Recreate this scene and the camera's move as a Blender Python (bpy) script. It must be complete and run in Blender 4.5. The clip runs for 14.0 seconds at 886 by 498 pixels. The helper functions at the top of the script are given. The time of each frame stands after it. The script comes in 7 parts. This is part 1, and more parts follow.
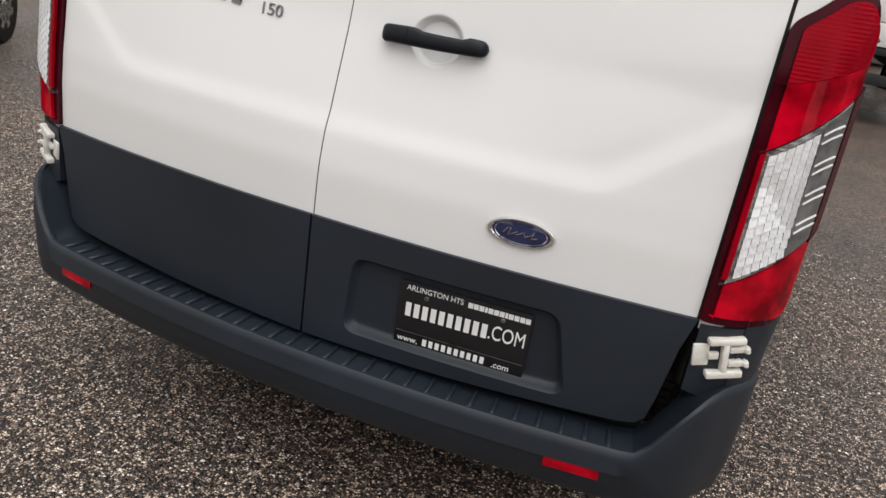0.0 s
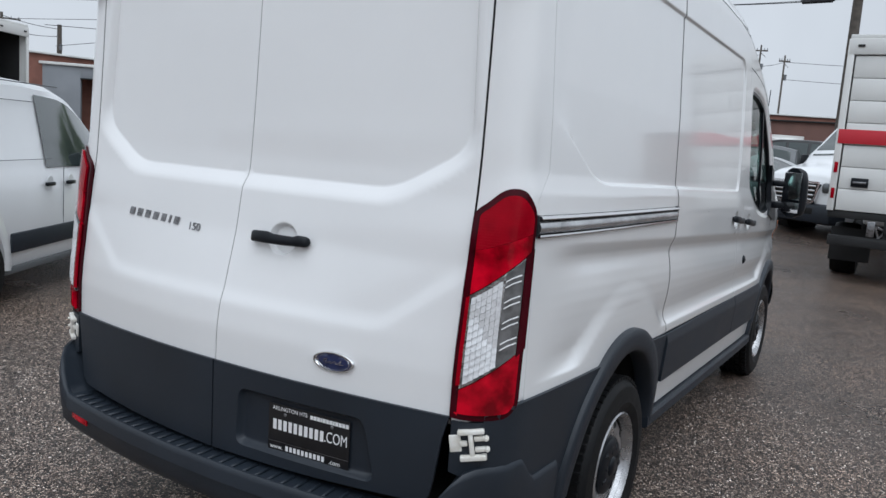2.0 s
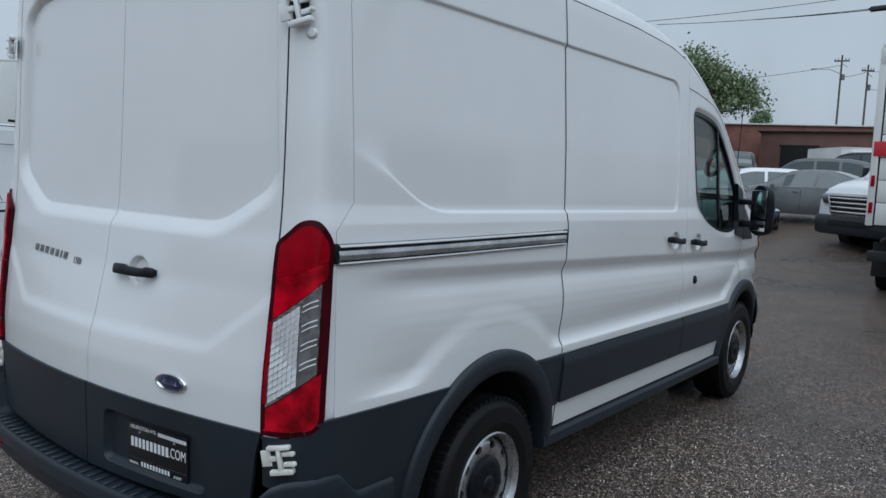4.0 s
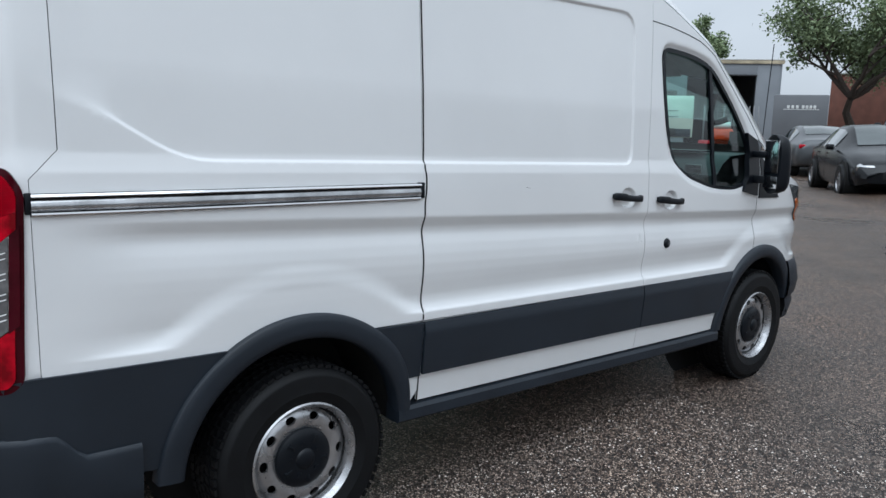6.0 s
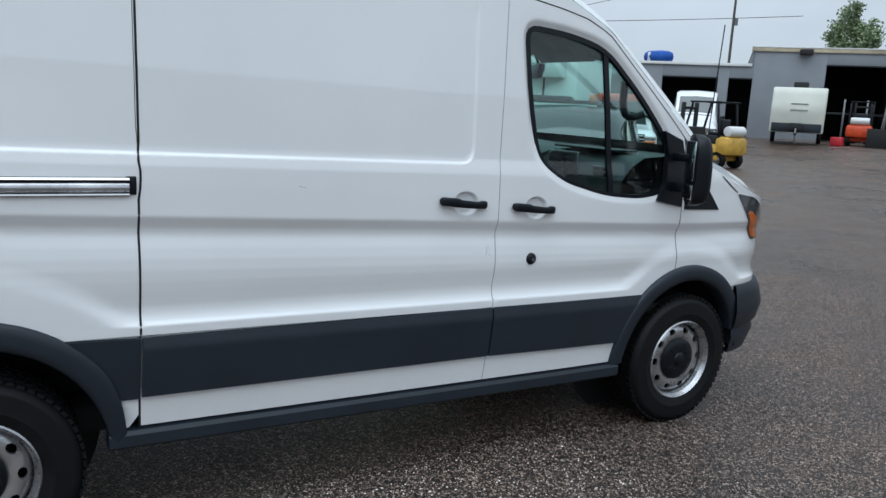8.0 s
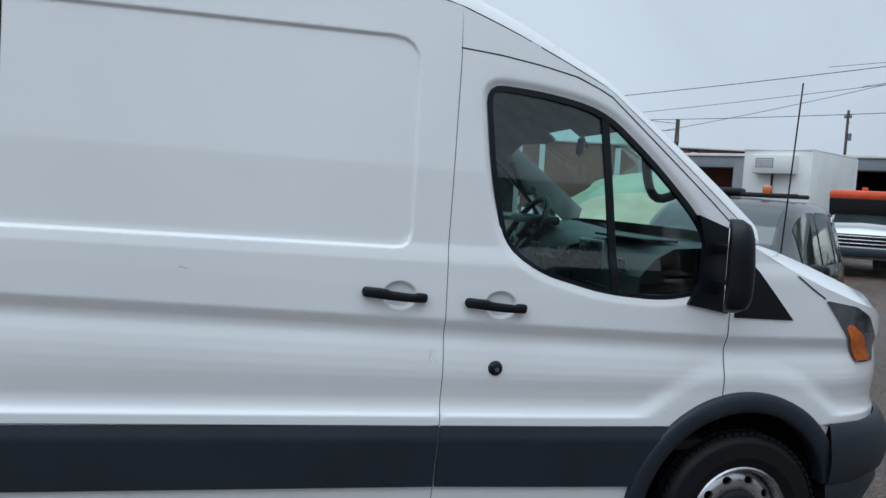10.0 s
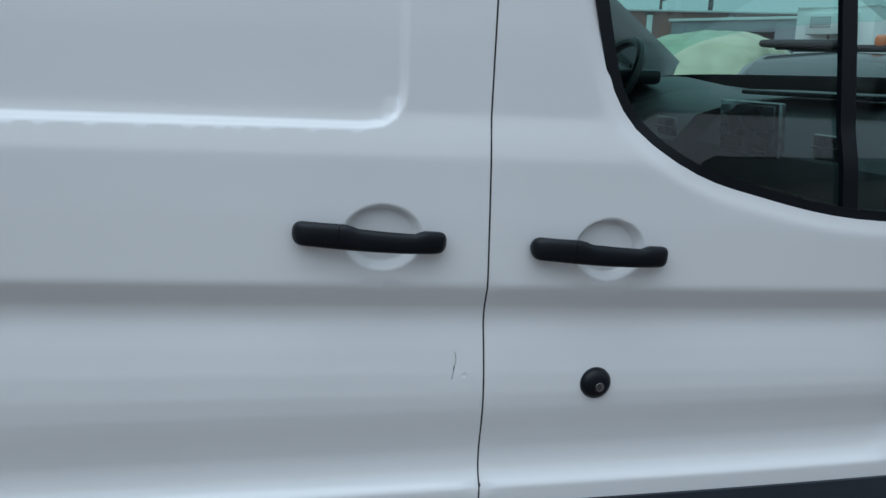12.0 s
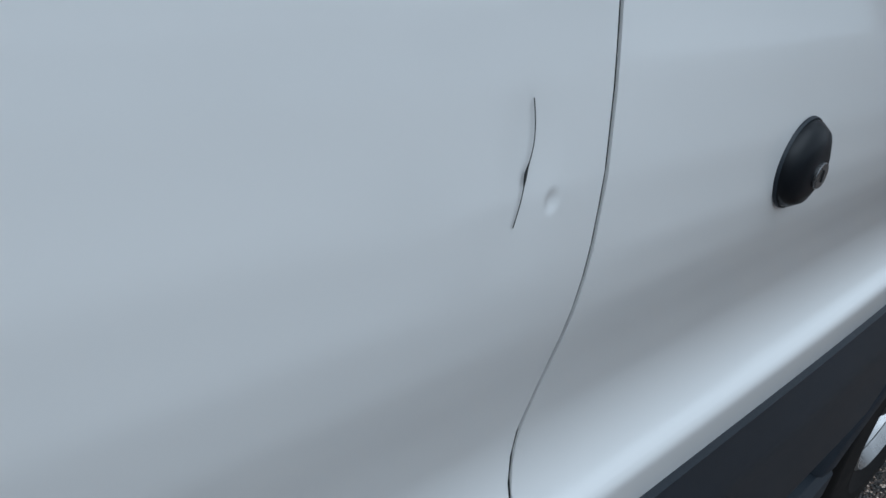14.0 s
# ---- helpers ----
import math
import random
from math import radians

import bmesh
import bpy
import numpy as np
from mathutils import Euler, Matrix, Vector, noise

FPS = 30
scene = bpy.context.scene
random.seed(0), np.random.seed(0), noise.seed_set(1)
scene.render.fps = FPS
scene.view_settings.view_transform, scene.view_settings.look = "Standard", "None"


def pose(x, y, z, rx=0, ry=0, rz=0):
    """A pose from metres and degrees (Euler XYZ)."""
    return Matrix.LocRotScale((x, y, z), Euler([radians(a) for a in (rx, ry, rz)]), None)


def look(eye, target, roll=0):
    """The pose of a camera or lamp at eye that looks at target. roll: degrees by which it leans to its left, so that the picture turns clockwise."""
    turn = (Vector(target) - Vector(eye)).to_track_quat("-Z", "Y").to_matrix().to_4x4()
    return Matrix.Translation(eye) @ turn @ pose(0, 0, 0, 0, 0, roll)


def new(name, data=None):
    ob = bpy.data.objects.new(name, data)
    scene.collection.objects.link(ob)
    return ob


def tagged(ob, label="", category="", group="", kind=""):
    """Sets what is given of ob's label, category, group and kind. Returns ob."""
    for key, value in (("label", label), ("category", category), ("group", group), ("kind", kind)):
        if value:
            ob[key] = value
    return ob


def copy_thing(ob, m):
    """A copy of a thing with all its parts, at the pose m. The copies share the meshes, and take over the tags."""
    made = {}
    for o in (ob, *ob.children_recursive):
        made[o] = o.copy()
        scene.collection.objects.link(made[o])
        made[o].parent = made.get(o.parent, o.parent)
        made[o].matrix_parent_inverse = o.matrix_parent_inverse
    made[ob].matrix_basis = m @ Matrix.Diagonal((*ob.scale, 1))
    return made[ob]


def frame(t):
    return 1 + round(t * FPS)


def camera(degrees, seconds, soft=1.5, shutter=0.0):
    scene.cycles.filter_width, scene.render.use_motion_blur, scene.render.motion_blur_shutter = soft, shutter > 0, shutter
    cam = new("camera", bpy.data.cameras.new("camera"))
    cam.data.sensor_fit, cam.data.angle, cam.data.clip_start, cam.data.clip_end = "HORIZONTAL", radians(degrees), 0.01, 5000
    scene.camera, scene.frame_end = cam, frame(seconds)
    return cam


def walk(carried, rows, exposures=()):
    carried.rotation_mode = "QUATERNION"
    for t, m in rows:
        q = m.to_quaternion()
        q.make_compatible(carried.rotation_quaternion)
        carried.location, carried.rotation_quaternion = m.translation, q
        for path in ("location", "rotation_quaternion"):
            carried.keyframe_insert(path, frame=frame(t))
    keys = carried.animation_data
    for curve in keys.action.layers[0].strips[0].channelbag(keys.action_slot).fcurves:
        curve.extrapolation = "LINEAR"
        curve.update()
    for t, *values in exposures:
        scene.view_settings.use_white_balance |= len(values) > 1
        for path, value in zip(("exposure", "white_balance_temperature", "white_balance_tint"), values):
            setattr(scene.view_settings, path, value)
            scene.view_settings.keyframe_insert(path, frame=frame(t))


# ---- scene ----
cam = camera(59.2, 14.0)

PATH = [
    (0, (0.853, -2.563, 1.378), (0.214, -0.811, 0.656), 9.6),
    (0.5, (1.175, -2.629, 1.421), (0.421, -0.906, 0.739), 8.1),
    (1, (1.424, -2.813, 1.42), (0.623, -1.096, 0.781), 6.8),
    (1.5, (1.636, -2.893, 1.465), (0.745, -1.177, 0.957), 5.9),
    (2, (1.909, -2.873, 1.522), (0.885, -1.175, 1.257), 4.2),
    (2.5, (2.129, -2.925, 1.59), (0.993, -1.28, 1.544), 2.2),
    (3, (2.309, -2.976, 1.617), (1.133, -1.358, 1.655), 2.1),
    (3.5, (2.472, -2.831, 1.598), (1.305, -1.207, 1.535), 2.1),
    (3.7, (2.549, -2.707, 1.595), (1.388, -1.086, 1.444), 2.3),
    (5.8, (3.341, -1.54, 1.563), (1.846, -0.25, 1.243), 0.7),
    (6, (3.42, -1.387, 1.568), (1.913, -0.112, 1.247), 1.3),
    (6.5, (3.597, -1.046, 1.607), (2.043, 0.18, 1.323), 1.9),
    (7, (3.782, -0.661, 1.612), (2.15, 0.461, 1.33), 2.2),
    (7.2, (3.834, -0.505, 1.628), (2.191, 0.593, 1.317), 2.5),
    (9.3, (3.76, 1.003, 1.626), (1.917, 1.734, 1.36), 2.1),
    (9.5, (3.772, 1.132, 1.606), (1.897, 1.789, 1.376), 2.1),
    (10, (3.714, 1.394, 1.589), (1.770, 1.837, 1.439), 3.0),
    (10.5, (3.392, 1.543, 1.570), (1.412, 1.793, 1.438), 2.8),
    (11, (3.025, 1.638, 1.586), (1.044, 1.821, 1.383), 2.0),
    (11.5, (2.635, 1.726, 1.519), (0.658, 1.948, 1.309), 2.2),
    (12, (2.187, 1.719, 1.467), (0.277, 2.108, 1.016), 1.3),
    (12.5, (1.823, 1.793, 1.371), (0.025, 2.274, 0.637), -0.1),
    (13, (1.461, 1.842, 1.253), (-0.148, 2.671, 0.403), 3.0),
    (13.5, (1.227, 1.802, 1.135), (-0.108, 2.994, 0.242), 7.1),
    (14, (1.169, 1.778, 1.092), (-0.028, 3.070, 0.144), 8.8),
]
walk(cam, [(t, look(eye, target, roll)) for t, eye, target, roll in PATH],
     exposures=[(0.0, 0.55, 6450, 10), (1.4, 0.60, 6500, 10), (2.0, 0.37, 5680, 7), (2.6, 0.0, 5430, 6), (3.5, -0.12, 5290, 3), (6.0, 0.46, 5500, 5), (7.2, 0.40, 5430, 3), (9.5, 0.36, 5380, 4), (10.2, 0.15, 5350, 4), (11.5, 0.0, 5290, 3), (12.0, 0.0, 5270, 2), (12.5, 0.07, 5270, 2), (13.0, 0.22, 5270, 2), (13.5, 0.17, 5270, 2), (14.0, 0.15, 5270, 2)])

# ---- light ----
world = bpy.data.worlds.new("overcast_sky")
scene.world = world
world.use_nodes = True
wn = world.node_tree.nodes
wl = world.node_tree.links
sky = wn.new("ShaderNodeTexSky")
sky.sky_type = "NISHITA"
sky.sun_disc = False
sky.sun_elevation = radians(55)
sky.sun_rotation = radians(140)
sky.air_density, sky.dust_density, sky.ozone_density = 1.0, 2.0, 1.0
hsv = wn.new("ShaderNodeHueSaturation")
hsv.inputs["Saturation"].default_value = 0.06
hsv.inputs["Value"].default_value = 0.10
wl.new(sky.outputs["Color"], hsv.inputs["Color"])
cloud = wn.new("ShaderNodeMixRGB")
cloud.inputs["Fac"].default_value = 0.80
sky_co = wn.new("ShaderNodeTexCoord")
puff = wn.new("ShaderNodeTexNoise")
puff.inputs["Scale"].default_value, puff.inputs["Detail"].default_value, puff.inputs["Distortion"].default_value = 2.2, 5, 0.6
wl.new(sky_co.outputs["Generated"], puff.inputs["Vector"])
puff_tone = wn.new("ShaderNodeValToRGB")
puff_tone.color_ramp.elements[0].position, puff_tone.color_ramp.elements[1].position = 0.32, 0.68
puff_tone.color_ramp.elements[0].color, puff_tone.color_ramp.elements[1].color = (0.50, 0.49, 0.483, 1), (0.655, 0.64, 0.625, 1)
wl.new(puff.outputs["Fac"], puff_tone.inputs["Fac"])
up = wn.new("ShaderNodeSeparateXYZ")
wl.new(sky_co.outputs["Generated"], up.inputs["Vector"])
rise = wn.new("ShaderNodeMapRange")
rise.inputs["From Min"].default_value, rise.inputs["From Max"].default_value = 0.0, 1.0
rise.inputs["To Min"].default_value, rise.inputs["To Max"].default_value = 0.86, 1.45
wl.new(up.outputs["Z"], rise.inputs["Value"])
dome = wn.new("ShaderNodeVectorMath")
dome.operation = "SCALE"
wl.new(puff_tone.outputs["Color"], dome.inputs[0])
wl.new(rise.outputs["Result"], dome.inputs["Scale"])
wl.new(dome.outputs["Vector"], cloud.inputs["Color2"])
wl.new(hsv.outputs["Color"], cloud.inputs["Color1"])
wl.new(cloud.outputs["Color"], wn["Background"].inputs["Color"])
wn["Background"].inputs["Strength"].default_value = 1.0

sun_data = bpy.data.lights.new("sun", "SUN")
sun_data.energy, sun_data.angle, sun_data.color = 1.45, radians(80), (1.0, 0.97, 0.93)
sun = new("sun", sun_data)
sun.matrix_world = look((0, 0, 30), (-8, 10, 0))

# ---- materials ----


def material(name, color, rough=0.5, metal=0.0, noise_scale=0.0, vary=0.0, bump=0.0, bump_scale=200.0, coat=0.0, spec=0.5, second=None):
    """A principled material with colour varied at two scales and a fine bump, in object metres."""
    m = bpy.data.materials.new(name)
    m.use_nodes = True
    nt = m.node_tree
    b = nt.nodes["Principled BSDF"]
    b.inputs["Base Color"].default_value = (*color, 1)
    b.inputs["Roughness"].default_value = rough
    b.inputs["Metallic"].default_value = metal
    b.inputs["Specular IOR Level"].default_value = spec
    b.inputs["Coat Weight"].default_value = coat
    b.inputs["Coat Roughness"].default_value = 0.06
    co = nt.nodes.new("ShaderNodeTexCoord")
    if vary:
        n1 = nt.nodes.new("ShaderNodeTexNoise")
        n1.inputs["Scale"].default_value, n1.inputs["Detail"].default_value = noise_scale, 6
        nt.links.new(co.outputs["Object"], n1.inputs["Vector"])
        ramp = nt.nodes.new("ShaderNodeValToRGB")
        dark = second or tuple(c * (1 - vary) for c in color)
        ramp.color_ramp.elements[0].position, ramp.color_ramp.elements[1].position = 0.35, 0.65
        ramp.color_ramp.elements[0].color, ramp.color_ramp.elements[1].color = (*dark, 1), (*color, 1)
        nt.links.new(n1.outputs["Fac"], ramp.inputs["Fac"])
        nt.links.new(ramp.outputs["Color"], b.inputs["Base Color"])
        mr = nt.nodes.new("ShaderNodeMapRange")
        mr.inputs["To Min"].default_value, mr.inputs["To Max"].default_value = rough * 0.85, min(1.0, rough * 1.2)
        nt.links.new(n1.outputs["Fac"], mr.inputs["Value"])
        nt.links.new(mr.outputs["Result"], b.inputs["Roughness"])
    if bump:
        n2 = nt.nodes.new("ShaderNodeTexNoise")
        n2.inputs["Scale"].default_value, n2.inputs["Detail"].default_value = bump_scale, 3
        nt.links.new(co.outputs["Object"], n2.inputs["Vector"])
        bp = nt.nodes.new("ShaderNodeBump")
        bp.inputs["Strength"].default_value, bp.inputs["Distance"].default_value = bump, 0.002
        nt.links.new(n2.outputs["Fac"], bp.inputs["Height"])
        nt.links.new(bp.outputs["Normal"], b.inputs["Normal"])
    return m


WHITE = material("white_van_paint", (0.80, 0.80, 0.80), 0.30, noise_scale=1.6, vary=0.04, coat=1.0)
TRIM = material("grey_black_plastic", (0.0145, 0.0205, 0.030), 0.46, noise_scale=3, vary=0.25, bump=0.25, bump_scale=900, spec=0.45)
BLACK = material("black_plastic", (0.0035, 0.0055, 0.009), 0.36, noise_scale=8, vary=0.2, spec=0.3)
RUBBER = material("tyre_rubber", (0.0045, 0.005, 0.006), 0.55, noise_scale=20, vary=0.3, bump=0.3, bump_scale=400, spec=0.25)
# near-black that also stands for the shade in gaps and hollows
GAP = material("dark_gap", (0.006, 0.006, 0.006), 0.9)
STEEL = material("silver_wheel_steel", (0.53, 0.53, 0.54), 0.27, 0.85, noise_scale=12, vary=0.35)
CHROME = material("chrome", (0.75, 0.75, 0.76), 0.12, 1.0)
CREAM = material("worn_cream_hinge_paint", (0.80, 0.79, 0.75), 0.42, noise_scale=40, vary=0.5, second=(0.66, 0.63, 0.56))

# ---- building helpers ----
from mathutils.geometry import delaunay_2d_cdt


def empty(name, at=(0, 0, 0), turn=0.0):
    e = new(name)
    e.empty_display_size = 0.2
    e.matrix_world = pose(*at, 0, 0, turn)
    return e


GROUND_Z = -0.028                # level of the lot under the tyres


def stand(name, at, turn=0.0):
    """An empty that stands on the lot."""
    return empty(name, (at[0], at[1], at[2] + GROUND_Z), turn)


def part(name, bm, mat, parent=None, label="", smooth=True, angle=40):
    """Links a bmesh as one mesh object under its parent."""
    me = bpy.data.meshes.new(name)
    bm.normal_update()
    if smooth:
        for f in bm.faces:
            f.smooth = True
        for e in bm.edges:
            if len(e.link_faces) == 2 and e.calc_face_angle(0) > radians(angle):
                e.smooth = False
    bm.to_mesh(me)
    bm.free()
    for m in mat if isinstance(mat, (list, tuple)) else (mat,):
        me.materials.append(m)
    ob = new(name, me)
    ob.parent = parent
    if label:
        ob["label"] = label
    return ob


def mesh_of(verts, faces):
    bm = bmesh.new()
    vs = [bm.verts.new(v) for v in verts]
    for f in faces:
        try:
            bm.faces.new([vs[i] for i in f])
        except ValueError:
            pass
    return bm


def box(bm, size, m=None, bevel=0.0, segs=2):
    """A box of the given size, its edges rounded, at the pose m, added to bm."""
    b = bmesh.new()
    bmesh.ops.create_cube(b, size=1.0)
    bmesh.ops.scale(b, vec=size, verts=b.verts)
    if bevel:
        bmesh.ops.bevel(b, geom=b.edges[:], offset=bevel, segments=segs, profile=0.5, affect="EDGES")
    join(bm, b, m)


def tube(bm, r, depth, m=None, segs=24, r2=None, bevel=0.0):
    b = bmesh.new()
    bmesh.ops.create_cone(b, cap_ends=True, segments=segs, radius1=r, radius2=r if r2 is None else r2, depth=depth)
    if bevel:
        rims = [e for e in b.edges if len(e.link_faces) == 2 and any(len(f.verts) > 4 for f in e.link_faces)]
        bmesh.ops.bevel(b, geom=rims, offset=bevel, segments=2, profile=0.5, affect="EDGES")
    join(bm, b, m)


def join(bm, b, m=None):
    if m is not None:
        b.transform(m)
    tmp = bpy.data.meshes.new("tmp")
    b.to_mesh(tmp)
    b.free()
    bm.from_mesh(tmp)
    bpy.data.meshes.remove(tmp)


def lathe(profile, segs=48, m=None, bm=None, closed=False):
    """Turns (radius, height) rows about z."""
    own = bmesh.new()
    rings = []
    for r, h in profile:
        rings.append([own.verts.new((r * math.cos(a), r * math.sin(a), h)) for a in (2 * math.pi * k / segs for k in range(segs))])
    n = len(rings)
    for i in range(n if closed else n - 1):
        a, b = rings[i], rings[(i + 1) % n]
        for k in range(segs):
            own.faces.new((a[k], a[(k + 1) % segs], b[(k + 1) % segs], b[k]))
    bmesh.ops.remove_doubles(own, verts=own.verts, dist=1e-5)
    bmesh.ops.recalc_face_normals(own, faces=own.faces)
    if bm is None:
        if m is not None:
            own.transform(m)
        return own
    join(bm, own, m)
    return bm


def sweep(bm, pts, section, closed_section=True, up=(0, 0, 1)):
    """Carries a section of (side, up) rows along a line of points."""
    pts = [Vector(p) for p in pts]
    rings = []
    for i, p in enumerate(pts):
        t = (pts[min(i + 1, len(pts) - 1)] - pts[max(i - 1, 0)]).normalized()
        s = t.cross(Vector(up)).normalized()
        u = s.cross(t)
        rings.append([bm.verts.new(p + s * a + u * b) for a, b in section])
    n = len(section)
    for a, b in zip(rings, rings[1:]):
        for k in range(n if closed_section else n - 1):
            bm.faces.new((a[k], a[(k + 1) % n], b[(k + 1) % n], b[k]))
    if closed_section and n > 2:
        bm.faces.new(rings[0][::-1])
        bm.faces.new(rings[-1])
    return bm


def disc_section(r, n=8):
    return [(r * math.cos(2 * math.pi * k / n), r * math.sin(2 * math.pi * k / n)) for k in range(n)]


def smooth_table(xs, knots, values, sigma):
    v = np.interp(xs, knots, values)
    step = xs[1] - xs[0]
    k = np.exp(-0.5 * (np.arange(-60, 61) * step / sigma) ** 2)
    k /= k.sum()
    return np.convolve(np.pad(v, 60, mode="edge"), k, mode="valid")


def step01(t):
    t = np.clip(t, 0, 1)
    return t * t * (3 - 2 * t)


def inside_distance(p, poly):
    """Distance of points to a polygon's edge, positive inside."""
    p, poly = np.asarray(p, float), np.asarray(poly, float)
    a, b = poly, np.roll(poly, -1, 0)
    d = np.full(len(p), 1e9)
    ins = np.zeros(len(p), bool)
    for (ax, ay), (bx, by) in zip(a, b):
        e = np.array([bx - ax, by - ay])
        w = p - (ax, ay)
        t = np.clip(w @ e / (e @ e + 1e-12), 0, 1)
        d = np.minimum(d, np.hypot(*(w - t[:, None] * e).T))
        cross = ((ay > p[:, 1]) != (by > p[:, 1])) & (p[:, 0] < (bx - ax) * (p[:, 1] - ay) / (by - ay + 1e-12) + ax)
        ins ^= cross
    return np.where(ins, d, -d)


def rounded(poly, r, n=5):
    """A polygon with its corners rounded by up to r (a number or one per corner)."""
    out = []
    m = len(poly)
    for i in range(m):
        p0, p, p1 = (np.array(poly[(i + k) % m], float) for k in (-1, 0, 1))
        ri = r[i] if isinstance(r, (list, tuple)) else r
        la, lb = np.linalg.norm(p0 - p), np.linalg.norm(p1 - p)
        k = min(ri, 0.45 * la, 0.45 * lb)
        if k < 1e-4:
            out.append(tuple(p))
            continue
        a, b = p + (p0 - p) / la * k, p + (p1 - p) / lb * k
        for s in np.linspace(0, 1, n):
            out.append(tuple((1 - s) ** 2 * a + 2 * s * (1 - s) * p + s * s * b))
    return out


def dense(poly, step):
    out = []
    for i in range(len(poly)):
        a, b = np.array(poly[i], float), np.array(poly[(i + 1) % len(poly)], float)
        n = max(1, int(np.ceil(np.linalg.norm(b - a) / step)))
        out += [tuple(a + (b - a) * k / n) for k in range(n)]
    return out


def inset(poly, d):
    """The polygon drawn in by d."""
    p = np.array(poly, float)
    n = len(p)
    out = []
    area = np.sum(p[:, 0] * np.roll(p[:, 1], -1) - np.roll(p[:, 0], -1) * p[:, 1])
    for i in range(n):
        e = p[(i + 1) % n] - p[i - 1]
        e /= np.linalg.norm(e)
        out.append(tuple(p[i] + (np.array([-e[1], e[0]]) if area > 0 else np.array([e[1], -e[0]])) * d))
    return out


def fill(outline, holes=(), hx=0.03, hy=0.02, edge=0.03, focus=(), trace=(), lines=()):
    """Triangles over an outline with holes, with a grid of points inside: points, faces, loops."""
    loops = [dense(l, edge) for l in (outline, *holes)]
    pts, edges, rims = [], [], []
    for l in loops:
        s = len(pts)
        pts += l
        edges += [(s + k, s + (k + 1) % len(l)) for k in range(len(l))]
        rims.append(list(range(s, s + len(l))))
    lo, hi = np.min(loops[0], 0), np.max(loops[0], 0)
    gx, gy = np.meshgrid(np.arange(math.floor(lo[0] / hx) * hx, hi[0] + hx, hx), np.arange(math.floor(lo[1] / hy) * hy, hi[1] + hy, hy))
    g = np.stack([gx.ravel(), gy.ravel()], 1)
    if len(lines):
        # close rows of points along sharp level creases
        lx, ly = np.meshgrid(gx[0], lines)
        g = np.concatenate([g[np.min(np.abs(g[:, 1:] - np.array(lines)[None]), 1) > 0.0035], np.stack([lx.ravel(), ly.ravel()], 1)])
    for cx, cy, rx, ry, *_ in focus:
        h = min(rx, ry) / 16
        near = np.hypot((g[:, 0] - cx) / (1.25 * rx + hx), (g[:, 1] - cy) / (1.25 * ry + hy)) < 1
        fx, fy = np.meshgrid(np.arange(cx - 1.3 * rx, cx + 1.3 * rx, h), np.arange(cy - 1.3 * ry, cy + 1.3 * ry, h))
        fine = np.stack([fx.ravel(), fy.ravel()], 1)
        fine = fine[np.hypot((fine[:, 0] - cx) / rx, (fine[:, 1] - cy) / ry) < 1.25]
        if _ and _[0] > 0.01:
            # round hollows take rings of points
            rr, aa = np.meshgrid(np.linspace(0.06, 1.22, 26), np.linspace(0, 2 * math.pi, 48, endpoint=False))
            fine = np.stack([cx + rx * (rr * np.cos(aa)).ravel(), cy + ry * (rr * np.sin(aa)).ravel()], 1)
        g = np.concatenate([g[~near], fine])
    for poly, offs in trace:
        near = np.abs(inside_distance(g, poly) - 0.5 * (offs[0] + offs[-1])) < 0.5 * (offs[-1] - offs[0]) + 0.006
        rows = [dense(inset(poly, o), 0.022) for o in offs]
        g = np.concatenate([g[~near], *[np.array(r) for r in rows]])
    ok = inside_distance(g, loops[0]) > 0.6 * min(hx, hy)
    for l in loops[1:]:
        ok &= inside_distance(g, l) < -0.6 * min(hx, hy)
    pts += [tuple(p) for p in g[ok]]
    vs, _, fs, ov, _, _ = delaunay_2d_cdt([Vector(p) for p in pts], edges, [], 0, 1e-6)
    back = {}
    for k, src in enumerate(ov):
        for s in src:
            back[s] = k
    xy = np.array([tuple(v) for v in vs])
    tri = np.array(fs)
    c = xy[tri].mean(1)
    keep = inside_distance(c, loops[0]) > 0
    for l in loops[1:]:
        keep &= inside_distance(c, l) < 0
    rims = [[back[k] for k in r] for r in rims]
    tri = tri[keep]
    a, b, c = xy[tri[:, 0]], xy[tri[:, 1]], xy[tri[:, 2]]
    turn = (b[:, 0] - a[:, 0]) * (c[:, 1] - a[:, 1]) - (b[:, 1] - a[:, 1]) * (c[:, 0] - a[:, 0])
    tri[turn < 0] = tri[turn < 0][:, ::-1]
    span = np.max([((a - b) ** 2).sum(1), ((b - c) ** 2).sum(1), ((c - a) ** 2).sum(1)], 0)
    return xy, tri[np.abs(turn) > 0.006 * span], rims


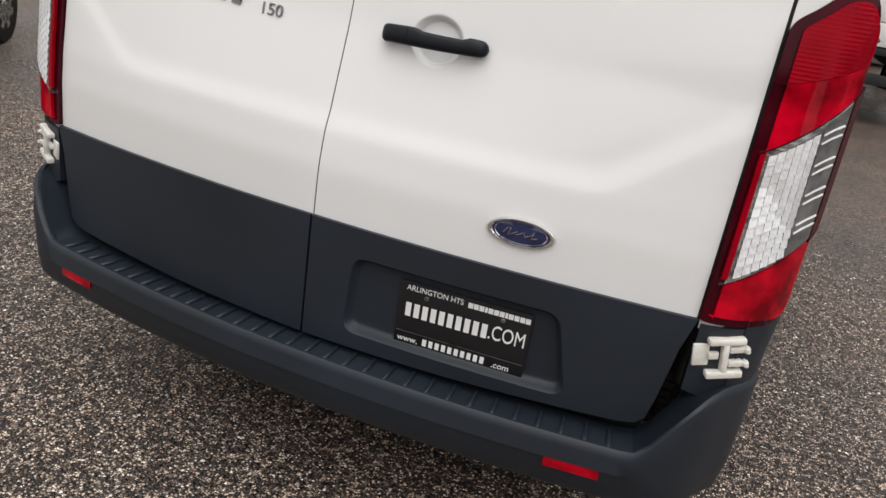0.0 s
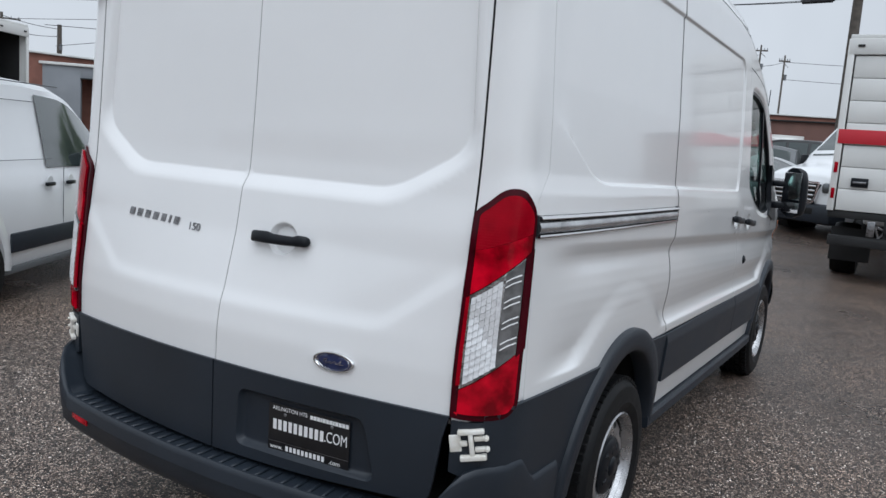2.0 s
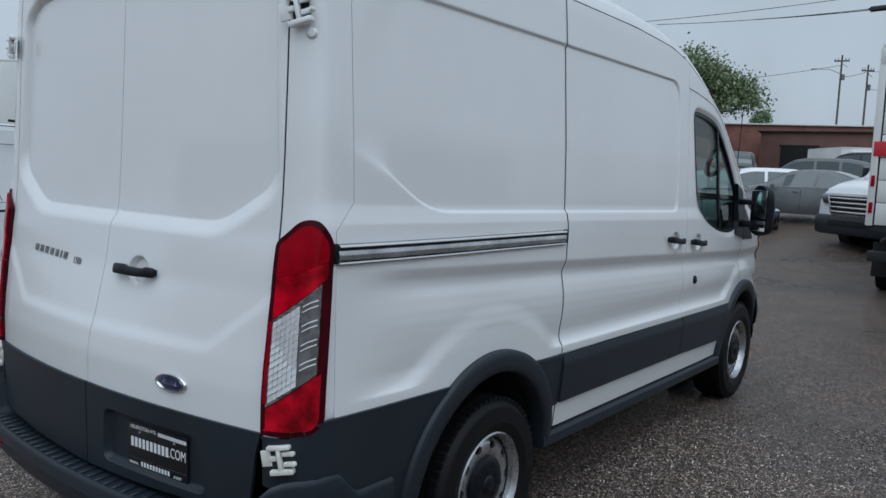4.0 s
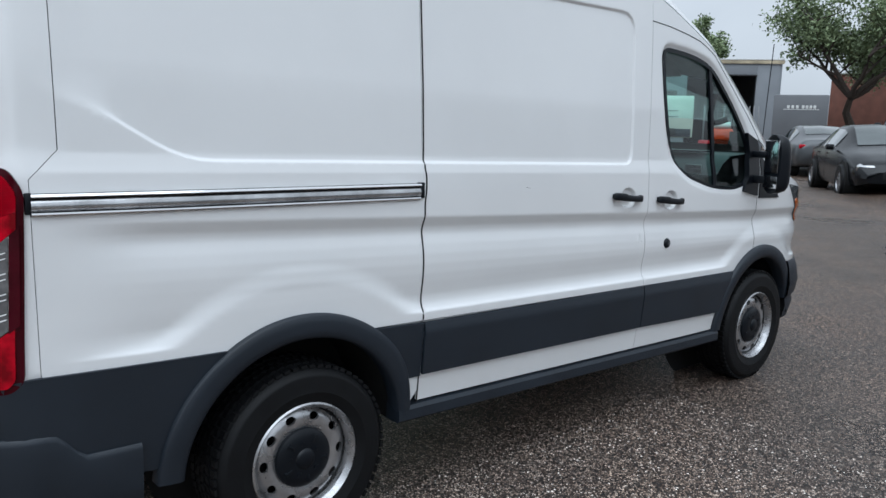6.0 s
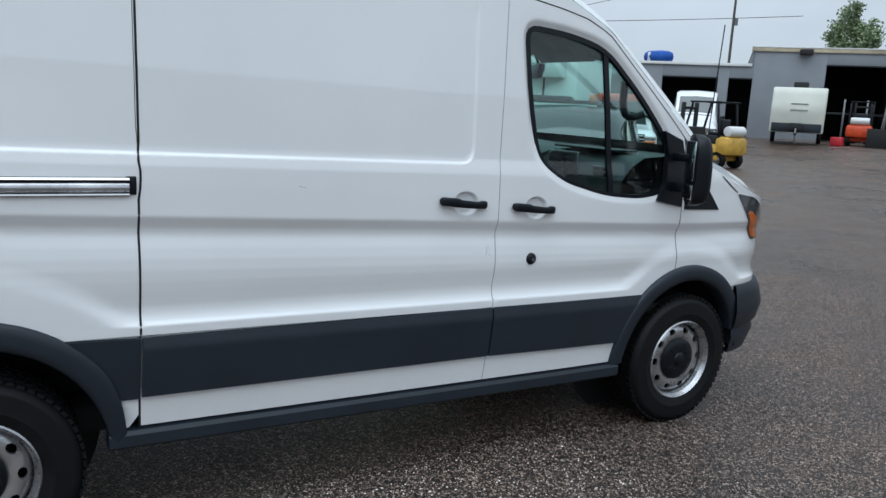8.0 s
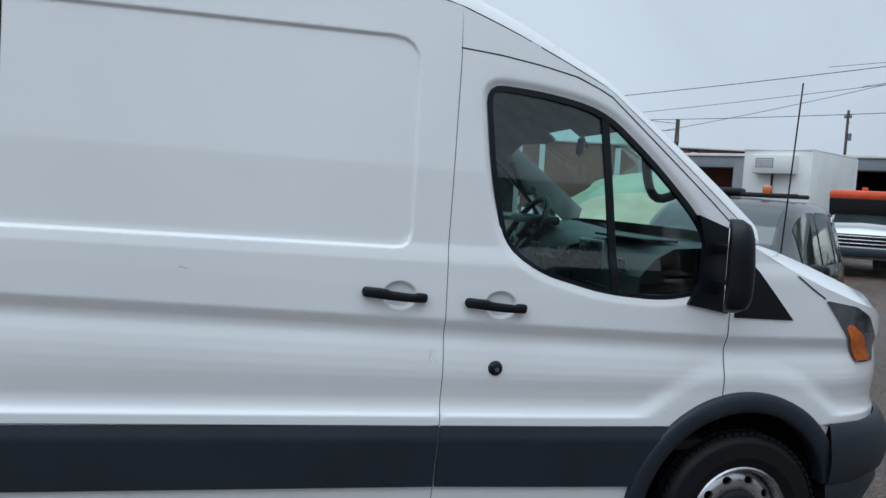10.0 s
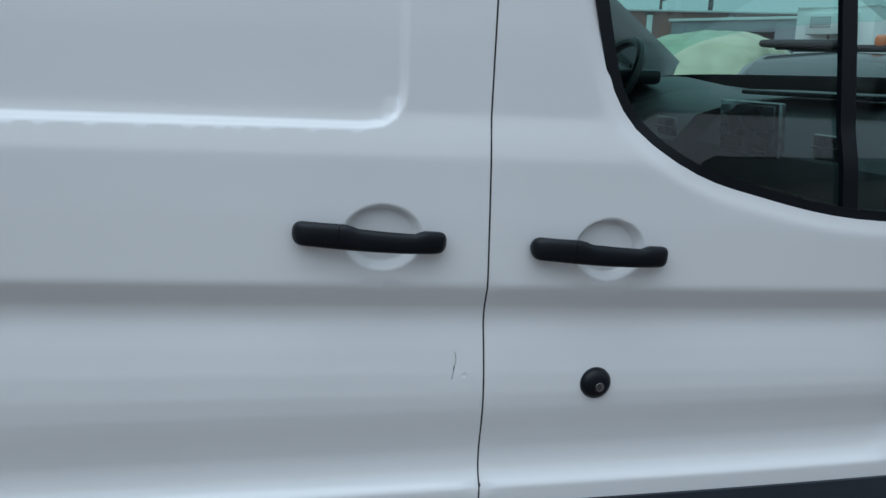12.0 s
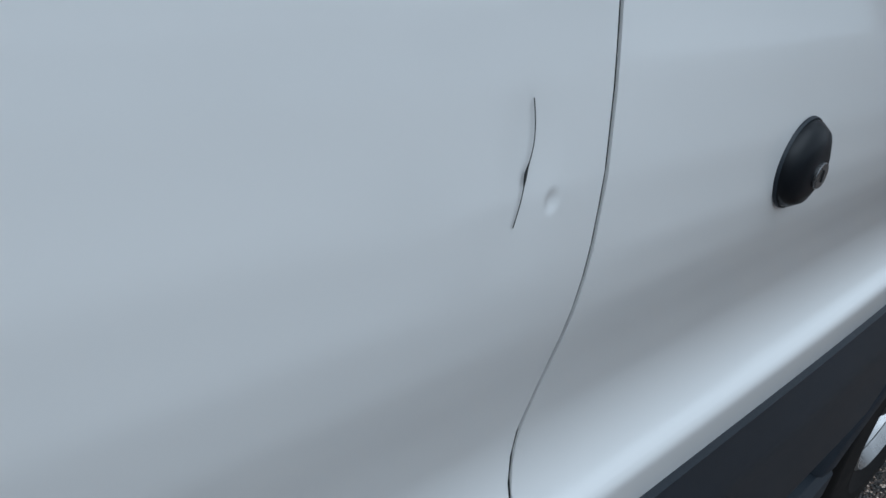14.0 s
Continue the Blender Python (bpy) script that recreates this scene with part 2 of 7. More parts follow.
# ---- the white cargo van ----
# It stands along y, nose to +y, its rear axle over the origin's line y = 0.
ZT = np.linspace(0.2, 2.7, 1001)
SIDE_X = smooth_table(ZT, [0.30, 0.40, 0.52, 0.70, 0.776, 0.806, 0.810, 0.820, 0.832, 0.845, 0.858, 0.872, 0.90, 0.93, 0.96, 1.00, 1.04, 1.08, 1.105, 1.120, 1.132, 1.149, 1.187, 1.190, 1.195, 1.30, 1.37, 1.43, 1.70, 2.10, 2.30, 2.42],
                      [0.985, 0.995, 1.008, 1.020, 1.0262, 1.0262, 1.0245, 1.0152, 1.0090, 1.0054, 1.0037, 1.0036, 1.0077, 1.0124, 1.0160, 1.0178, 1.0158, 1.0095, 1.0040, 1.0010, 1.0003, 1.0032, 1.0200, 1.0212, 1.0215, 1.0195, 1.0160, 1.004, 0.994, 0.967, 0.950, 0.935], 0.0020)
REAR_Y = smooth_table(ZT, [0.40, 0.77, 0.88, 0.96, 1.10, 1.19, 1.30, 1.37, 1.45, 1.6, 1.8, 2.15, 2.30, 2.42],
                      [-1.10, -1.107, -1.107, -1.096, -1.064, -1.043, -1.027, -1.017, -1.010, -1.002, -0.994, -0.982, -0.972, -0.952], 0.012)
QC, QS, YS = 0.88, 1.08, -0.87   # where the rear ends, where the side begins, and its y
QY = QS - YS                      # q = y + QY on the side
WHEELS = (-0.01, 3.285)
RAKE = 0.022                      # the empty van stands nose down
PRESS = rounded([(-0.60, 2.125), (-0.74, 1.90), (-0.76, 1.64), (-0.62, 1.53), (-0.42, 1.412), (1.895, 1.412), (1.905, 2.15)], [0.06, 0.2, 0.08, 0.05, 0.12, 0.06, 0.10])
REAR_PRESS = rounded([(-0.805, 2.13)] + [(q, 2.23 - 0.06 * (q / 0.8) ** 2) for q in np.linspace(-0.72, 0.72, 13)] + [(0.805, 2.13), (0.835, 1.52), (0.59, 1.385), (-0.59, 1.385), (-0.835, 1.52)], [0.05] + [0.02] * 13 + [0.05, 0.08, 0.07, 0.07, 0.08])
PLATE_WELL = rounded([(0.125, 0.695), (0.60, 0.695), (0.645, 0.515), (0.115, 0.515)], 0.03)


LOW_BAND = rounded([(-0.62, 0.985), (0.62, 0.985), (0.87, 1.17), (0.99, 1.60), (0.99, 2.7), (-0.99, 2.7), (-0.99, 1.60), (-0.87, 1.17)], 0.04)
DOOR_Q = 0.878                   # edge of a rear door


def at_side(y, z):
    """A place on the side from its y and its height in the world."""
    return (QY + y, z + RAKE * (y - 0.5))


# hollows behind the pull handles, and the dent by the scratch: q, z, half sizes, depth
CUPS = [(0.211, 1.190, 0.060, 0.052, 0.020), (*at_side(1.862, 1.212), 0.064, 0.052, 0.020), (*at_side(2.236, 1.184), 0.062, 0.052, 0.020),
        (*at_side(1.983, 0.996), 0.020, 0.038, 0.0009), (*at_side(1.998, 0.976), 0.0055, 0.0065, 0.0012)]


def side_x(y, z):
    z = z + 0.023 * (np.clip(y, -0.6, 3.2) - 0.8) * step01((z - 0.90) / 0.10) * step01((1.40 - z) / 0.12)
    x = np.interp(z, ZT, SIDE_X)
    flat = np.interp(z, [0.776, 1.30], [1.0262, 1.0195])
    x = np.where((z > 0.776) & (z < 1.30), flat + (x - flat) * step01((y + 0.86) / 0.40), x)      # the creases run out towards the tail lamp
    x = x - 0.015 * np.clip((-0.25 - y) / 0.55, 0, 2) ** 2
    x = x - 0.024 * np.clip(y - 2.3, 0, 9) ** 2
    t = np.clip((y - 3.62) / 0.72, 0, 0.999)
    return x * (1 - t**2.5) ** 0.5


def surface(q, z, off=0.0, details=True, cups=True):
    """The body's skin: q runs from the middle of the rear round the corner and along the right side."""
    q, z = np.asarray(q, float), np.asarray(z, float)
    p = plain_skin(q, z)
    e = 1e-3
    du = plain_skin(q + e, z) - plain_skin(q - e, z)
    dv = plain_skin(q, z + e) - plain_skin(q, z - e)
    n = np.cross(du, dv)
    n /= np.linalg.norm(n, axis=1)[:, None]
    d = np.zeros(len(q)) + off
    swell = np.zeros(len(q))
    if details:
        y = q - QY
        side = step01((q - QS) / 0.05)
        d -= side * 0.010 * step01(inside_distance(np.stack([y, z], 1), PRESS) / (0.013 + 0.16 * step01((-0.50 - y) / 0.20) * step01((z - 1.52) / 0.12)) + 0.5)
        for yc, wide in ((WHEELS[0], 0.675), (WHEELS[1], 0.62)):
            r = np.hypot((y - yc) * 0.66 / wide, (z - 0.36) * 1.02)
            swell = np.maximum(swell, side * np.maximum(0, 1.026 - np.interp(z, ZT, SIDE_X)) * step01((0.71 - r) / 0.085) * (z > 0.78) * (z < 1.06))
        rear = step01((QC + 0.05 - q) / 0.05)
        low = step01((1.62 - z) / 0.14)
        rim = inside_distance(np.stack([q, z], 1), REAR_PRESS) / (0.018 + 0.030 * low)
        d -= rear * 0.024 * np.clip(rim + 1, 0, 1) ** 1.15
        # a shallow pressed band under the blank panel, cut off at its lower corners
        d -= rear * 0.0050 * step01(inside_distance(np.stack([q, z], 1), LOW_BAND) / 0.060 + 0.5)
        # seats for the plastic trim
        zw = z - RAKE * (y - 0.5)
        trimmed = (z < 0.769) & (z > 0.565) & (y > -0.5) | (z < 0.769) & (y < -0.35)
        for yc in WHEELS:
            trimmed |= np.hypot(y - yc, zw - 0.345) < (0.500 if yc < 1 else 0.468)
        d -= np.where((q > QC + 0.05) & trimmed, 0.012, 0.0)
        d -= np.where((q < DOOR_Q) & (z < 0.748), 0.045, 0.0)
        for qc, zc, rq, rz, deep in CUPS if cups else ():
            r = np.hypot((q - qc) / rq, (z - zc) / rz)
            d -= deep * step01((1.0 - r) / (0.22 if deep > 0.01 else 0.9))
    out = p + n * d[:, None]
    out[:, 0] += swell
    return out, n


def plain_skin(q, z):
    x3 = side_x(np.full_like(z, YS), z)
    xc = 0.86 - 0.012 * np.clip((z - 1.5) / 0.8, 0, 1.2)
    yr = np.interp(z, ZT, REAR_Y)
    bow = 0.050 + 0.038 * step01((1.30 - z) / 0.45)
    out = np.zeros((len(q), 3))
    out[:, 2] = z
    r = q <= QC
    xr = q / QC * xc
    out[r, 0] = xr[r]
    out[r, 1] = (yr + bow * (xr / 0.86) ** 2)[r]
    c = (q > QC) & (q < QS)
    t = (q - QC) / (QS - QC)
    y0 = yr + bow * (xc / 0.86) ** 2
    sl = 2 * bow * xc / 0.86**2
    p1x, p1y = xc + 0.55 * (x3 - xc), y0 + 0.55 * (x3 - xc) * sl
    p2x, p2y = x3 - 0.004, YS - 0.60 * (YS - y0)
    b0, b1, b2, b3 = (1 - t) ** 3, 3 * t * (1 - t) ** 2, 3 * t * t * (1 - t), t**3
    s_dz = -RAKE * (q - QY - 0.5)
    out[c, 2] = (z - RAKE * (YS - 0.5) * step01(t))[c]
    out[c, 0] = (b0 * xc + b1 * p1x + b2 * p2x + b3 * x3)[c]
    out[c, 1] = (b0 * y0 + b1 * p1y + b2 * p2y + b3 * YS)[c]
    s = q >= QS
    y = q - QY
    out[s, 0] = side_x(y, z)[s]
    out[s, 1] = y[s]
    out[s, 2] = (z + s_dz)[s]
    return out


def panel(name, outline, mat, parent, holes=(), off=0.0, flange=0.014, hx=0.03, hy=0.018, details=True, label="", left=False, warp=None, edge=0.02, focus=(), trace=(), lines=()):
    """A pressed sheet over an outline in (q, z), its rims turned in; left mirrors it."""
    xy, tri, rims = fill(outline, holes, hx, hy, edge, focus, trace, lines)
    o = off if warp is None else off + warp(xy[:, 0], xy[:, 1])
    p, n = surface(xy[:, 0], xy[:, 1], o, details, not left)
    verts = [tuple(v) for v in p]
    faces = [tuple(t) for t in tri]
    if flange:
        for rim in rims:
            s = len(verts)
            verts += [tuple(p[k] - n[k] * 0.0015) for k in rim] + [tuple(p[k] - n[k] * flange) for k in rim]
            m = len(rim)
            loop = xy[rim]
            area = float(np.sum(loop[:, 0] * np.roll(loop[:, 1], -1) - np.roll(loop[:, 0], -1) * loop[:, 1])) * (1 if rim is rims[0] else 1)
            for k in range(m):
                a, b = rim[k], rim[(k + 1) % m]
                c, d = s + m + (k + 1) % m, s + m + k
                faces.append((a, b, c, d) if area < 0 else (b, a, d, c))
    if left:
        verts = [(-x, y, z) for x, y, z in verts]
        faces = [f[::-1] for f in faces]
    bm = mesh_of(verts, faces)
    return part(name, bm, mat, parent, label, angle=50)


def on_skin(q, z, off=0.0, details=True):
    p, n = surface([q], [z], off, details, False)
    return Vector(p[0]), Vector(n[0])


def skin_frame(q, z, off=0.0, details=True):
    """A pose on the skin: x along q, y up it, z out of it."""
    p, n = on_skin(q, z, off, details)
    a, _ = on_skin(q + 0.01, z, 0, details)
    b, _ = on_skin(q - 0.01, z, 0, details)
    x = (a - b).normalized()
    x = (x - n * x.dot(n)).normalized()
    y = n.cross(x)
    return Matrix((( x.x, y.x, n.x, p.x), (x.y, y.y, n.y, p.y), (x.z, y.z, n.z, p.z), (0, 0, 0, 1)))


def ribbon(name, line, width, mat, parent, off, left=False, label=""):
    """A strip along a line on the skin."""
    pts = [line[0]]
    for a, b in zip(line, line[1:]):
        n = max(1, int(math.hypot(b[0] - a[0], b[1] - a[1]) / 0.012))
        pts += [(a[0] + (b[0] - a[0]) * k / n, a[1] + (b[1] - a[1]) * k / n) for k in range(1, n + 1)]
    bm = bmesh.new()
    rows = []
    for i, (q, z) in enumerate(pts):
        a, b = np.array(pts[max(i - 1, 0)]), np.array(pts[min(i + 1, len(pts) - 1)])
        t = (b - a) / (np.linalg.norm(b - a) + 1e-9)
        s = np.array([-t[1], t[0]]) * width / 2
        v = surface([q - s[0], q + s[0]], [z - s[1], z + s[1]], off)[0]
        rows.append([bm.verts.new((-p[0] if left else p[0], p[1], p[2])) for p in v])
    for a, b in zip(rows, rows[1:]):
        bm.faces.new((a[0], a[1], b[1], b[0]))
    return part(name, bm, mat, parent, label)


def arc(yc, r, a0, a1, n=24, zc=0.345, ry=1.0):
    """Points (q, z) of a wheel arch from angle a0 to a1 in degrees, 0 ahead and 90 up."""
    return [at_side(yc + r * math.cos(radians(a)), zc + ry * r * math.sin(radians(a))) for a in np.linspace(a0, a1, n)]


van = empty("cargo_van")
tagged(van, "white high-roof cargo van with dark grey plastic trim on wet gravel", "van")

G = 0.0015                       # half a seam
SEAM_S, SEAM_D, SEAM_F = 0.545, 2.035, 3.175   # sliding door, front door, wing


def gutter(y):
    return float(np.interp(y, [-0.85, -0.70, 0.6, 1.3, 1.8, 2.04, 2.25, 2.45, 2.63, 2.88, 3.19, 3.32],
                           [2.325, 2.345, 2.345, 2.335, 2.305, 2.255, 2.175, 2.085, 2.0, 1.80, 1.545, 1.43])) + RAKE * (y - 0.5)


def door_top(y):
    return float(np.interp(y, [2.04, 2.2, 2.36, 2.5, 2.63, 2.88, 3.1, 3.19], [2.10, 2.085, 2.06, 2.03, 1.975, 1.765, 1.58, 1.50])) + RAKE * (y - 0.5)


def rear_top(q):
    return 2.39 - 0.055 * (q / 0.85) ** 2


def front_seam(z):
    """The gently waved seam between side door and front door."""
    return SEAM_D - 0.004 - 0.021 * np.clip((0.92 - z) / 0.5, 0, 1) ** 1.2 + 0.023 * np.clip((z - 1.4) / 0.7, 0, 1)


def slide_seam(z):
    return SEAM_S + 0.008 * step01((z - 1.25) / 0.06) - 0.008 * np.exp(-((z - 1.40) / 0.02) ** 2) - 0.010 * step01((0.9 - z) / 0.3)


def wing_seam(z):
    return SEAM_F + 0.02 * (z - 1.0)


PRESS_Q = [(QY + y, z) for y, z in PRESS]
EDGE = (-0.010, -0.0065, -0.003, 0.0, 0.003, 0.0065, 0.010)
WIDE = (-0.012, -0.004, 0.004, 0.012, 0.020, 0.028)
ZS = list(np.linspace(0.43, 1.42, 22))
body = {}
for left in (False, True):
    tag = "left" if left else "right"
    fine = dict(hx=0.034, hy=0.0062, lines=(0.801, 0.8045, 0.807, 0.8095, 0.8125, 0.816, 0.8205)) if not left else dict(hx=0.08, hy=0.05)
    # rear door
    top = [(q, rear_top(q)) for q in np.linspace(0.80, G, 16)]
    edge = [(DOOR_Q - 0.004 - G, z) for z in np.linspace(0.78, 2.20, 24)]
    outline = [(G, 0.72), (DOOR_Q - 0.004 - G, 0.72)] + edge + [(0.868, 2.25), (0.838, 2.305)] + top
    rear_door = panel("rear_door", outline, WHITE, van, left=left, label="white rear door with a pressed blank panel", hx=0.022, hy=0.013, focus=() if left else CUPS[:1], trace=[([p for p in REAR_PRESS], (-0.050, -0.036, -0.022, -0.012, -0.004, 0.0, 0.006)), (LOW_BAND, (-0.022, -0.015, -0.008, 0.0, 0.008, 0.015, 0.022))])
    body["rear_door_" + tag] = rear_door
    # corner pillar, round to the seam in the quarter panel
    pillar = [(0.80, rear_top(0.80) + 0.006), (0.842, 2.311), (0.872, 2.256), (DOOR_Q + 0.002, 2.20), (DOOR_Q + 0.002, 0.74), (QY - 0.868, 0.74), (QY - 0.868, 1.352), (QY - 0.785 - G, 1.437), (QY - 0.785 - G, 2.312), (DOOR_Q + 0.03, 2.329), (0.845, 2.346)]
    panel("corner_pillar", pillar, WHITE, van, left=left, hx=0.025, hy=0.03)
    # quarter panel with its wheel arch
    roofline = [(QY + y, gutter(y) - 0.005) for y in np.linspace(SEAM_S - G, -0.785 + G, 14)]
    seam = [(QY + slide_seam(z) - G, z) for z in ZS[1:]] + [(QY + SEAM_S - G, 1.5)]
    q_out = [(QY - 0.785 + G, 1.437), (QY - 0.866, 1.352), (QY - 0.866, 0.45)] + arc(WHEELS[0], 0.47, 171, 9) + [(QY + 0.50, 0.43)] + seam + roofline
    panel("quarter_panel", q_out, WHITE, van, left=left, trace=() if left else [(PRESS_Q, EDGE)], **fine)
    # sliding door
    fs = [(QY + front_seam(z) - G, z) for z in np.linspace(0.43, 2.28, 40)]
    ss = [(QY + slide_seam(z) + G, z) for z in ZS[::-1]]
    tops = [(QY + y, gutter(y) - 0.005) for y in np.linspace(SEAM_D - 0.01, SEAM_S + G, 12)]
    body["slide_" + tag] = panel("sliding_door", fs + tops + [(QY + SEAM_S + G, 1.5)] + ss, WHITE, van, left=left, label="white sliding side door with a scratched dent", focus=() if left else [CUPS[1], CUPS[3]], trace=() if left else [(PRESS_Q, EDGE)], **fine)
    # front door with its window
    window = rounded([(2.153, 1.980), (2.40, 1.962), (2.618, 1.915), (2.838, 1.730), (3.025, 1.54), (3.10, 1.42), (3.07, 1.240), (2.90, 1.210), (2.65, 1.228), (2.38, 1.300), (2.240, 1.400), (2.183, 1.66)],
                     [0.07, 0.1, 0.12, 0.1, 0.1, 0.06, 0.06, 0.1, 0.1, 0.1, 0.14, 0.2])
    window_q = [at_side(y, z) for y, z in window]
    recess = lambda q, z: -0.016 * step01(1 + inside_distance(np.stack([q, z], 1), window_q) / 0.032) * (0.35 + 0.65 * step01((z - 1.40) / 0.25))
    bottom = [(QY + 2.80, 0.43)] + arc(WHEELS[1], 0.47, 172, 118, 10)
    wseam = [(QY + wing_seam(z) - G, z) for z in np.linspace(0.86, 1.52, 14)]
    head = [(QY + y, door_top(y)) for y in np.linspace(3.17, SEAM_D + 0.02, 26)]
    dseam = [(QY + front_seam(z) + G, z) for z in np.linspace(2.13, 0.43, 36)]
    body["door_" + tag] = panel("front_door", bottom + wseam + head + dseam, WHITE, van, holes=(window_q,), left=left, label="white front cab door with a sloping window", focus=() if left else [CUPS[2]], trace=() if left else [(window_q, (-0.034, -0.026, -0.018, -0.010))], warp=recess, **fine)
    # strip of roof side above the door, down to the windscreen pillar
    strip = [(QY + y, door_top(y) + 2 * G) for y in np.linspace(SEAM_D + 0.02, 3.19, 24)] + [at_side(3.27, 1.46)] + [(QY + y, gutter(y) - 0.005) for y in np.linspace(3.30, SEAM_D + 0.018, 24)]
    panel("roof_side", strip, WHITE, van, left=left, hx=0.04, hy=0.03)
    # wing
    wing_top = [at_side(y, z) for y, z in ((4.20, 0.98), (4.13, 1.10), (3.96, 1.175), (3.80, 1.215), (3.62, 1.275), (3.45, 1.345), (3.30, 1.42))]
    wing = [(QY + wing_seam(z) + G, z) for z in np.linspace(1.48, 0.86, 10)] + arc(WHEELS[1], 0.47, 105, 30, 10) + [at_side(3.71, 0.695), at_side(3.95, 0.695), at_side(4.18, 0.695)] + wing_top
    panel("front_wing", wing, WHITE, van, left=left, **fine)
    # dark seams behind the gaps
    ribbon("door_seam", [(DOOR_Q - 0.002, z) for z in np.linspace(0.60, 2.30, 20)], 0.0058, GAP, van, -0.0014, left)
    ribbon("door_seam", [(QY + slide_seam(z), z) for z in np.linspace(0.40, 2.34, 60)], 0.0080, GAP, van, 0.0008, left)
    ribbon("door_seam", [(QY + front_seam(z), z) for z in np.linspace(0.40, 2.25, 40)], 0.0058, GAP, van, -0.0014, left)
    ribbon("door_seam", [(QY + wing_seam(z), z) for z in np.linspace(0.78, 1.45, 14)], 0.0042, GAP, van, 0.0006, left)
    ribbon("door_seam", [(QY + y, door_top(y)) for y in np.linspace(2.05, 3.18, 24)], 0.0052, GAP, van, 0.0006, left)
    ribbon("panel_seam", [(QY - 0.868, 1.343), (QY - 0.785, 1.437), (QY - 0.785, 2.345)], 0.03, GAP, van, -0.010, left)
ribbon("door_seam", [(0.0, z) for z in np.linspace(0.48, 2.39, 40)], 0.0058, GAP, van, -0.0014)
ribbon("door_seam", [(q, rear_top(q)) for q in np.linspace(0.0, 0.86, 20)], 0.0058, GAP, van, -0.0014)
ribbon("door_seam", [(q, rear_top(q)) for q in np.linspace(0.0, 0.86, 20)], 0.0058, GAP, van, -0.0014, True)


def roof_mid(y):
    return float(np.interp(y, [-0.9, -0.3, 0.6, 1.3, 1.75, 2.0, 2.25, 2.5, 2.75, 3.05, 3.35, 3.52],
                           [2.535, 2.555, 2.565, 2.55, 2.505, 2.435, 2.33, 2.19, 2.035, 1.825, 1.60, 1.47]))


def roof_shell():
    """Roof from the gutters to its middle, with the rear header, closed at the windscreen's top."""
    rim = []
    for q in np.linspace(0, DOOR_Q, 18):
        rim.append((q, rear_top(q) + 0.006 if q < 0.80 else rear_top(0.80) + 0.006 + (2.340 - rear_top(0.80)) * float(step01((q - 0.80) / 0.06))))
    for q in np.linspace(DOOR_Q + 0.02, QY - 0.79, 8):
        rim.append((q, 2.335 - 0.017 * (q - DOOR_Q) / (QY - 0.79 - DOOR_Q)))
    ys = list(np.linspace(-0.78, 2.42, 46))
    rim += [(QY + y, gutter(y)) for y in ys]
    p = surface([a for a, _ in rim], [b for _, b in rim], 0.0)[0]
    n = 16
    rows = []
    for k, v in enumerate(p):
        y = v[1]
        mid = np.array([0, max(y, -0.1), roof_mid(max(y, -0.9))])
        ring = []
        for s in np.linspace(0, 1, n) ** 1.5:
            w = v * (1 - s) + mid * s
            h = (1 - (1 - s) ** 2.3) ** (1 / 2.3)
            w[2] = v[2] + (roof_mid(w[1]) - v[2]) * h
            ring.append(w)
        rows.append(ring)
    return rows


for left in (False, True):
    rows = roof_shell()
    bm = bmesh.new()
    vs = [[bm.verts.new((-w[0] if left else w[0], w[1], w[2])) for w in r] for r in rows]
    for a, b in zip(vs, vs[1:]):
        for k in range(len(a) - 1):
            bm.faces.new((a[k], b[k], b[k + 1], a[k + 1]))
    bmesh.ops.remove_doubles(bm, verts=bm.verts, dist=1e-5)
    bmesh.ops.recalc_face_normals(bm, faces=bm.faces)
    part("roof", bm, WHITE, van, angle=60)

# windscreen and its white frame
GLASS = bpy.data.materials.new("green_tinted_glass")
GLASS.use_nodes = True
gn = GLASS.node_tree
gn.nodes.remove(gn.nodes["Principled BSDF"])
g_out = gn.nodes["Material Output"]
g_t = gn.nodes.new("ShaderNodeBsdfTransparent")
g_t.inputs["Color"].default_value = (0.66, 0.87, 0.82, 1)
g_g = gn.nodes.new("ShaderNodeBsdfGlossy")
g_g.inputs["Roughness"].default_value = 0.02
g_w = gn.nodes.new("ShaderNodeLayerWeight")
g_w.inputs["Blend"].default_value = 0.5
g_p = gn.nodes.new("ShaderNodeMath")
g_p.operation = "POWER"
g_p.inputs[1].default_value = 5.0
gn.links.new(g_w.outputs["Facing"], g_p.inputs[0])
g_f = gn.nodes.new("ShaderNodeMath")
g_f.operation = "MULTIPLY_ADD"
g_f.inputs[1].default_value, g_f.inputs[2].default_value = 0.92, 0.075
gn.links.new(g_p.outputs["Value"], g_f.inputs[0])
g_m = gn.nodes.new("ShaderNodeMixShader")
gn.links.new(g_f.outputs["Value"], g_m.inputs["Fac"])
gn.links.new(g_t.outputs["BSDF"], g_m.inputs[1])
gn.links.new(g_g.outputs["BSDF"], g_m.inputs[2])
gn.links.new(g_m.outputs["Shader"], g_out.inputs["Surface"])


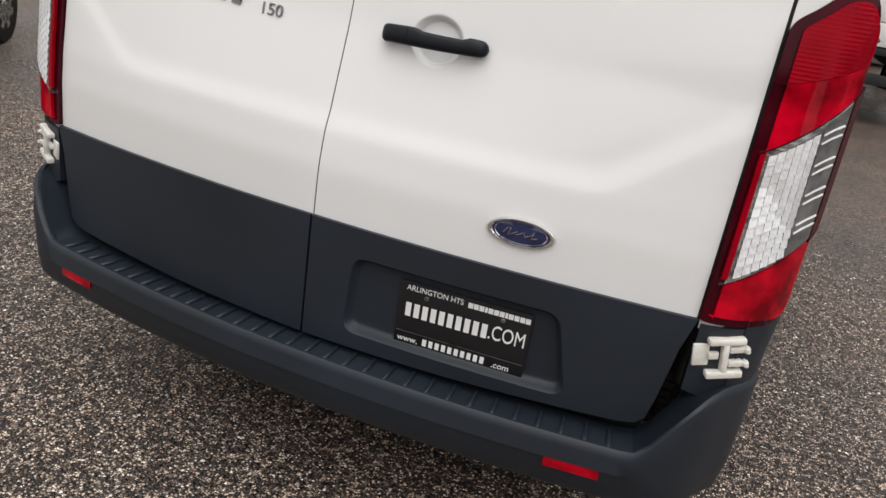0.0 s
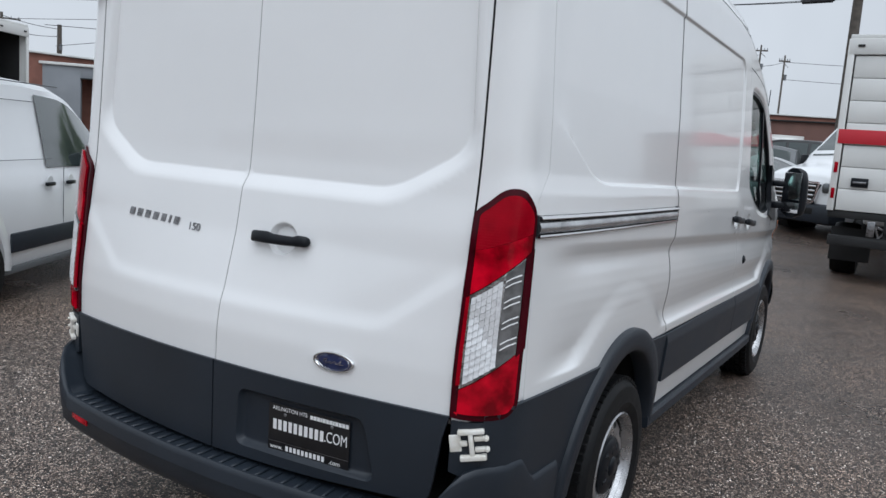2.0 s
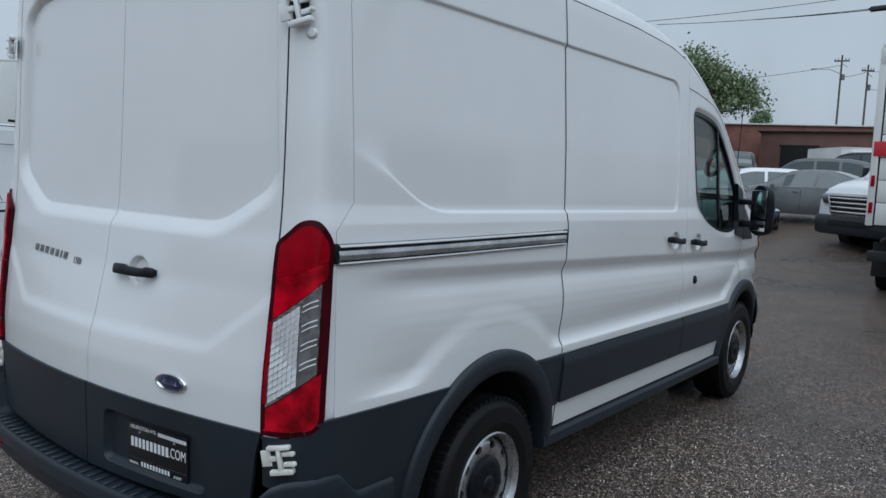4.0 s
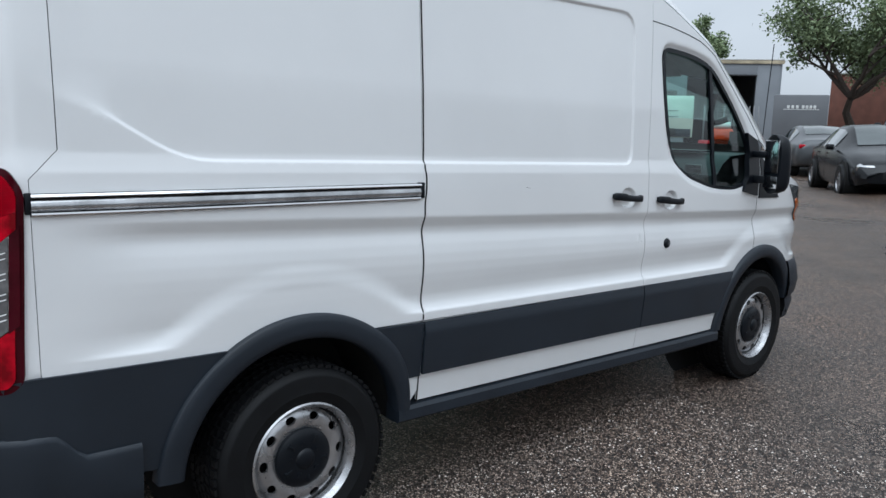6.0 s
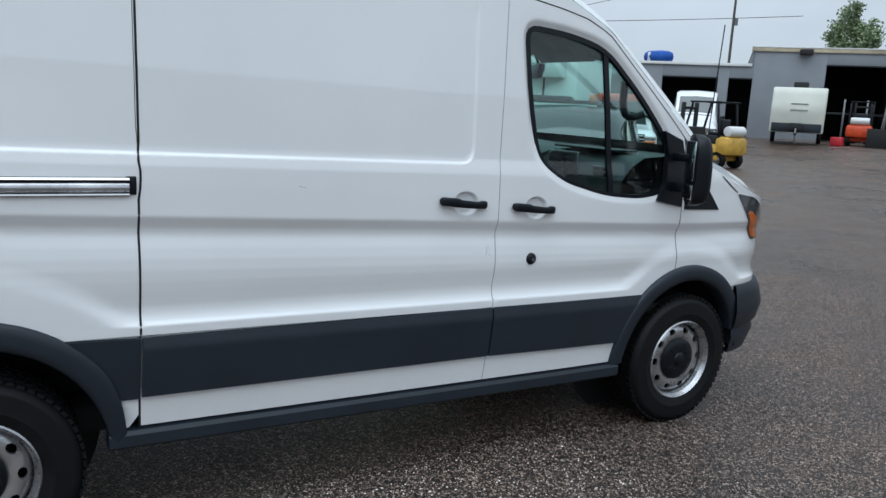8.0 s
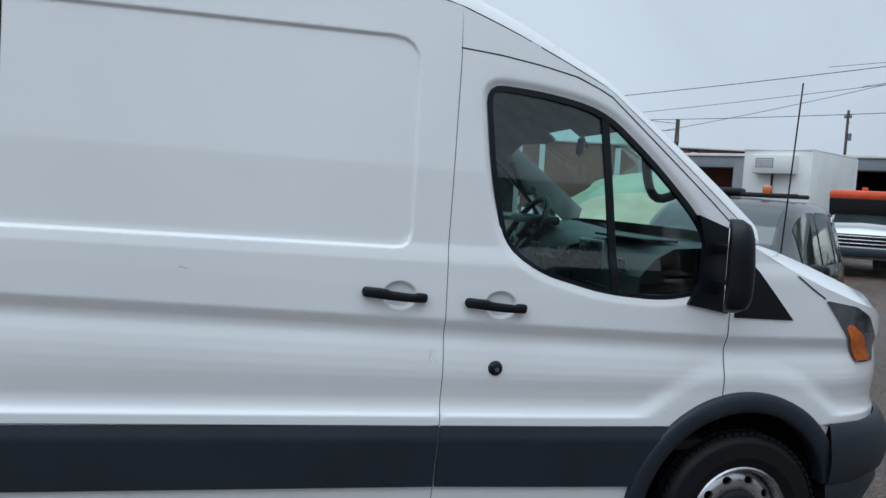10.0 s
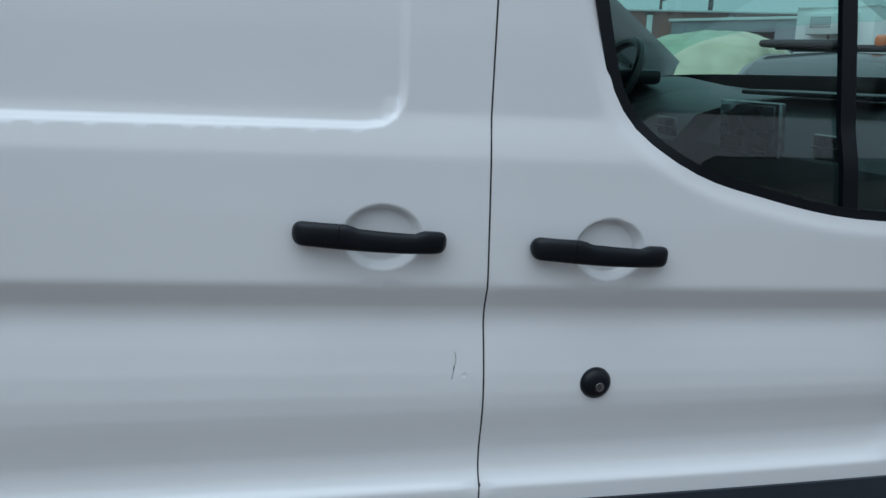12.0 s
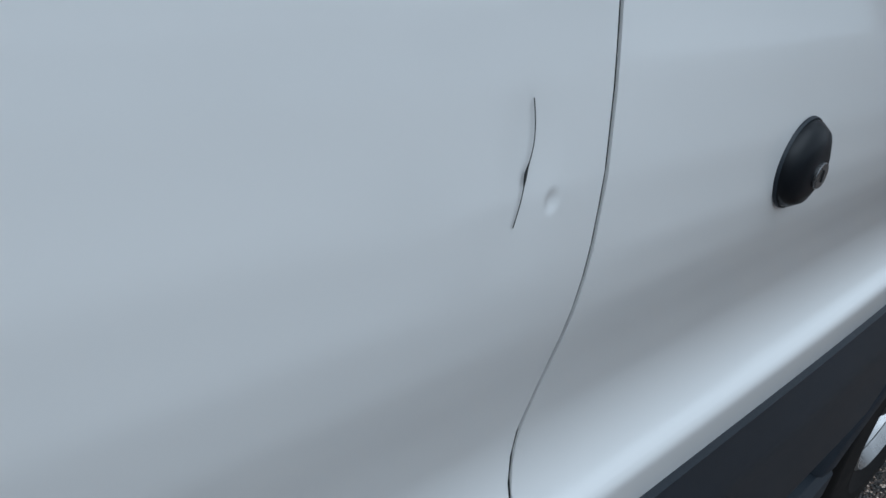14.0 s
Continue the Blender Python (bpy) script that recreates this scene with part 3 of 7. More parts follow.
def front_loft(s0, s1, n=10, y0=2.42, y1=3.30, m=24):
    """The slope from roof to cowl between shares s0 and s1 of its half width."""
    bm = bmesh.new()
    for sign in (1, -1):
        grid = []
        for y in np.linspace(y0, y1, m):
            zb = gutter(y)
            xb = float(surface([QY + y], [zb])[0][0, 0])
            zb -= RAKE * (y - 0.5)
            grid.append([])
            for s in np.linspace(s0, s1, n):
                h = (1 - (1 - s) ** 2.3) ** (1 / 2.3)
                grid[-1].append(bm.verts.new((sign * xb * (1 - s), y + 0.22 * s * s * (y - 2.42) / 0.9, zb + (roof_mid(y) - zb) * h)))
        for a, b in zip(grid, grid[1:]):
            for k in range(n - 1):
                bm.faces.new((a[k], a[k + 1], b[k + 1], b[k]))
    bmesh.ops.remove_doubles(bm, verts=bm.verts, dist=1e-5)
    bmesh.ops.recalc_face_normals(bm, faces=bm.faces)
    return bm


for keep in (1, -1):
    bm = front_loft(0.0, 0.085, 5)
    bmesh.ops.delete(bm, geom=[v for v in bm.verts if v.co.x * keep < 0], context="VERTS")
    part("windscreen_pillar", bm, WHITE, van)
ws = part("windscreen", front_loft(0.085, 1.0, 14), GLASS, van, "green-tinted windscreen")
ws.visible_shadow = False
# bonnet
bm = bmesh.new()
for sign in (1, -1):
    grid = []
    for y, zb, zm in ((3.26, 1.435, 1.47), (3.45, 1.345, 1.44), (3.62, 1.275, 1.385), (3.80, 1.215, 1.315), (3.96, 1.175, 1.26), (4.13, 1.10, 1.20), (4.20, 1.0, 1.12), (4.23, 0.72, 0.8)):
        xb = float(surface([QY + y], [zb + RAKE * (y - 0.5)])[0][0, 0])
        grid.append([])
        for s in np.linspace(0, 1, 10):
            h = (1 - (1 - s) ** 3.0) ** (1 / 3.0)
            grid[-1].append(bm.verts.new((sign * xb * (1 - s), y + 0.16 * (y - 3.2) * s, zb + (zm - zb) * h)))
    for a, b in zip(grid, grid[1:]):
        for k in range(9):
            bm.faces.new((a[k], a[k + 1], b[k + 1], b[k]))
bmesh.ops.remove_doubles(bm, verts=bm.verts, dist=1e-5)
bmesh.ops.recalc_face_normals(bm, faces=bm.faces)
part("bonnet", bm, WHITE, van)

# black lower trim


def flare(yc, r0, r1, a0, a1, left):
    """A smooth plastic ring round a wheel arch."""
    bm = bmesh.new()
    rows = []
    for a in np.linspace(radians(a0), radians(a1), 64):
        row = []
        rim_r = r1 - 0.030 * float(step01((radians(38) - a) / radians(34)))
        for r, out in ((rim_r + 0.002, -0.03), (rim_r, 0.020), (rim_r - 0.006, 0.026), (rim_r - 0.03, 0.029), (r0 + 0.03, 0.030), (r0 + 0.008, 0.027), (r0, 0.018), (r0 + 0.002, -0.05)):
            y, z = yc + r * math.cos(a), 0.345 + r * math.sin(a)
            x = float(side_x(np.array([y]), np.array([min(z, 0.76)]))[0]) + out
            row.append(bm.verts.new((-x if left else x, y, z)))
        rows.append(row)
    for p, r in zip(rows, rows[1:]):
        for k in range(len(p) - 1):
            bm.faces.new((p[k], p[k + 1], r[k + 1], r[k]))
    bmesh.ops.recalc_face_normals(bm, faces=bm.faces)
    part("arch_flare", bm, TRIM, van, angle=60)


for left in (False, True):
    fine = dict(hx=0.04, hy=0.03) if not left else dict(hx=0.08, hy=0.08)
    o = 0.010
    low = [(0.003, 0.468), (0.40, 0.475), (0.770, 0.488), (0.808, 0.494), (0.828, 0.512), (0.838, 0.560), (0.856, 0.690), (0.875, 0.762)]
    panel("rear_trim", low + [(0.50, 0.766), (0.003, 0.768)], TRIM, body["rear_door_" + ("left" if left else "right")], off=o, left=left,
          hx=0.02, hy=0.012, details=False, label="dark grey plastic lower door trim", trace=() if left else [(PLATE_WELL, (-0.012, -0.006, 0.0, 0.006, 0.012))],
          warp=None if left else (lambda a, b: -0.026 * step01(inside_distance(np.stack([a, b], 1), PLATE_WELL) / 0.014 + 0.4)))
    flare(WHEELS[0], 0.444, 0.533, 177, 3, left)
    flare(WHEELS[1], 0.425, 0.506, 177, 14, left)
    back = arc(WHEELS[0], 0.522, 170, 122, 14)
    panel("side_trim", [(QY - 0.99, 0.776), (QY - 0.99, 0.44), at_side(-0.548, 0.43)] + back + [(QY - 0.305, 0.776)], TRIM, van, off=o, left=left, details=False, **fine)
    lean = lambda a, b: -0.017 * np.clip((b - 0.728) / 0.057, 0, 1)
    fwd = arc(WHEELS[0], 0.522, 54, 22, 8)
    panel("side_trim", fwd + [(QY + 0.50, 0.540), (QY + 0.536, 0.540), (QY + 0.542, 0.765), (QY + 0.318, 0.772)], TRIM, van, off=o, left=left, details=False, **fine)
    panel("side_trim", [(QY + 0.541, 0.549), (QY + front_seam(0.55) - 0.004, 0.551), (QY + front_seam(0.776) - 0.004, 0.774), (QY + 0.547, 0.765)], TRIM, body["slide_" + ("left" if left else "right")], off=o + 0.010, warp=lean, left=left, details=False, hx=0.04, hy=0.012)
    ahead = arc(WHEELS[1], 0.488, 163, 132, 10)
    panel("side_trim", [(QY + front_seam(0.55) + 0.004, 0.551), (QY + 2.785, 0.540)] + ahead + [(QY + 2.92, 0.776), (QY + front_seam(0.776) + 0.004, 0.776)], TRIM, body["door_" + ("left" if left else "right")], off=o + 0.010, warp=lean, left=left, details=False, hx=0.04, hy=0.012)
    bm = bmesh.new()
    line = [surface([QY + y], [0.40], 0.0, False)[0][0] for y in np.linspace(0.43, 2.83, 30)]
    sx = -1 if left else 1
    sweep(bm, [(sx * p[0], p[1], p[2]) for p in line], [(0.028 * sx, -0.035), (0.028 * sx, 0.006), (0.018 * sx, 0.020), (-0.06 * sx, 0.024), (-0.06 * sx, -0.045), (0.018 * sx, -0.045)])
    part("sill_step", bm, TRIM, van, "black plastic sill step", angle=30)


def bumper_top(q):
    """Height of the rear bumper's upper edge."""
    return 0.455 + 0.165 * float(step01((q - 0.805) / 0.14)) - 0.085 * float(step01((q - 1.10) / 0.10))


bm = bmesh.new()
rows = []
qs = list(np.linspace(-1.36, 1.36, 101))
for q in qs:
    a = abs(q)
    t = float(step01((a - 0.86) / 0.14))
    out = 0.085 * (1 - t) + 0.022 * t
    zt = bumper_top(a)
    prof = [(-0.03, zt - 0.002), (out - 0.024, zt - 0.002), (out - 0.018, zt + 0.004), (out - 0.009, zt + 0.004), (out - 0.002, zt - 0.004), (out, zt - 0.016), (out + 0.004 * (1 - t), zt - 0.05), (out - 0.004, 0.40), (out - 0.012, 0.345), (out - 0.035, 0.315), (-0.03, 0.31)]
    p, n = surface([a], [0.52], 0, False)
    nn = n[0].copy()
    nn[2] = 0
    nn /= np.linalg.norm(nn)
    row = []
    for d, z in prof:
        w = p[0] + nn * d
        row.append(bm.verts.new((w[0] * (1 if q >= 0 else -1), w[1], z)))
    rows.append(row)
for a, b in zip(rows, rows[1:]):
    for k in range(len(a) - 1):
        bm.faces.new((a[k], b[k], b[k + 1], a[k + 1]))
bmesh.ops.recalc_face_normals(bm, faces=bm.faces)
bumper = part("rear_bumper", bm, TRIM, van, "dark grey plastic step bumper with ribs", angle=35)

# front bumper, plain
bm = bmesh.new()
rows = []
for y in np.linspace(3.70, 4.22, 16):
    row = []
    for d, z in ((0.004, 0.705), (0.016, 0.690), (0.028, 0.64), (0.04, 0.55), (0.03, 0.47), (0.012, 0.445), (0.02, 0.40), (0.0, 0.31), (-0.08, 0.30)):
        x = float(side_x(np.array([y]), np.array([0.7]))[0])
        row.append((x + d, y + d * 2 * max(0, (y - 3.8)) / 0.3, z))
    rows.append(row)
rows.append([(0.0, 4.36, r[2]) for r in rows[-1]])
for sign in (1, -1):
    vs = [[bm.verts.new((sign * p[0], p[1], p[2])) for p in r] for r in rows]
    for a, b in zip(vs, vs[1:]):
        for k in range(len(a) - 1):
            bm.faces.new((a[k], b[k], b[k + 1], a[k + 1]))
bmesh.ops.remove_doubles(bm, verts=bm.verts, dist=1e-5)
bmesh.ops.recalc_face_normals(bm, faces=bm.faces)
part("front_bumper", bm, TRIM, van, "dark grey plastic front bumper")

# underbody and wheel housings
bm = bmesh.new()
box(bm, (1.60, 4.9, 0.10), pose(0, 1.5, 0.40))
part("underbody", bm, GAP, van, smooth=False)
for yc in WHEELS:
    for sx in (1, -1):
        own = bmesh.new()
        tube(own, 0.46, 0.36, pose(sx * 0.80, yc, 0.345, 0, 90, 0), 40)
        caps = [f for f in own.faces if len(f.verts) > 4 and f.calc_center_median().x * sx > 0.8]
        bmesh.ops.delete(own, geom=caps, context="FACES")
        low = [f for f in own.faces if f.calc_center_median().z < 0.33 and len(f.verts) == 4]
        bmesh.ops.delete(own, geom=low, context="FACES")
        part("wheel_housing", own, GAP, van)


def wheel(parent, at, sx):
    """A steel wheel: tyre with tread blocks, pierced rim, black hub cap."""
    hub = new("wheel")
    hub.parent = parent
    hub.matrix_world = pose(*at, 0, 90 * sx, 0)
    w = 0.115
    prof = [(0.205, -w * 0.9), (0.235, -w), (0.285, -w * 1.08), (0.325, -w * 1.0), (0.345, -w * 0.80)]
    for g in (-0.055, -0.018, 0.018, 0.055):
        prof += [(0.352, g - 0.006), (0.343, g - 0.005), (0.343, g + 0.005), (0.352, g + 0.006)]
    prof += [(0.345, w * 0.80), (0.325, w * 1.0), (0.318, w * 1.03), (0.314, w * 1.03), (0.285, w * 1.08), (0.262, w * 1.06), (0.258, w * 1.07), (0.235, w), (0.214, w * 0.93), (0.205, w * 0.86)]
    part("tyre", lathe(prof, 72), RUBBER, hub, "black tyre with block tread", angle=30)
    bm = bmesh.new()
    for k in range(64):
        a = 360 / 64 * k
        for g, ww in ((-0.084, 0.030), (-0.0365, 0.024), (0.0, 0.024), (0.0365, 0.024), (0.084, 0.030)):
            box(bm, (0.012, 0.024, ww), pose(0, 0, 0, 0, 0, a + (2.4 if abs(g) < 0.03 else 0)) @ pose(0.350, 0, g, 0, 0, 8 if g > 0 else -8))
    part("tread", bm, RUBBER, hub, smooth=False)["kind"] = "stuff"
    holes = []
    for k in range(10):
        a = radians(36 * k + 18)
        c = np.array([math.cos(a), math.sin(a)]) * 0.158
        e1, e2 = c / 0.158, np.array([-c[1], c[0]]) / 0.158
        holes.append([tuple(c + e1 * 0.0155 * math.cos(t) + e2 * 0.021 * math.sin(t)) for t in np.linspace(0, 2 * math.pi, 14, endpoint=False)])
    ring = [tuple(0.190 * np.array([math.cos(t), math.sin(t)])) for t in np.linspace(0, 2 * math.pi, 72, endpoint=False)]
    bore = [tuple(0.085 * np.array([math.cos(t), math.sin(t)])) for t in np.linspace(0, 2 * math.pi, 40, endpoint=False)]
    xy, tri, rims = fill(ring, holes + [bore], 0.012, 0.012, 0.012)
    r = np.hypot(*xy.T)
    h = np.interp(r, [0.085, 0.11, 0.135, 0.16, 0.178, 0.19], [0.074, 0.078, 0.086, 0.084, 0.074, 0.064])
    verts = [(x, y, z) for (x, y), z in zip(xy, h)]
    faces = [tuple(t) for t in tri]
    for rim in rims:
        s = len(verts)
        verts += [(verts[k][0], verts[k][1], verts[k][2] - 0.012) for k in rim]
        faces += [(rim[k], rim[(k + 1) % len(rim)], s + (k + 1) % len(rim), s + k) for k in range(len(rim))]
    bm = mesh_of(verts, faces)
    bmesh.ops.recalc_face_normals(bm, faces=bm.faces)
    lathe([(0.186, 0.0), (0.202, 0.060), (0.193, 0.074), (0.199, 0.092), (0.212, 0.100), (0.217, 0.110), (0.211, 0.115), (0.204, 0.107), (0.196, 0.094)], 72, None, bm)
    part("rim", bm, STEEL, hub, "silver steel rim with ten holes", angle=35)
    lathe_p = [(0.0, 0.114), (0.030, 0.113), (0.036, 0.108), (0.040, 0.104), (0.07, 0.106), (0.100, 0.100), (0.112, 0.092), (0.116, 0.074)]
    bm = lathe(lathe_p, 40)
    for k in range(5):
        a = 72 * k + 10
        box(bm, (0.030, 0.010, 0.012), pose(0, 0, 0, 0, 0, a) @ pose(0.078, 0, 0.102), 0.004)
        box(bm, (0.010, 0.024, 0.012), pose(0, 0, 0, 0, 0, a) @ pose(0.091, 0, 0.099), 0.004)
        tube(bm, 0.014, 0.02, pose(0.062 * math.cos(radians(a + 36)), 0.062 * math.sin(radians(a + 36)), 0.098), 12, 0.009)
    part("hub_cap", bm, BLACK, hub, "black plastic hub cap")
    bm = bmesh.new()
    tube(bm, 0.15, 0.05, pose(0, 0, -0.02), 30)
    tube(bm, 0.19, 0.01, pose(0, 0, -0.06), 30)
    part("brake_disc", bm, GAP, hub)
    return hub


for yc in (0.0, 3.30):
    for sx in (1, -1):
        wheel(van, (sx * (0.915 if yc < 1 else 0.885), yc, 0.352 + GROUND_Z), sx)

# ---- van: lamps, handles, badges, glass, cab ----
RED = material("red_lens", (0.60, 0.0002, 0.016), 0.06, coat=0.0, spec=0.22, noise_scale=14, vary=0.75)
DARKRED = material("dark_red_lens", (0.36, 0.0002, 0.010), 0.10, spec=0.12, noise_scale=9, vary=0.4)
MAROON = material("maroon_lamp_rim", (0.055, 0.0008, 0.006), 0.14, spec=0.2, noise_scale=14, vary=0.4)
CLEAR = material("clear_ribbed_lens", (0.62, 0.62, 0.63), 0.14, 0.85, noise_scale=40, vary=0.85, coat=0.6)
SMOKE = material("clear_outer_lens", (0.22, 0.22, 0.225), 0.16, 0.4, noise_scale=30, vary=0.5, coat=0.6)
FACET = material("silvered_facets", (0.80, 0.80, 0.81), 0.30, 0.45, noise_scale=140, vary=0.20, coat=0.5)
AMBER = material("amber_lens", (0.65, 0.16, 0.02), 0.2, coat=0.6, noise_scale=60, vary=0.3)
LAMPGLASS = material("dark_headlamp_lens", (0.10, 0.11, 0.12), 0.08, 0.3, coat=1.0, noise_scale=9, vary=0.5)
BLUE = material("dark_blue_enamel", (0.012, 0.02, 0.075), 0.2, coat=0.8)
LETTER_WHITE = material("white_lettering", (0.8, 0.8, 0.8), 0.5)
PLATE = material("black_plate", (0.010, 0.010, 0.012), 0.3, noise_scale=30, vary=0.3)
LINING = material("grey_cab_lining", (0.36, 0.37, 0.375), 0.8, noise_scale=6, vary=0.25, bump=0.2, bump_scale=500)
DASH = material("dark_dashboard_plastic", (0.078, 0.084, 0.089), 0.45, noise_scale=7, vary=0.3, bump=0.2, bump_scale=700)
SCRATCH = material("bare_scratch", (0.02, 0.02, 0.022), 0.7)
GUIDE = material("polished_guide", (0.62, 0.62, 0.63), 0.20, 0.9, noise_scale=9, vary=0.35)
PEWTER = material("weathered_chrome", (0.33, 0.33, 0.34), 0.28, 0.9, noise_scale=30, vary=0.4)


def ribs(mat, scale, strength, direction="Z", distance=0.004):
    """Moulded ribs or facets as a bump."""
    nt = mat.node_tree
    co = nt.nodes.new("ShaderNodeTexCoord")
    w = nt.nodes.new("ShaderNodeTexWave")
    w.bands_direction = direction
    w.inputs["Scale"].default_value, w.inputs["Distortion"].default_value = scale, 0.3
    nt.links.new(co.outputs["Object"], w.inputs["Vector"])
    bp = nt.nodes.new("ShaderNodeBump")
    bp.inputs["Strength"].default_value, bp.inputs["Distance"].default_value = strength, distance
    nt.links.new(w.outputs["Fac"], bp.inputs["Height"])
    nt.links.new(bp.outputs["Normal"], nt.nodes["Principled BSDF"].inputs["Normal"])


ribs(DARKRED, 40, 0.12, "Z", 0.0012)
ribs(CLEAR, 22, 0.12, "Z", 0.0030)


def words(text, size, mat, parent, m, thick=0.0006, name="lettering", stretch=1.0):
    """Raised letters in the built-in font, as a mesh, centred on the pose m."""
    cu = bpy.data.curves.new("letters", "FONT")
    cu.body, cu.size, cu.extrude, cu.align_x, cu.align_y = text, size, thick, "CENTER", "CENTER"
    tmp = bpy.data.objects.new("letters", cu)
    me = bpy.data.meshes.new_from_object(tmp)
    bpy.data.objects.remove(tmp)
    bpy.data.curves.remove(cu)
    bm = bmesh.new()
    bm.from_mesh(me)
    bpy.data.meshes.remove(me)
    bm.transform(m @ Matrix.Diagonal((stretch, 1, 1, 1)))
    return part(name, bm, mat, parent, smooth=False)


def bars(widths, height, gap, mat, parent, m, slant=0.0, thick=0.001, name="lettering_bar"):
    """A row of plain upright blocks in place of letters, centred on the pose m."""
    total = sum(widths) + gap * (len(widths) - 1)
    x = -total / 2
    bm = bmesh.new()
    for w in widths:
        box(bm, (w, height, thick), m @ Matrix(((1, slant, 0, x + w / 2), (0, 1, 0, 0), (0, 0, 1, 0), (0, 0, 0, 1))))
        x += w + gap
    return part(name, bm, mat, parent, smooth=False)


def pull_handle(q, z, tilt, parent, lead=0.085):
    """A bowed black pull handle over its hollow, with a fixed end and a grip."""
    m = skin_frame(q, z, 0.0) @ pose(0, 0, 0, 0, 0, tilt)
    ends = (-0.118, 0.118)

    long = ends[1] - ends[0]

    def run(a, b):
        bm = bmesh.new()
        rows = []
        for x in a + (b - a) * (1 - np.cos(np.linspace(0, math.pi, 30))) / 2:
            u = (x - ends[0]) / long
            t = 2 * u - 1
            top = np.interp(u, [0, 0.32, 0.36, 0.41, 0.60, 0.795, 0.815, 0.84, 1], [0.0185, 0.0188, 0.0172, 0.0130, 0.0112, 0.0105, 0.0150, 0.0163, 0.0155])
            low = -0.0185 - 0.0022 * math.sin(math.pi * min(max((u - 0.15) / 0.8, 0), 1))
            e = min(min(x - ends[0], ends[1] - x) / 0.017, 1)
            shrink = max(1 - (1 - max(e, 0)) ** 2.4, 0) ** (1 / 2.4)
            mid, half = (top + low) / 2, max((top - low) / 2 * shrink, 0.0012)
            d = 0.010 + 0.017 * max(1 - t**4, 0) ** 0.6
            sec = []
            for k in range(16):
                c, s = math.cos(2 * math.pi * k / 16), math.sin(2 * math.pi * k / 16)
                sec.append(bm.verts.new(m @ Vector((x, mid + half * math.copysign(abs(c) ** 0.6, c), d + 0.0105 * max(shrink, 0.3) * math.copysign(abs(s) ** 0.7, s)))))
            rows.append(sec)
        for p, r in zip(rows, rows[1:]):
            for k in range(16):
                bm.faces.new((p[k], p[(k + 1) % 16], r[(k + 1) % 16], r[k]))
        bm.faces.new(rows[0])
        bm.faces.new(rows[-1])
        bmesh.ops.recalc_face_normals(bm, faces=bm.faces)
        return bm

    base = run(ends[0], ends[0] + lead * 0.8 - 0.0004)
    box(base, (0.026, 0.026, 0.020), m @ pose(ends[0] + 0.022, 0, 0.004), 0.004)
    part("handle_base", base, BLACK, parent, "black plastic handle end")
    grip = run(ends[0] + lead * 0.8 + 0.0004, ends[1])
    box(grip, (0.008, 0.028, 0.012), m @ pose(ends[0] + lead * 0.8, 0, 0.026), 0.002)
    box(grip, (0.024, 0.022, 0.020), m @ pose(ends[1] - 0.022, 0, 0.004), 0.004)
    part("handle", grip, BLACK, parent, "black plastic pull handle")


pull_handle(0.211, 1.189, 1.6, body["rear_door_right"], 0.0801)
pull_handle(*at_side(1.842, 1.216), -3.6, body["slide_right"])
pull_handle(*at_side(2.214, 1.184), -3.4, body["door_right"])

# door lock
m = skin_frame(*at_side(2.228, 0.950), 0.0)
part("lock_rosette", lathe([(0.0, 0.0128), (0.014, 0.0121), (0.0222, 0.0088), (0.0258, 0.0038), (0.0262, 0.0)], 32, m), BLACK, body["door_right"], "round black lock surround")
bm = lathe([(0.0, 0.0143), (0.0075, 0.0143), (0.008, 0.0138), (0.008, 0.008)], 24, m @ pose(0.003, -0.004, 0))
part("lock_ring", lathe([(0.0262, 0.0015), (0.0268, 0.002), (0.0274, 0.0015), (0.0277, 0.0)], 36, m), TRIM, body["door_right"], "thin dark ring")
lock = part("lock_barrel", bm, PEWTER, body["door_right"], "steel key lock")
bm = bmesh.new()
box(bm, (0.0016, 0.007, 0.001), m @ pose(0.003, -0.004, 0.0144))
part("keyhole", bm, GAP, lock)

# scratch with bare metal in the side door, and a short fine one further back
bm = bmesh.new()
rows = []
for t in np.linspace(0, 1, 26):
    zz = 1.0160 - 0.0455 * t
    yy = 1.9820 + 0.0018 * math.sin(math.pi * min(t / 0.55, 1)) - 0.0095 * max(0, t - 0.35) ** 1.3
    w = 0.00032 + 0.0004 * math.exp(-((t - 0.58) / 0.06) ** 2)
    a, _ = on_skin(*at_side(yy - w * (1.6 if 0.5 < t < 0.66 else 1), zz), 0.0006)
    b, _ = on_skin(*at_side(yy + w, zz), 0.0006)
    rows.append((bm.verts.new(a), bm.verts.new(b)))
for a, b in zip(rows, rows[1:]):
    bm.faces.new((a[0], a[1], b[1], b[0]))
part("scratch", bm, SCRATCH, body["slide_right"], "dark curved scratch through the paint")
bm = bmesh.new()
p = [on_skin(*at_side(y, z), 0.0006)[0] for y, z in ((1.115, 1.292), (1.115, 1.2932), (1.145, 1.287), (1.145, 1.2862))]
bm.faces.new([bm.verts.new(v) for v in p])
part("scratch", bm, SCRATCH, body["slide_right"], "short fine paint scratch")

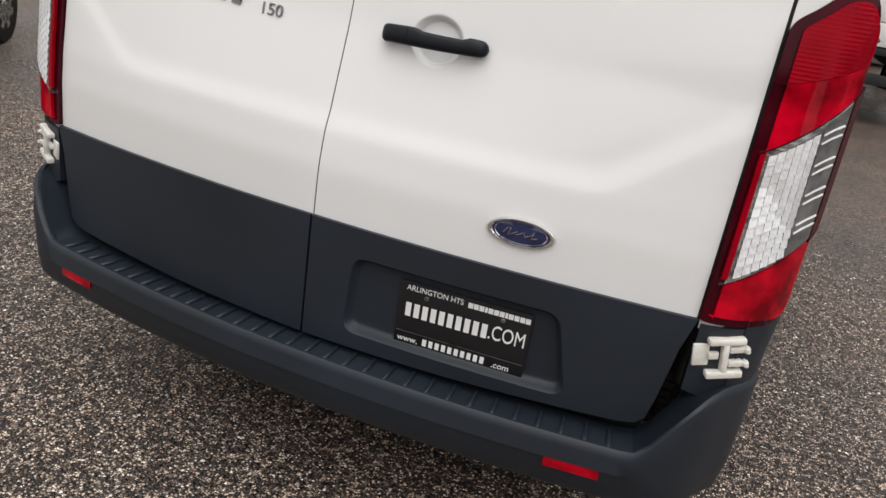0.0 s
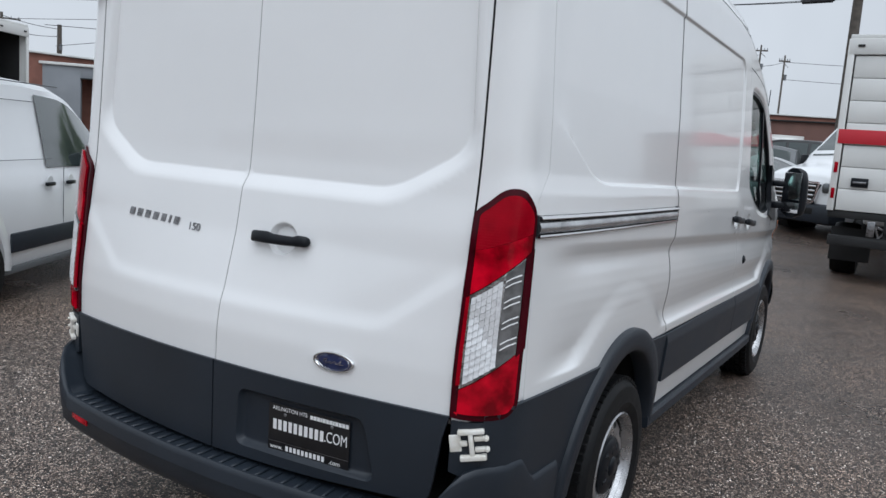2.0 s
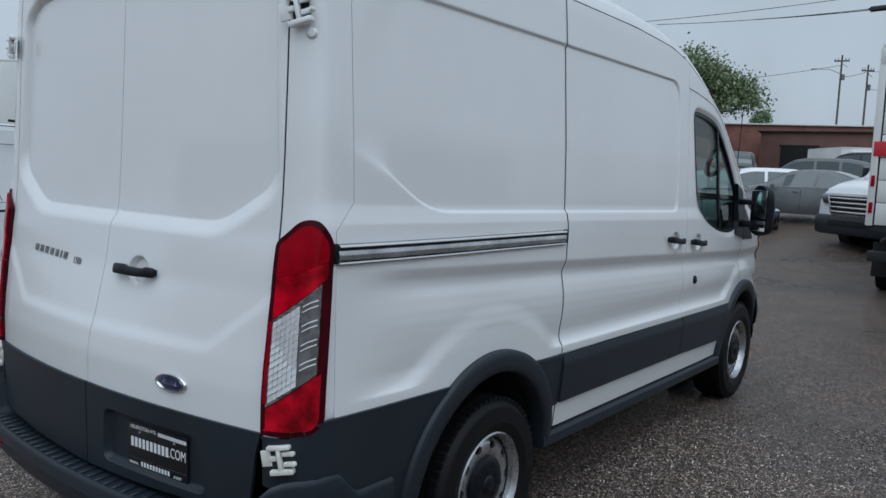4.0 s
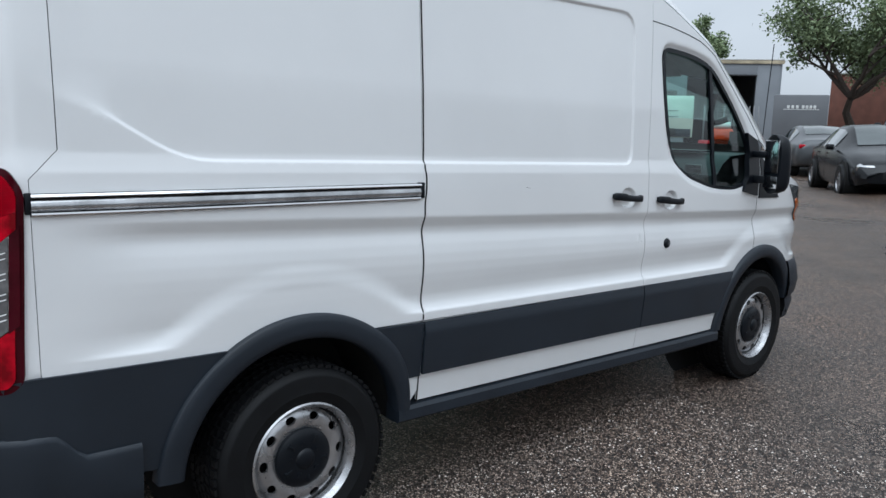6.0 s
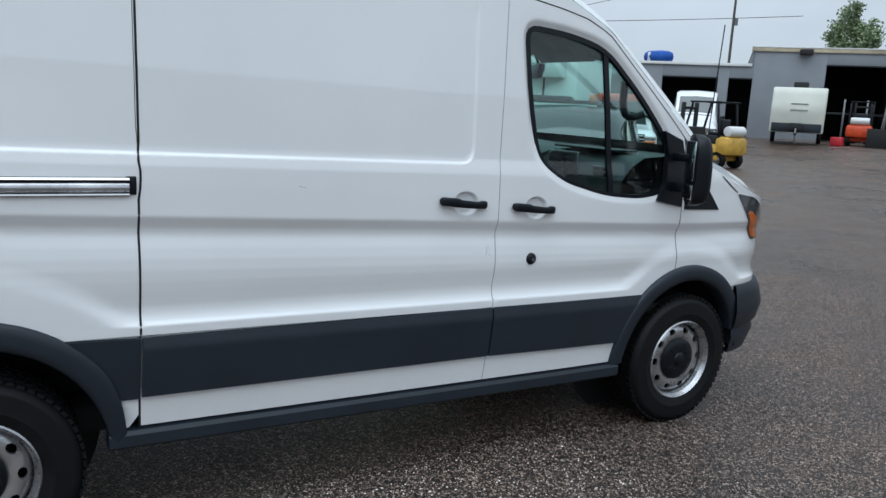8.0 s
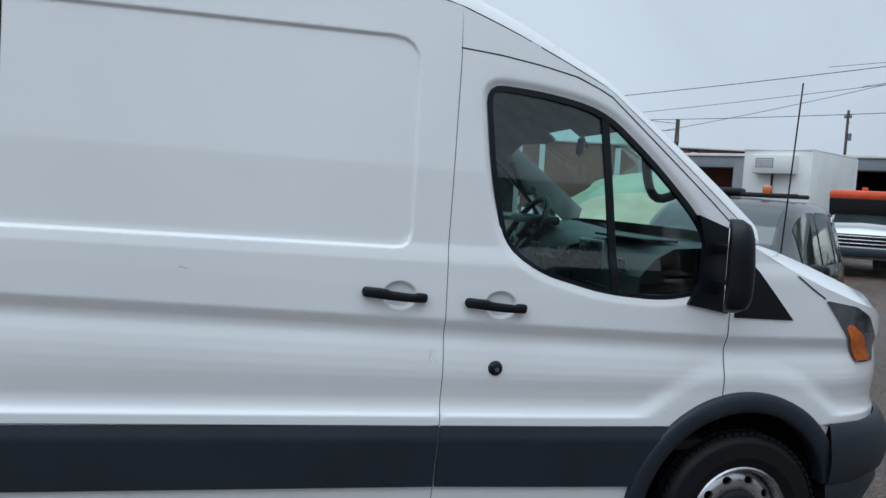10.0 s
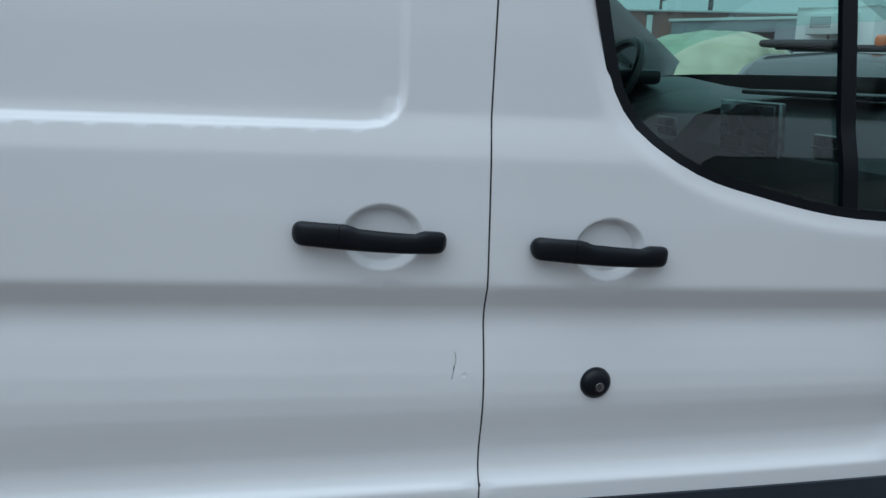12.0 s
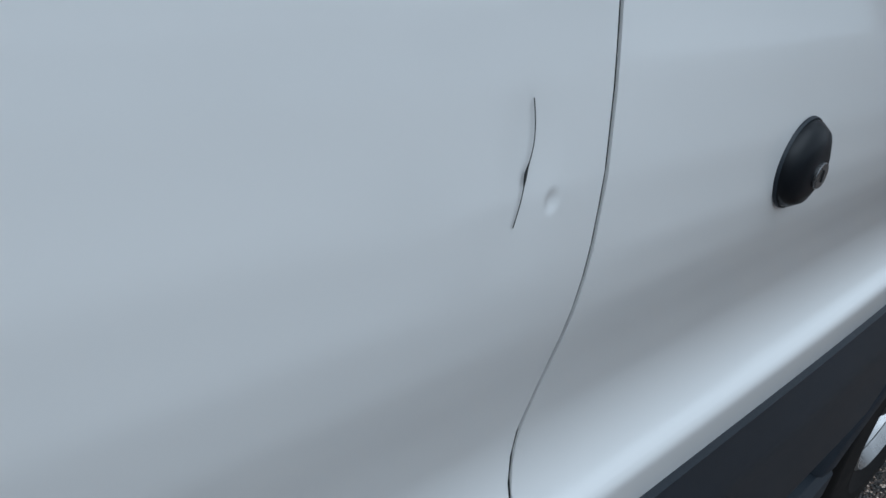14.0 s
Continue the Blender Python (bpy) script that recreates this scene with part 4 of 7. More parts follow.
# badge, lettering, number plate on the rear doors
m = skin_frame(0.487, 0.853, 0.0)
ov = Matrix.Diagonal((1.0, 0.415, 1.0, 1.0))
badge = part("badge", lathe([(0.0, 0.006), (0.060, 0.0055), (0.066, 0.003)], 48, m @ ov), BLUE, body["rear_door_right"], "dark blue oval badge")
part("badge_ring", lathe([(0.0605, 0.005), (0.064, 0.0085), (0.070, 0.0085), (0.0735, 0.004), (0.0735, 0.0)], 48, m @ ov), CHROME, badge, "chrome ring")
part("badge_ring", lathe([(0.0545, 0.0058), (0.0555, 0.0066), (0.0565, 0.0058)], 48, m @ ov), CHROME, badge, "thin chrome ring")
bm = bmesh.new()
script = [(-0.036, -0.004), (-0.030, 0.006), (-0.022, 0.009), (-0.026, -0.007), (-0.015, -0.002), (-0.008, 0.003), (-0.010, -0.005), (-0.001, -0.001), (0.006, 0.004), (0.010, -0.005), (0.022, 0.001), (0.028, 0.010), (0.024, -0.006), (0.036, -0.003)]
sweep(bm, [m @ Vector((x, y, 0.0072)) for x, y in script], disc_section(0.0011, 6), up=(0.3, -1, 0.1))
part("badge_flourish", bm, CHROME, badge, "chrome flourish")
m = skin_frame(-0.42, 1.192, 0.002)
pl, nl = on_skin(0.437, 1.196, 0.0015)
tx = Vector((1, -0.085, 0)).normalized()
nz = Vector((-nl.x, nl.y, nl.z)).normalized()
tx = (tx - nz * tx.dot(nz)).normalized()
ty = nz.cross(tx)
m = Matrix(((tx.x, ty.x, nz.x, -pl.x), (tx.y, ty.y, nz.y, pl.y), (tx.z, ty.z, nz.z, pl.z), (0, 0, 0, 1)))
bars([0.026, 0.028, 0.028, 0.028, 0.024, 0.009, 0.026], 0.028, 0.0200, PEWTER, body["rear_door_left"], m @ pose(0, 0, 0, 0, 0, -1.5), 0.18, 0.003, "model_lettering")
pl2, _ = on_skin(0.205, 1.184, 0.0015)
words("150", 0.038, PEWTER, body["rear_door_left"], Matrix.Translation(Vector((-pl2.x, pl2.y, pl2.z)) - Vector((-pl.x, pl.y, pl.z))) @ m @ pose(0, -0.003, 0), 0.002, "number_lettering", 1.15)

m = skin_frame(0.394, 0.592, -0.012, False)
plate = new("number_plate")
plate.parent = body["rear_door_right"]
bm = bmesh.new()
box(bm, (0.307, 0.160, 0.003), m @ pose(0, 0, 0.0), 0.0012)
part("plate", bm, PLATE, plate, "black dealer plate")
words("ARLINGTON HTS", 0.0185, LETTER_WHITE, plate, m @ pose(-0.071, 0.066, 0.0018), 0.0003, "plate_lettering", 0.93)
bars([0.011] * 3 + [0.006] + [0.011] * 3 + [0.006] + [0.011] * 4, 0.0125, 0.0018, LETTER_WHITE, plate, m @ pose(0.078, 0.064, 0.0018), 0, 0.0006, "plate_lettering")
bars([0.0130] * 10, 0.034, 0.0070, LETTER_WHITE, plate, m @ pose(-0.038, 0.013, 0.0018), 0, 0.0006, "plate_lettering")
words(".COM", 0.050, LETTER_WHITE, plate, m @ pose(0.104, 0.0135, 0.0020), 0.0004, "plate_lettering", 0.68)
words("www.", 0.021, LETTER_WHITE, plate, m @ pose(-0.120, -0.062, 0.0018), 0.0003, "plate_lettering")
bars([0.0095] * 10, 0.0165, 0.0058, LETTER_WHITE, plate, m @ pose(-0.010, -0.060, 0.0018), 0, 0.0006, "plate_lettering")
words(".com", 0.021, LETTER_WHITE, plate, m @ pose(0.102, -0.063, 0.0018), 0.0003, "plate_lettering")
bm = bmesh.new()
box(bm, (0.300, 0.0012, 0.0006), m @ pose(0, -0.044, 0.0018))
part("plate_line", bm, PEWTER, plate)
for x in (-0.089, 0.089):
    part("screw", lathe([(0.0, 0.005), (0.004, 0.0045), (0.0055, 0.0025), (0.006, 0.0016)], 14, m @ pose(x, 0.050, 0)), PEWTER, plate)


for left in (False, True):
    # tail lamp
    shape = rounded([(0.8755, 0.762), (1.020, 0.745), (1.050, 0.775), (1.068, 1.325), (1.020, 1.392), (0.955, 1.404), (0.8795, 1.345)], [0.01, 0.02, 0.03, 0.03, 0.03, 0.03, 0.02])
    lamp = panel("tail_lamp", shape, MAROON, van, off=0.010, flange=0.03, details=False, left=left, hx=0.02, hy=0.03, label="red and clear tail lamp")
    inner = inset(shape, 0.019)
    lo, hi = np.min(inner, 0), np.max(inner, 0)

    def cut(low, high, margin=0.0):
        """The share of the lens between two slanting lines."""
        pts = dense(inner, 0.01)
        out = []
        for a, z in pts:
            zl, zh = (low[0] + (low[1] - low[0]) * (a - lo[0]) / (hi[0] - lo[0]) if low else -9), (high[0] + (high[1] - high[0]) * (a - lo[0]) / (hi[0] - lo[0]) if high else 9)
            out.append((a, min(max(z, zl), zh)))
        clean = [out[0]]
        for p in out[1:]:
            if np.hypot(p[0] - clean[-1][0], p[1] - clean[-1][1]) > 1e-3:
                clean.append(p)
        return clean

    b1, b2, b3 = (0.842, 0.945), (1.105, 1.215), (1.235, 1.265)
    panel("lower_lens", cut(None, b1), RED, lamp, off=0.018, flange=0.012, details=False, left=left, hx=0.02, hy=0.02, label="red lower lens")
    clear = cut((b1[0] + 0.004, b1[1] + 0.004), b2)
    panel("clear_lens", clear, CLEAR, lamp, off=0.019, flange=0.012, details=False, left=left, hx=0.02, hy=0.02, label="clear ribbed reversing lens")
    low_o, high_o = lambda a: b1[0] + 0.006 + (b1[1] - b1[0]) * (a - lo[0]) / (hi[0] - lo[0]), lambda a: b2[0] - 0.002 + (b2[1] - b2[0]) * (a - lo[0]) / (hi[0] - lo[0])
    panel("outer_lens", [(0.972, low_o(0.972)), (1.022, low_o(1.022)), (1.027, high_o(1.027)), (0.980, high_o(0.980))], SMOKE, lamp, off=0.0205, flange=0.006, details=False, left=left, hx=0.02, hy=0.02, label="grey outer lens with bright ribs")
    for k in range(8):
        zz = low_o(1.0) + 0.045 + 0.058 * (k // 2) + 0.016 * (k % 2)
        panel("lens_rib", [(0.980, zz - 0.012), (0.998, zz - 0.004), (1.020, zz), (1.020, zz + 0.0032), (0.998, zz - 0.0008), (0.980, zz - 0.009)], LETTER_WHITE, lamp, off=0.0225, flange=0.004, details=False, left=left, hx=0.03, hy=0.03)
    panel("brake_lens", cut((b2[0] + 0.003, b2[1] + 0.003), b3), RED, lamp, off=0.018, flange=0.012, details=False, left=left, hx=0.02, hy=0.02, label="bright red lens")
    panel("upper_lens", cut((b3[0] + 0.001, b3[1] + 0.001), None), DARKRED, lamp, off=0.018, flange=0.012, details=False, left=left, hx=0.02, hy=0.02, label="ribbed dark red lens")
    # bright faceted reflector in the lower half of the clear lens
    rg = np.random.default_rng(4)
    for r in range(13):
        for c in range(6):
            qa = 0.903 + 0.0118 * c
            za = low_o(qa) + 0.008 + 0.0200 * r
            if za > high_o(qa) - 0.026:
                continue
            up_tilt = (0.0020 if r + 1.2 * c < 8.5 else 0.0008) + 0.0002 * rg.uniform(-1, 1)
            ps, ns = surface([qa, qa + 0.0112, qa + 0.0112, qa], [za, za + 0.005, za + 0.0242, za + 0.0192], 0.0222 + up_tilt * np.array([1, 1, -1, -1]) + 0.0001 * rg.uniform(-1, 1) * np.array([1, -1, -1, 1]), False)
            own = bmesh.new()
            own.faces.new([own.verts.new((-p[0] if left else p[0], p[1], p[2])) for p in (ps[::-1] if left else ps)])
            part("facet", own, FACET, lamp, smooth=False)
    # maroon rim down the outer side, red line down the inner one
    strip = [(1.024, 0.925), (1.048, 0.945), (1.054, 1.225), (1.030, 1.205)]
    panel("side_lens", strip, MAROON, lamp, off=0.022, flange=0.01, details=False, left=left, hx=0.02, hy=0.03)
    strip = [(0.888, 0.86), (0.897, 0.862), (0.898, 1.11), (0.890, 1.105)]
    panel("side_lens", strip, DARKRED, lamp, off=0.022, flange=0.01, details=False, left=left, hx=0.02, hy=0.03)
    # ledge under the lamp and black fill down to the bumper
    panel("lamp_ledge", [(0.882, 0.752), (0.882, 0.60), (1.11, 0.52), (1.11, 0.775), (1.055, 0.760), (1.048, 0.742)], TRIM, van, off=0.008, flange=0.02, details=False, left=left, hx=0.03, hy=0.03)
    # hinges
    for q, z, s in ((0.934, 0.686, 1.0), (0.935, 2.022, 1.05)):
        mm = skin_frame(q, z, 0.012)
        if left:
            mm = Matrix.Diagonal((-1, 1, 1, 1)) @ mm
        bm = bmesh.new()
        # an I-shaped bracket, its leaf on the door, two knuckles with bolts on the post
        box(bm, (0.076 * s, 0.014 * s, 0.026), mm @ pose(0.004, 0.038 * s, 0.010), 0.004)
        box(bm, (0.076 * s, 0.016 * s, 0.026), mm @ pose(0.004, -0.038 * s, 0.010), 0.004)
        box(bm, (0.014 * s, 0.076 * s, 0.022), mm @ pose(0.002, 0, 0.011), 0.004)
        box(bm, (0.034 * s, 0.050 * s, 0.007), mm @ pose(-0.044 * s, 0.004 * s, 0.003), 0.002)
        box(bm, (0.022 * s, 0.016 * s, 0.014), mm @ pose(-0.020 * s, 0.004 * s, 0.008), 0.003)
        for y in (0.017, -0.015):
            box(bm, (0.030 * s, 0.014 * s, 0.016), mm @ pose(0.026 * s, y * s, 0.010), 0.003)
            tube(bm, 0.0085 * s, 0.012, mm @ pose(0.046 * s, y * s, 0.014), 6, 0.0075 * s, 0.001)
            tube(bm, 0.0045 * s, 0.008, mm @ pose(0.046 * s, y * s, 0.022), 10)
        if left:
            bmesh.ops.reverse_faces(bm, faces=bm.faces)
        part("hinge", bm, CREAM if z < 1 else WHITE, body["rear_door_" + ("left" if left else "right")], "worn cream-painted hinge" if z < 1 else "white-painted hinge")
        if z > 1 and not left:
            bm = bmesh.new()
            m3 = skin_frame(0.985, 1.945, 0.0)
            tube(bm, 0.018, 0.012, m3 @ pose(0, 0, 0.004), 20, 0.012, 0.002)
            part("hinge_stop", bm, WHITE, van)
        own = bmesh.new()
        box(own, (0.056 * s, 0.056 * s, 0.004), mm @ pose(0.006, 0, 0.0005), 0.001)
        part("hinge_recess", own, GAP, van)
    # reflector in the bumper
    p, n = surface([0.70], [0.395], 0, False)
    t = Vector((n[0][1] * -1, n[0][0], 0)).normalized()
    nn = Vector((n[0][0], n[0][1], 0)).normalized()
    c = Vector(p[0]) + nn * 0.084
    c.z = 0.396
    mm = Matrix(((t.x, 0, nn.x, c.x), (t.y, 0, nn.y, c.y), (0, 1, 0, c.z), (0, 0, 0, 1)))
    if left:
        mm = Matrix.Diagonal((-1, 1, 1, 1)) @ mm
    bm = bmesh.new()
    box(bm, (0.122, 0.036, 0.006), mm, 0.003)
    if left:
        bmesh.ops.reverse_faces(bm, faces=bm.faces)
    part("reflector", bm, RED, bumper, "red bumper reflector")

# ribs along the step of the bumper
rib_mesh = None
for k in range(31):
    q = -0.765 + k * 0.051
    p, n = surface([abs(q)], [0.52], 0, False)
    nn = Vector((n[0][0] * (1 if q >= 0 else -1), n[0][1], 0)).normalized()
    p = Vector((p[0][0] * (1 if q >= 0 else -1), p[0][1], 0.4555)) + nn * 0.036
    if rib_mesh is None:
        bm = bmesh.new()
        box(bm, (0.010, 0.074, 0.012), None, 0.004, 1)
        rib_mesh = part("step_rib", bm, TRIM, bumper)
        ob = rib_mesh
    else:
        ob = rib_mesh.copy()
        scene.collection.objects.link(ob)
    ob.matrix_world = Matrix.Translation(p) @ pose(0, 0, 0, 0, 0, math.degrees(math.atan2(nn.y, nn.x)) + 90)

# high brake lamp and reversing camera on the roof's rear edge
roof_edge = empty("brake_lamp_base")
roof_edge.parent = van
roof_edge.name = "high_brake_lamp"
bm = bmesh.new()
sweep(bm, [(x, -0.962 + 0.09 * x * x, 2.452 - 0.05 * x * x) for x in np.linspace(-0.17, 0.20, 12)], [(-0.018, -0.012), (0.020, -0.016), (0.022, 0.006), (-0.01, 0.018)])
part("brake_lens", bm, DARKRED, roof_edge, "narrow red brake lamp")
bm = bmesh.new()
box(bm, (0.085, 0.055, 0.055), pose(-0.03, -0.985, 2.442, 18, 0, 0), 0.014, 3)
tube(bm, 0.024, 0.035, pose(-0.03, -1.005, 2.425, 60, 0, 0), 16)
part("rear_camera", bm, BLACK, roof_edge, "black reversing camera")

# slider track along the quarter panel
for left in (False, True):
    sx = -1 if left else 1
    rail = empty("door_track")
    rail.parent = van
    ys = np.linspace(-0.866, 0.515, 28)
    base = [surface([QY + y], [1.302 - 0.0125 * (0.52 - y)], 0.0)[0][0] for y in ys]

    def strip_part(name, mat, sec, label=""):
        b = bmesh.new()
        sweep(b, [(sx * p[0], p[1], p[2]) for p in base], [(sx * a, 0.86 * c) for a, c in sec])
        bmesh.ops.recalc_face_normals(b, faces=b.faces)
        part(name, b, mat, rail, label, angle=25)

    strip_part("track_cover", GUIDE, [(-0.01, -0.026), (0.008, -0.026), (0.0135, -0.019), (0.0150, -0.010), (0.0135, 0.0), (0.009, 0.009), (0.001, 0.015), (-0.01, 0.016)], "polished track cover")
    strip_part("track_top", CHROME, [(-0.01, 0.020), (0.015, 0.020), (0.018, 0.024), (0.013, 0.031), (-0.01, 0.034)], "bright upper lip")
    strip_part("track_bottom", CHROME, [(-0.01, -0.041), (0.012, -0.041), (0.015, -0.036), (0.014, -0.030), (-0.01, -0.029)], "bright lower lip")
    strip_part("track_channel", GAP, [(-0.02, -0.042), (0.003, -0.042), (0.003, 0.033), (-0.02, 0.033)], "dark track channel")
    for y, w in ((-0.872, 0.02), (0.522, 0.034)):
        b = bmesh.new()
        p = surface([QY + y], [1.302 - 0.0125 * (0.52 - y)], 0.0)[0][0]
        box(b, (0.024, w, 0.062), pose(sx * (p[0] - 0.004), p[1], p[2]), 0.004)
        part("track_end", b, BLACK, rail)

# door glass with rubber, divider, mirror, black corner covers
for left in (False, True):
    door = body["door_" + ("left" if left else "right")]
    rubber = [at_side(y, z) for y, z in inset(window, -0.004)]
    panel("window_rubber", rubber, BLACK, door, holes=([at_side(y, z) for y, z in inset(window, 0.017)],), off=-0.009, flange=0.02, details=False, left=left, hx=0.025, hy=0.025, label="black window rubber")
    g = panel("door_glass", [at_side(y, z) for y, z in inset(window, 0.008)], GLASS, door, off=-0.024, flange=0, details=False, left=left, hx=0.04, hy=0.04, label="green-tinted door glass")
    g.visible_shadow = False
    panel("window_bar", [at_side(2.602, 1.912), at_side(2.676, 1.222), at_side(2.706, 1.222), at_side(2.632, 1.895)], BLACK, door, off=-0.012, flange=0.012, details=False, left=left, hx=0.012, hy=0.03, label="black window divider")
    panel("mirror_base", [at_side(2.985, 1.200), at_side(3.165, 1.165), at_side(3.185, 1.40), at_side(3.15, 1.500), at_side(3.02, 1.545), at_side(3.055, 1.43), at_side(3.04, 1.28)], BLACK, door, off=0.012, flange=0.03, details=False, left=left, hx=0.05, hy=0.05, label="black plastic mirror base")
    panel("cowl_cover", [at_side(3.20, 1.150), at_side(3.475, 1.140), at_side(3.40, 1.225), at_side(3.30, 1.335), at_side(3.215, 1.42)], BLACK, van, off=0.006, flange=0.02, details=False, left=left, hx=0.05, hy=0.05, label="black plastic corner cover")
    sx = -1 if left else 1
    mirror = empty("door_mirror")
    mirror.parent = van
    turned = pose(sx * 1.150, 3.088, 1.367, 0, 0, -30 * sx)
    bm = bmesh.new()
    rows = []
    for zz in np.linspace(-0.172, 0.172, 19):
        u = zz / 0.172
        round_end = max(1 - abs(u) ** 5, 0.0) ** 0.5
        half_w = (0.083 - 0.010 * max(u, 0) ** 2) * (0.30 + 0.70 * round_end)
        deep = (0.070 - 0.012 * max(u, 0)) * (0.25 + 0.75 * round_end)
        ring = []
        for k in range(24):
            c, d = math.cos(2 * math.pi * k / 24), math.sin(2 * math.pi * k / 24)
            px = half_w * math.copysign(abs(c) ** 0.55, c)
            py = deep * max(d, 0) ** 0.9 - 0.030 * abs(d) ** 0.25 * (d < 0)
            ring.append(bm.verts.new(turned @ Vector((sx * px, py, zz))))
        rows.append(ring)
    for a, b in zip(rows, rows[1:]):
        for k in range(24):
            bm.faces.new((a[k], a[(k + 1) % 24], b[(k + 1) % 24], b[k]))
    bm.faces.new(rows[0])
    bm.faces.new(rows[-1])
    box(bm, (0.12, 0.05, 0.05), pose(sx * 1.03, 3.11, 1.27), 0.012)
    box(bm, (0.12, 0.05, 0.04), pose(sx * 1.03, 3.11, 1.42), 0.012)
    bmesh.ops.recalc_face_normals(bm, faces=bm.faces)
    part("mirror_housing", bm, BLACK, mirror, "black ribbed mirror housing")
    for zz, hh, lb in ((0.045, 0.190, "main mirror glass"), (-0.105, 0.072, "small lower mirror glass")):
        bm = bmesh.new()
        box(bm, (0.136, 0.004, hh), turned @ pose(0, -0.0315, zz), 0.0018)
        part("mirror_glass", bm, CHROME, mirror, lb)
    # headlamp
    lamp = panel("headlamp", rounded([at_side(y, z) for y, z in ((3.63, 1.222), (3.80, 1.195), (3.90, 1.15), (3.985, 1.04), (3.985, 0.95), (3.83, 0.955), (3.765, 1.06), (3.70, 1.14))], 0.02), LAMPGLASS, van, off=0.006, flange=0.02, details=False, left=left, hx=0.03, hy=0.03, label="clear headlamp with dark inside")
    panel("indicator", rounded([at_side(y, z) for y, z in ((3.745, 1.105), (3.835, 0.962), (3.935, 0.958), (3.925, 0.99), (3.84, 1.085), (3.77, 1.125))], 0.012), AMBER, lamp, off=0.010, flange=0.01, details=False, left=left, hx=0.03, hy=0.03, label="amber indicator lens")

# shut line between bonnet and wing
for left in (False, True):
    ribbon("panel_seam", [at_side(3.49, 1.318), at_side(3.56, 1.270), at_side(3.63, 1.228)], 0.006, GAP, van, 0.003, left)

# aerial on the right wing
bm = bmesh.new()
sweep(bm, [(0.82 + 0.014 * t, 3.512 + 0.034 * t, 1.30 + 0.81 * t) for t in np.linspace(0, 1, 5)], disc_section(0.0032, 6), up=(0, 1, 0))
tube(bm, 0.015, 0.10, pose(0.822, 3.514, 1.345), 12, 0.007, 0.002)
part("aerial", bm, BLACK, van, "thin black whip aerial")

# cab inside
cab = empty("cab_interior")
cab.parent = van


def cab_part(name, bm, mat, label=""):
    return part(name, bm, mat, cab, label)


bm = bmesh.new()
box(bm, (1.90, 0.03, 1.75), pose(0, 1.98, 1.40))
cab_part("bulkhead", bm, LINING, "grey bulkhead behind the seats")
bm = bmesh.new()
rows = []
for y in np.linspace(2.0, 2.84, 10):
    rows.append([bm.verts.new((x, y, min(roof_mid(y) - 0.05, 2.22) - 0.10 * abs(x / 0.9) ** 3)) for x in np.linspace(-0.90, 0.90, 12)])
for a, b in zip(rows, rows[1:]):
    for k in range(11):
        bm.faces.new((a[k], a[k + 1], b[k + 1], b[k]))
cab_part("headlining", bm, LINING, "grey headlining")
bm = bmesh.new()
box(bm, (1.88, 1.3, 0.04), pose(0, 2.7, 0.62))
cab_part("cab_floor", bm, GAP)
for sx in (1, -1):
    bm = bmesh.new()
    rows = []
    for y in np.linspace(2.40, 3.32, 12):
        zb = gutter(y) - RAKE * (y - 0.5)
        x = float(surface([QY + y], [gutter(y)])[0][0, 0])
        under = lambda dx: (roof_mid(y) - zb) * (1 - (1 - dx / x) ** 2.3) ** (1 / 2.3)
        rows.append([bm.verts.new((sx * (x - dx), y + dy, zb + dz)) for dx, dy, dz in ((0.03, 0, -0.02), (0.09, 0.0, under(0.09) - 0.022), (0.110, 0.0, under(0.110) - 0.018), (0.105, -0.02, under(0.110) - 0.045), (0.045, -0.03, -0.055))])
    for a, b in zip(rows, rows[1:]):
        for k in range(5):
            bm.faces.new((a[k], a[(k + 1) % 5], b[(k + 1) % 5], b[k]))
    bmesh.ops.recalc_face_normals(bm, faces=bm.faces)
    cab_part("pillar_lining", bm, LINING, "grey windscreen pillar lining")
    bm = bmesh.new()
    sweep(bm, [(sx * (0.87 - 0.06 * math.sin(math.pi * t)), 2.84 + t * 0.15, 1.775 - 0.15 * t - 0.085 * math.sin(math.pi * t)) for t in np.linspace(0, 1, 9)], disc_section(0.019, 8), up=(1, 0, 0))
    cab_part("grab_handle", bm, BLACK, "black pillar grab handle")
    bm = bmesh.new()
    box(bm, (0.05, 0.95, 0.55), pose(sx * 0.93, 2.62, 0.95), 0.02)
    cab_part("door_lining", bm, DASH)
    bm = bmesh.new()
    box(bm, (0.46, 0.018, 0.19), pose(sx * 0.40, 2.775, 1.935, 55, 0, 0), 0.008)
    cab_part("sun_visor", bm, LINING, "grey sun visor")
bm = bmesh.new()
sec = [(2.88, 0.75), (2.86, 1.08), (2.80, 1.16), (2.80, 1.29), (2.86, 1.36), (2.96, 1.405), (3.10, 1.415), (3.26, 1.42), (3.30, 1.0), (3.30, 0.75)]
for x0, x1, shift in ((-0.93, -0.18, 0.0), (-0.18, 0.22, -0.05), (0.22, 0.93, 0.02)):
    rows = []
    for x in np.linspace(x0, x1, 8):
        swell = 0.045 * math.exp(-((x + 0.45) / 0.22) ** 2)
        rows.append([bm.verts.new((x, y + (shift if y < 2.9 else 0), z + (swell if 2.8 < y < 3.15 and z > 1.3 else 0))) for y, z in sec])
    for a, b in zip(rows, rows[1:]):
        for k in range(len(sec) - 1):
            bm.faces.new((a[k], b[k], b[k + 1], a[k + 1]))
bmesh.ops.recalc_face_normals(bm, faces=bm.faces)
cab_part("dashboard", bm, DASH, "dark grey dashboard")
bm = bmesh.new()
